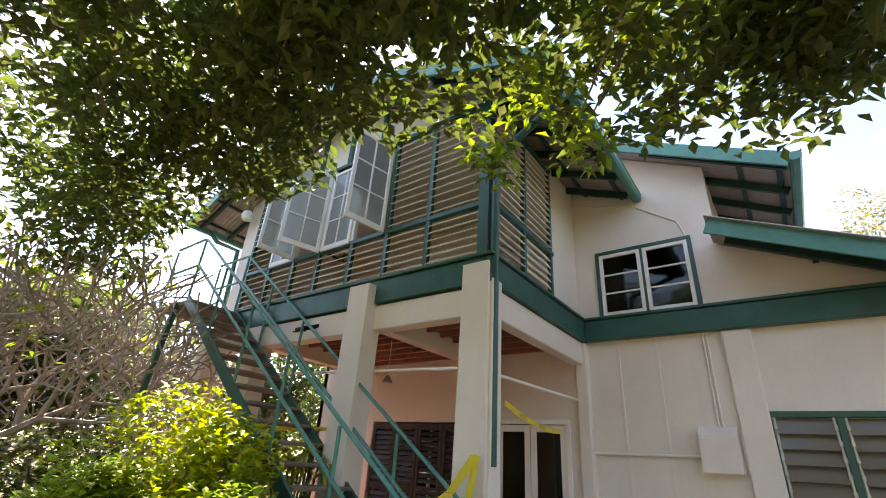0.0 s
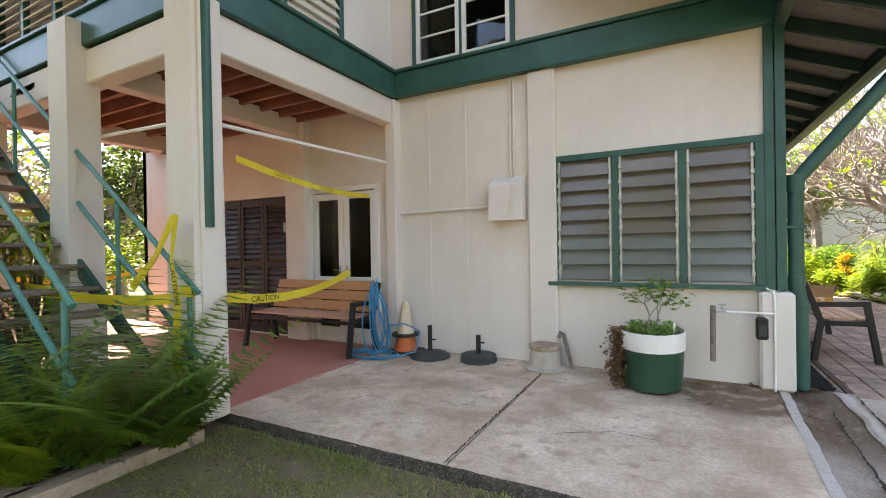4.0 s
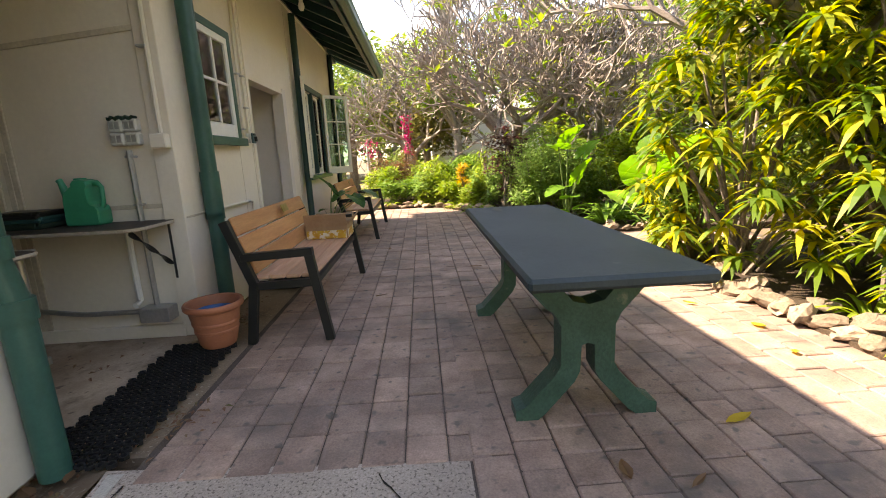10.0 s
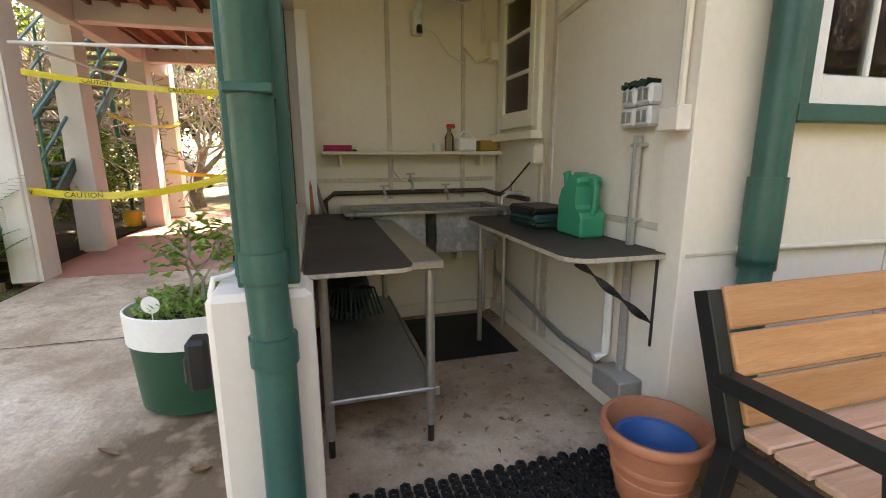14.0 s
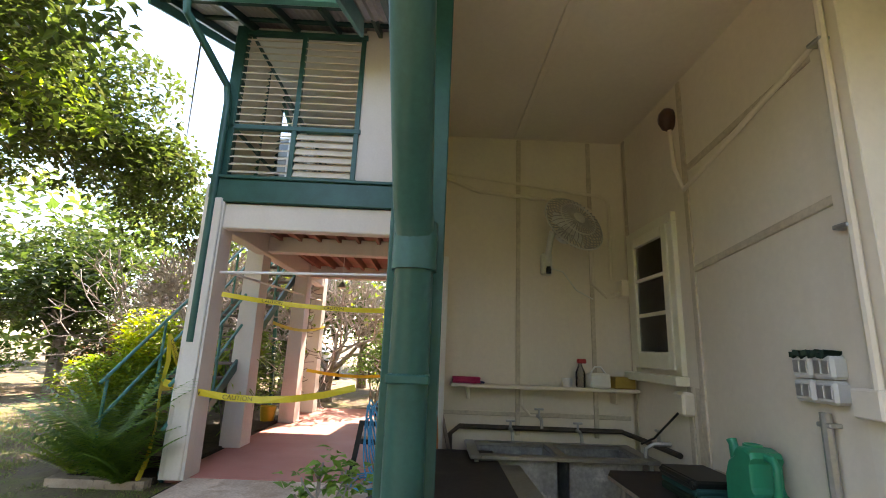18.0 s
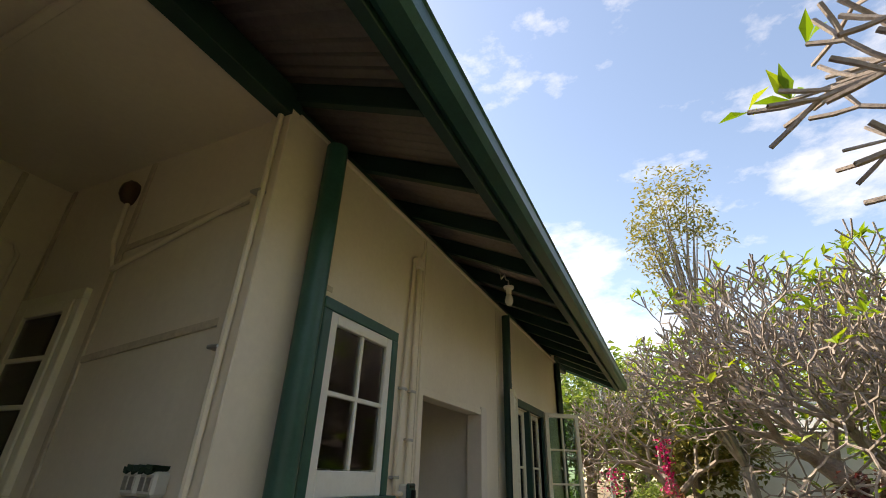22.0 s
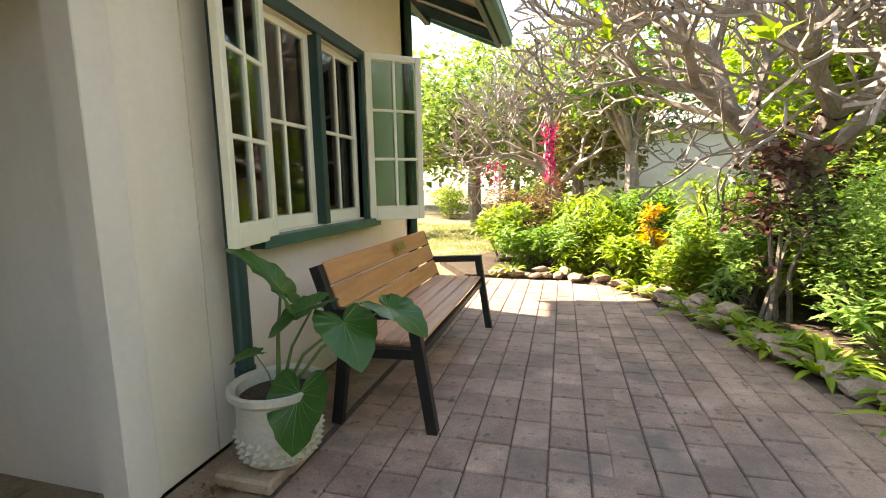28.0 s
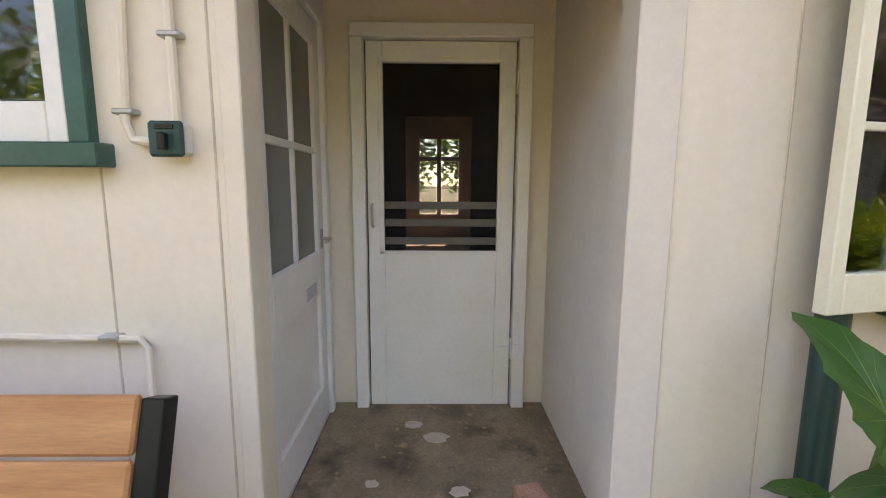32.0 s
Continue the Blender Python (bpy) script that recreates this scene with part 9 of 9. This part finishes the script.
spots = [(rng.uniform(-2.4, 5.5), rng.uniform(0.2, 3.45)) for _ in range(170)] + [(x, rng.uniform(2.0, min(4.7, 3.6 + 0.42 * (x - 3.0)))) for x in (rng.uniform(3.0, 6.2) for _ in range(420))] + [(rng.uniform(-6.5, 1), rng.uniform(-3.5, 1.6)) for _ in range(520)]
spots = [s for s in spots if not (s[0] > 1.6 and s[1] > 3.42 and s[0] < 3.1) and not (s[0] < -2.3 and s[1] > 1.5) and not (s[0] < 1.7 and s[1] > 1.9)]


def tuft(r):
    s = r.choice(spots)
    return (s[0] + r.gauss(0, 0.13), min(s[1] + r.gauss(0, 0.13), 3.43 if s[0] < 3.0 else 3.66 + 0.42 * (s[0] - 3.0)), -0.066)


near = [(rng.uniform(-2.6, 1.4), 3.4 - 1.5 * rng.random() ** 1.6) for _ in range(85)]


def near_tuft(r):
    x, y = r.choice(near)
    return (x + r.gauss(0, 0.1), min(y + r.gauss(0, 0.07), 3.44), -0.066)


g.v, g.f = blades(90000, tuft, 0, 0.055, 0.005, rng, -0.15, 1.2)
vv, ff = blades(11000, near_tuft, 0, 0.038, 0.004, rng, -0.15, 1.2)
k = len(g.v)
g.v += vv
g.f += [tuple(i + k for i in q) for q in ff]
solid("lawn_grass", g, leaf_mat("grass_blades", [(0.12, 0.20, 0.04), (0.18, 0.25, 0.055), (0.34, 0.28, 0.13), (0.15, 0.22, 0.05), (0.24, 0.25, 0.08)]), "short patchy grass blades", "grass", "stuff")
g = G()
lit = [(rng.uniform(-4.5, 2.2), rng.uniform(16.2, 24)) for _ in range(900)]
g.v, g.f = blades(30000, lambda r: (lambda s: (s[0] + r.gauss(0, 0.15), s[1] + r.gauss(0, 0.15), -0.066))(r.choice(lit)), 0, 0.06, 0.007, rng, -0.3, 1.3)
solid("far_lawn_grass", g, bpy.data.materials["grass_blades"], "sunny short grass beyond the house", "grass", "stuff")
# dry leaves lying about
for k, (x, y, z) in enumerate(((1.42, 5.4, -0.03), (1.38, 5.2, -0.03), (1.5, 5.75, -0.02), (3.62, 5.72, 0.012), (3.8, 5.66, 0.012), (4.15, 6.0, 0.012), (4.9, 7.4, 0.012), (4.95, 6.6, 0.012), (5.0, 7.0, 0.012), (4.3, 5.2, 0.012), (0.7, 5.2, 0.006), (0.95, 5.6, 0.006), (1.1, 5.85, 0.006), (1.5, 6.02, 0.006), (1.44, 5.9, -0.02), (3.0, 9.6, 0.012), (2.5, 10.0, 0.012), (3.4, 8.9, 0.012), (4.8, 5.6, 0.012), (2.6, 8.1, 0.012))):
    r = random.Random(400 + k)
    g = G()
    a = r.uniform(0, 6.28)
    d, L, w = Vector((math.cos(a), math.sin(a), 0)), r.uniform(0.06, 0.15), r.uniform(0.012, 0.028)
    s = Vector((-d.y, d.x, 0))
    p = Vector((x, y, z))
    rows = [(p + d * L * t - s * w * math.sin(math.pi * t) + Vector((0, 0, 0.006 + 0.015 * t * t)), p + d * L * t + Vector((0, 0, 0.002 + 0.01 * t * t)), p + d * L * t + s * w * math.sin(math.pi * t) + Vector((0, 0, 0.008 + 0.01 * t))) for t in (0.02, 0.25, 0.5, 0.75, 0.98)]
    g.add([q for q3 in rows for q in q3], [(3 * i + j, 3 * i + j + 1, 3 * i + j + 4, 3 * i + j + 3) for i in range(4) for j in range(2)])
    solid("fallen_leaf", g, (L_ORANGE if x > 3.9 else bpy.data.materials["dry_trailing_leaves"]), "dry curled fallen leaf", "leaf", "object", "fallen leaves")

litter = [(1.44, 5.8, -0.015, 0.12, 0.16, 70), (1.42, 5.2, -0.03, 0.06, 0.3, 50), (1.75, 6.35, 0.006, 0.12, 0.2, 60), (1.5, 7.7, 0.0, 0.08, 0.4, 70), (1.5, 9.9, 0.0, 0.1, 0.25, 50), (1.55, 10.3, 0.0, 0.08, 0.12, 60), (0.75, 5.75, 0.004, 0.2, 0.06, 40), (1.15, 6.05, 0.004, 0.06, 0.05, 30), (0.9, 6.9, 0.004, 0.3, 0.3, 26), (1.45, 11.6, 0.0, 0.08, 0.8, 60)]
g = G()
r = random.Random(470)
for x, y, z, a, b, n in litter:
    vv, ff = blades(n, lambda r, x=x, y=y, z=z, a=a, b=b: (x + r.gauss(0, a * 0.6), y + r.gauss(0, b * 0.6), z + r.uniform(0.003, 0.01)), 0, 0.04, 0.008, r, 0.1, 0.05)
    k = len(g.v)
    g.v += vv
    g.f += [tuple(i + k for i in q) for q in ff]
solid("leaf_litter", g, bpy.data.materials["dry_trailing_leaves"], "dry leaf litter in the drain and along the wall", "leaf litter", "stuff")
# loose brick on the porch floor
g = G()
g.box(0, 0, 0, 0.2, 0.11, 0.06, 0.006)
m = pose(0.99, 9.83, 0.026, 0, 0, 14)
g.v = [tuple(m @ Vector(q)) for q in g.v]
solid("loose_brick", g, mat("salmon_brick", (0.46, 0.25, 0.17), (0.55, 0.32, 0.23), 12, 0.85, fine=80, grain=0.25, bump=0.3), "salmon brick lying on the porch floor", "brick", "object")

# ---- stones along the beds ----
def rock_mesh(seed):
    bm = bmesh.new()
    bmesh.ops.create_icosphere(bm, subdivisions=2, radius=0.5)
    r = random.Random(seed)
    o = Vector((r.uniform(0, 50), r.uniform(0, 50), r.uniform(0, 50)))
    for v in bm.verts:
        k = 1 + 0.6 * noise.noise(v.co * 1.8 + o) + 0.45 * noise.noise(v.co * 4.5 + o)
        v.co = Vector((v.co.x * k, v.co.y * k * 0.75, v.co.z * k * 0.62))
    me = bpy.data.meshes.new("stone")
    bm.to_mesh(me)
    bm.free()
    me.materials.append(M_STONE)
    return me


rocks = [rock_mesh(s) for s in range(9)]
rng = random.Random(500)
line = [(5.75, 4.9), (5.5, 5.8), (5.32, 6.6), (5.3, 7.6), (5.25, 8.6), (5.6, 8.75), (6.2, 8.75)], [(6.2, 10.5), (5.7, 10.52), (4.85, 10.55), (4.62, 11.2), (4.45, 11.8), (4.2, 12.5), (4.0, 13.2), (3.78, 13.9), (3.35, 14.6), (2.6, 14.75), (1.9, 14.8)]
for ln in line:
    for a, b in zip(ln[:-1], ln[1:]):
        a, b = Vector(a), Vector(b)
        n = max(2, int((b - a).length / 0.14))
        for k in range(n):
            p = a.lerp(b, (k + rng.uniform(0.2, 0.8)) / n)
            for row in range(2 if rng.random() < (0.5 if a.y < 9 else 0.2) else 1):
                q = new("edging_stone", rng.choice(rocks))
                s = rng.uniform(0.12, 0.24)
                q.location = (p.x + 0.14 * row * (1 if a.x > 4.6 else 0.7) + rng.uniform(-0.03, 0.06), p.y + 0.1 * row + rng.uniform(-0.04, 0.04), 0.02 + s * 0.2 + 0.05 * row)
                q.rotation_euler = (rng.uniform(-0.3, 0.3), rng.uniform(-0.3, 0.3), rng.uniform(0, 6.28))
                q.scale = (s * rng.uniform(0.9, 1.5), s, s * rng.uniform(0.6, 1.0))
                tagged(q, "rough brown edging stone along the garden bed", "stone", "edging stones")

# ---- clay pavers ----
EDGE = [(3.9, 5.75), (5.0, 5.72), (5.8, 5.55), (6.6, 5.35), (8.6, 5.32), (8.75, 7.2), (10.4, 7.2), (10.55, 4.9), (11.2, 4.68), (11.8, 4.5), (12.5, 4.26), (13.2, 4.06), (13.9, 3.84), (14.6, 3.4), (14.8, 2.4)]


def edge_at(y):
    for (y0, x0), (y1, x1) in zip(EDGE[:-1], EDGE[1:]):
        if y0 <= y <= y1:
            return x0 + (x1 - x0) * (y - y0) / (y1 - y0)
    return 0


g = G()
for k in range(12):
    a, b = k / 12, (k + 1) / 12 - 0.004
    p, q = Vector((3.0 + 2.75 * a, 3.87 + 1.15 * a)), Vector((3.0 + 2.75 * b, 3.87 + 1.15 * b))
    n = Vector((0.386, -0.922)) * (0.13 + 0.02 * noise.noise((k * 0.7, 1.0, 3.0)))
    g.sheet([(p.x + n.x, p.y + n.y), (q.x + n.x, q.y + n.y), (q.x, q.y), (p.x, p.y)], -0.2, -0.008 + 0.008 * noise.noise((k * 1.3, 0, 0)))
solid("trim_patio_kerb", g, M_DRAIN, "pale concrete edging along the patio", "kerb")
g = G()
g.sheet([(1.75, 5.9), (3.07, 5.9), (3.07, 3.9), (3.9, 4.26), (5.5, 4.94), (5.72, 5.0), (5.3, 6.6), (5.3, 8.7), (7.2, 8.8), (7.2, 10.4), (4.85, 10.5), (4.5, 11.8), (4.05, 13.2), (3.4, 14.6), (2.4, 14.8), (1.75, 14.8)], -0.2, -0.006)
patio = solid("pavement_patio", g, M_BED, "clay paver patio with dark sandy joints", "pavement")
rng = random.Random(600)
PW, JOINT = 0.172, 0.006


def paver_mesh(w, l):
    g = G()
    g.box(0, 0, -0.04, w, l, 0, 0.006)
    me = g.mesh("paver")
    me.materials.append(M_PAVER)
    return me


cache, single = {}, []
rest = G()
x, col = 1.79, 0
while x < 7.2:
    if 3.0 < x < 3.2 and col < 50:
        x, col = 3.082, 60
    short = col % 5 in (1, 2)
    length = 0.172 if short else 0.236
    y = 3.93 + (0.42 * (x + PW - 3.0) if x > 3.05 else rng.uniform(0, 0.2))
    while y < 14.75:
        if x > 3.05 and y < 3.94 + 0.42 * (x + PW - 3.0):
            lo = lambda u: 3.875 + 0.42 * (u - 3.0)
            top = y + length
            rest.sheet([(x, lo(x)), (x + PW - JOINT, lo(x + PW)), (x + PW - JOINT, top - JOINT), (x, top - JOINT)], -0.04, 0.004)
            y = top
            continue
        inside = x + PW < edge_at(y) and x + PW < edge_at(y + length) and (x >= 3.06 or y >= 5.9) and y > 3.885 + 0.42 * (x + PW - 3.0)
        if x < 3.06 and 5.66 < y < 5.9:
            y = 5.905
            continue
        if inside:
            dz = rng.uniform(-0.003, 0.003)
            if 2.2 < x < 4.0 and (5.2 < y < 8.0 or 10.0 < y < 12.3) and len(single) < 296:
                key = length
                if key not in cache:
                    cache[key] = paver_mesh(PW - JOINT, length - JOINT)
                ob = new("paver", cache[key])
                ob.location = (x, y, 0.004 + dz)
                ob.rotation_euler = (rng.uniform(-0.01, 0.01), rng.uniform(-0.01, 0.01), rng.uniform(-0.006, 0.006))
                ob.parent = patio
                single.append(ob)
            else:
                tilt = Matrix.Translation((x, y, 0.004 + dz)) @ Euler((rng.uniform(-0.01, 0.01), rng.uniform(-0.01, 0.01), rng.uniform(-0.006, 0.006))).to_matrix().to_4x4()
                rest.box(0, 0, -0.04, PW - JOINT, length - JOINT, 0, 0.006, tilt)
        y += length
    x += PW
    col += 1
ob = part("pavers", rest, M_PAVERS, patio)
ob["kind"] = "stuff"
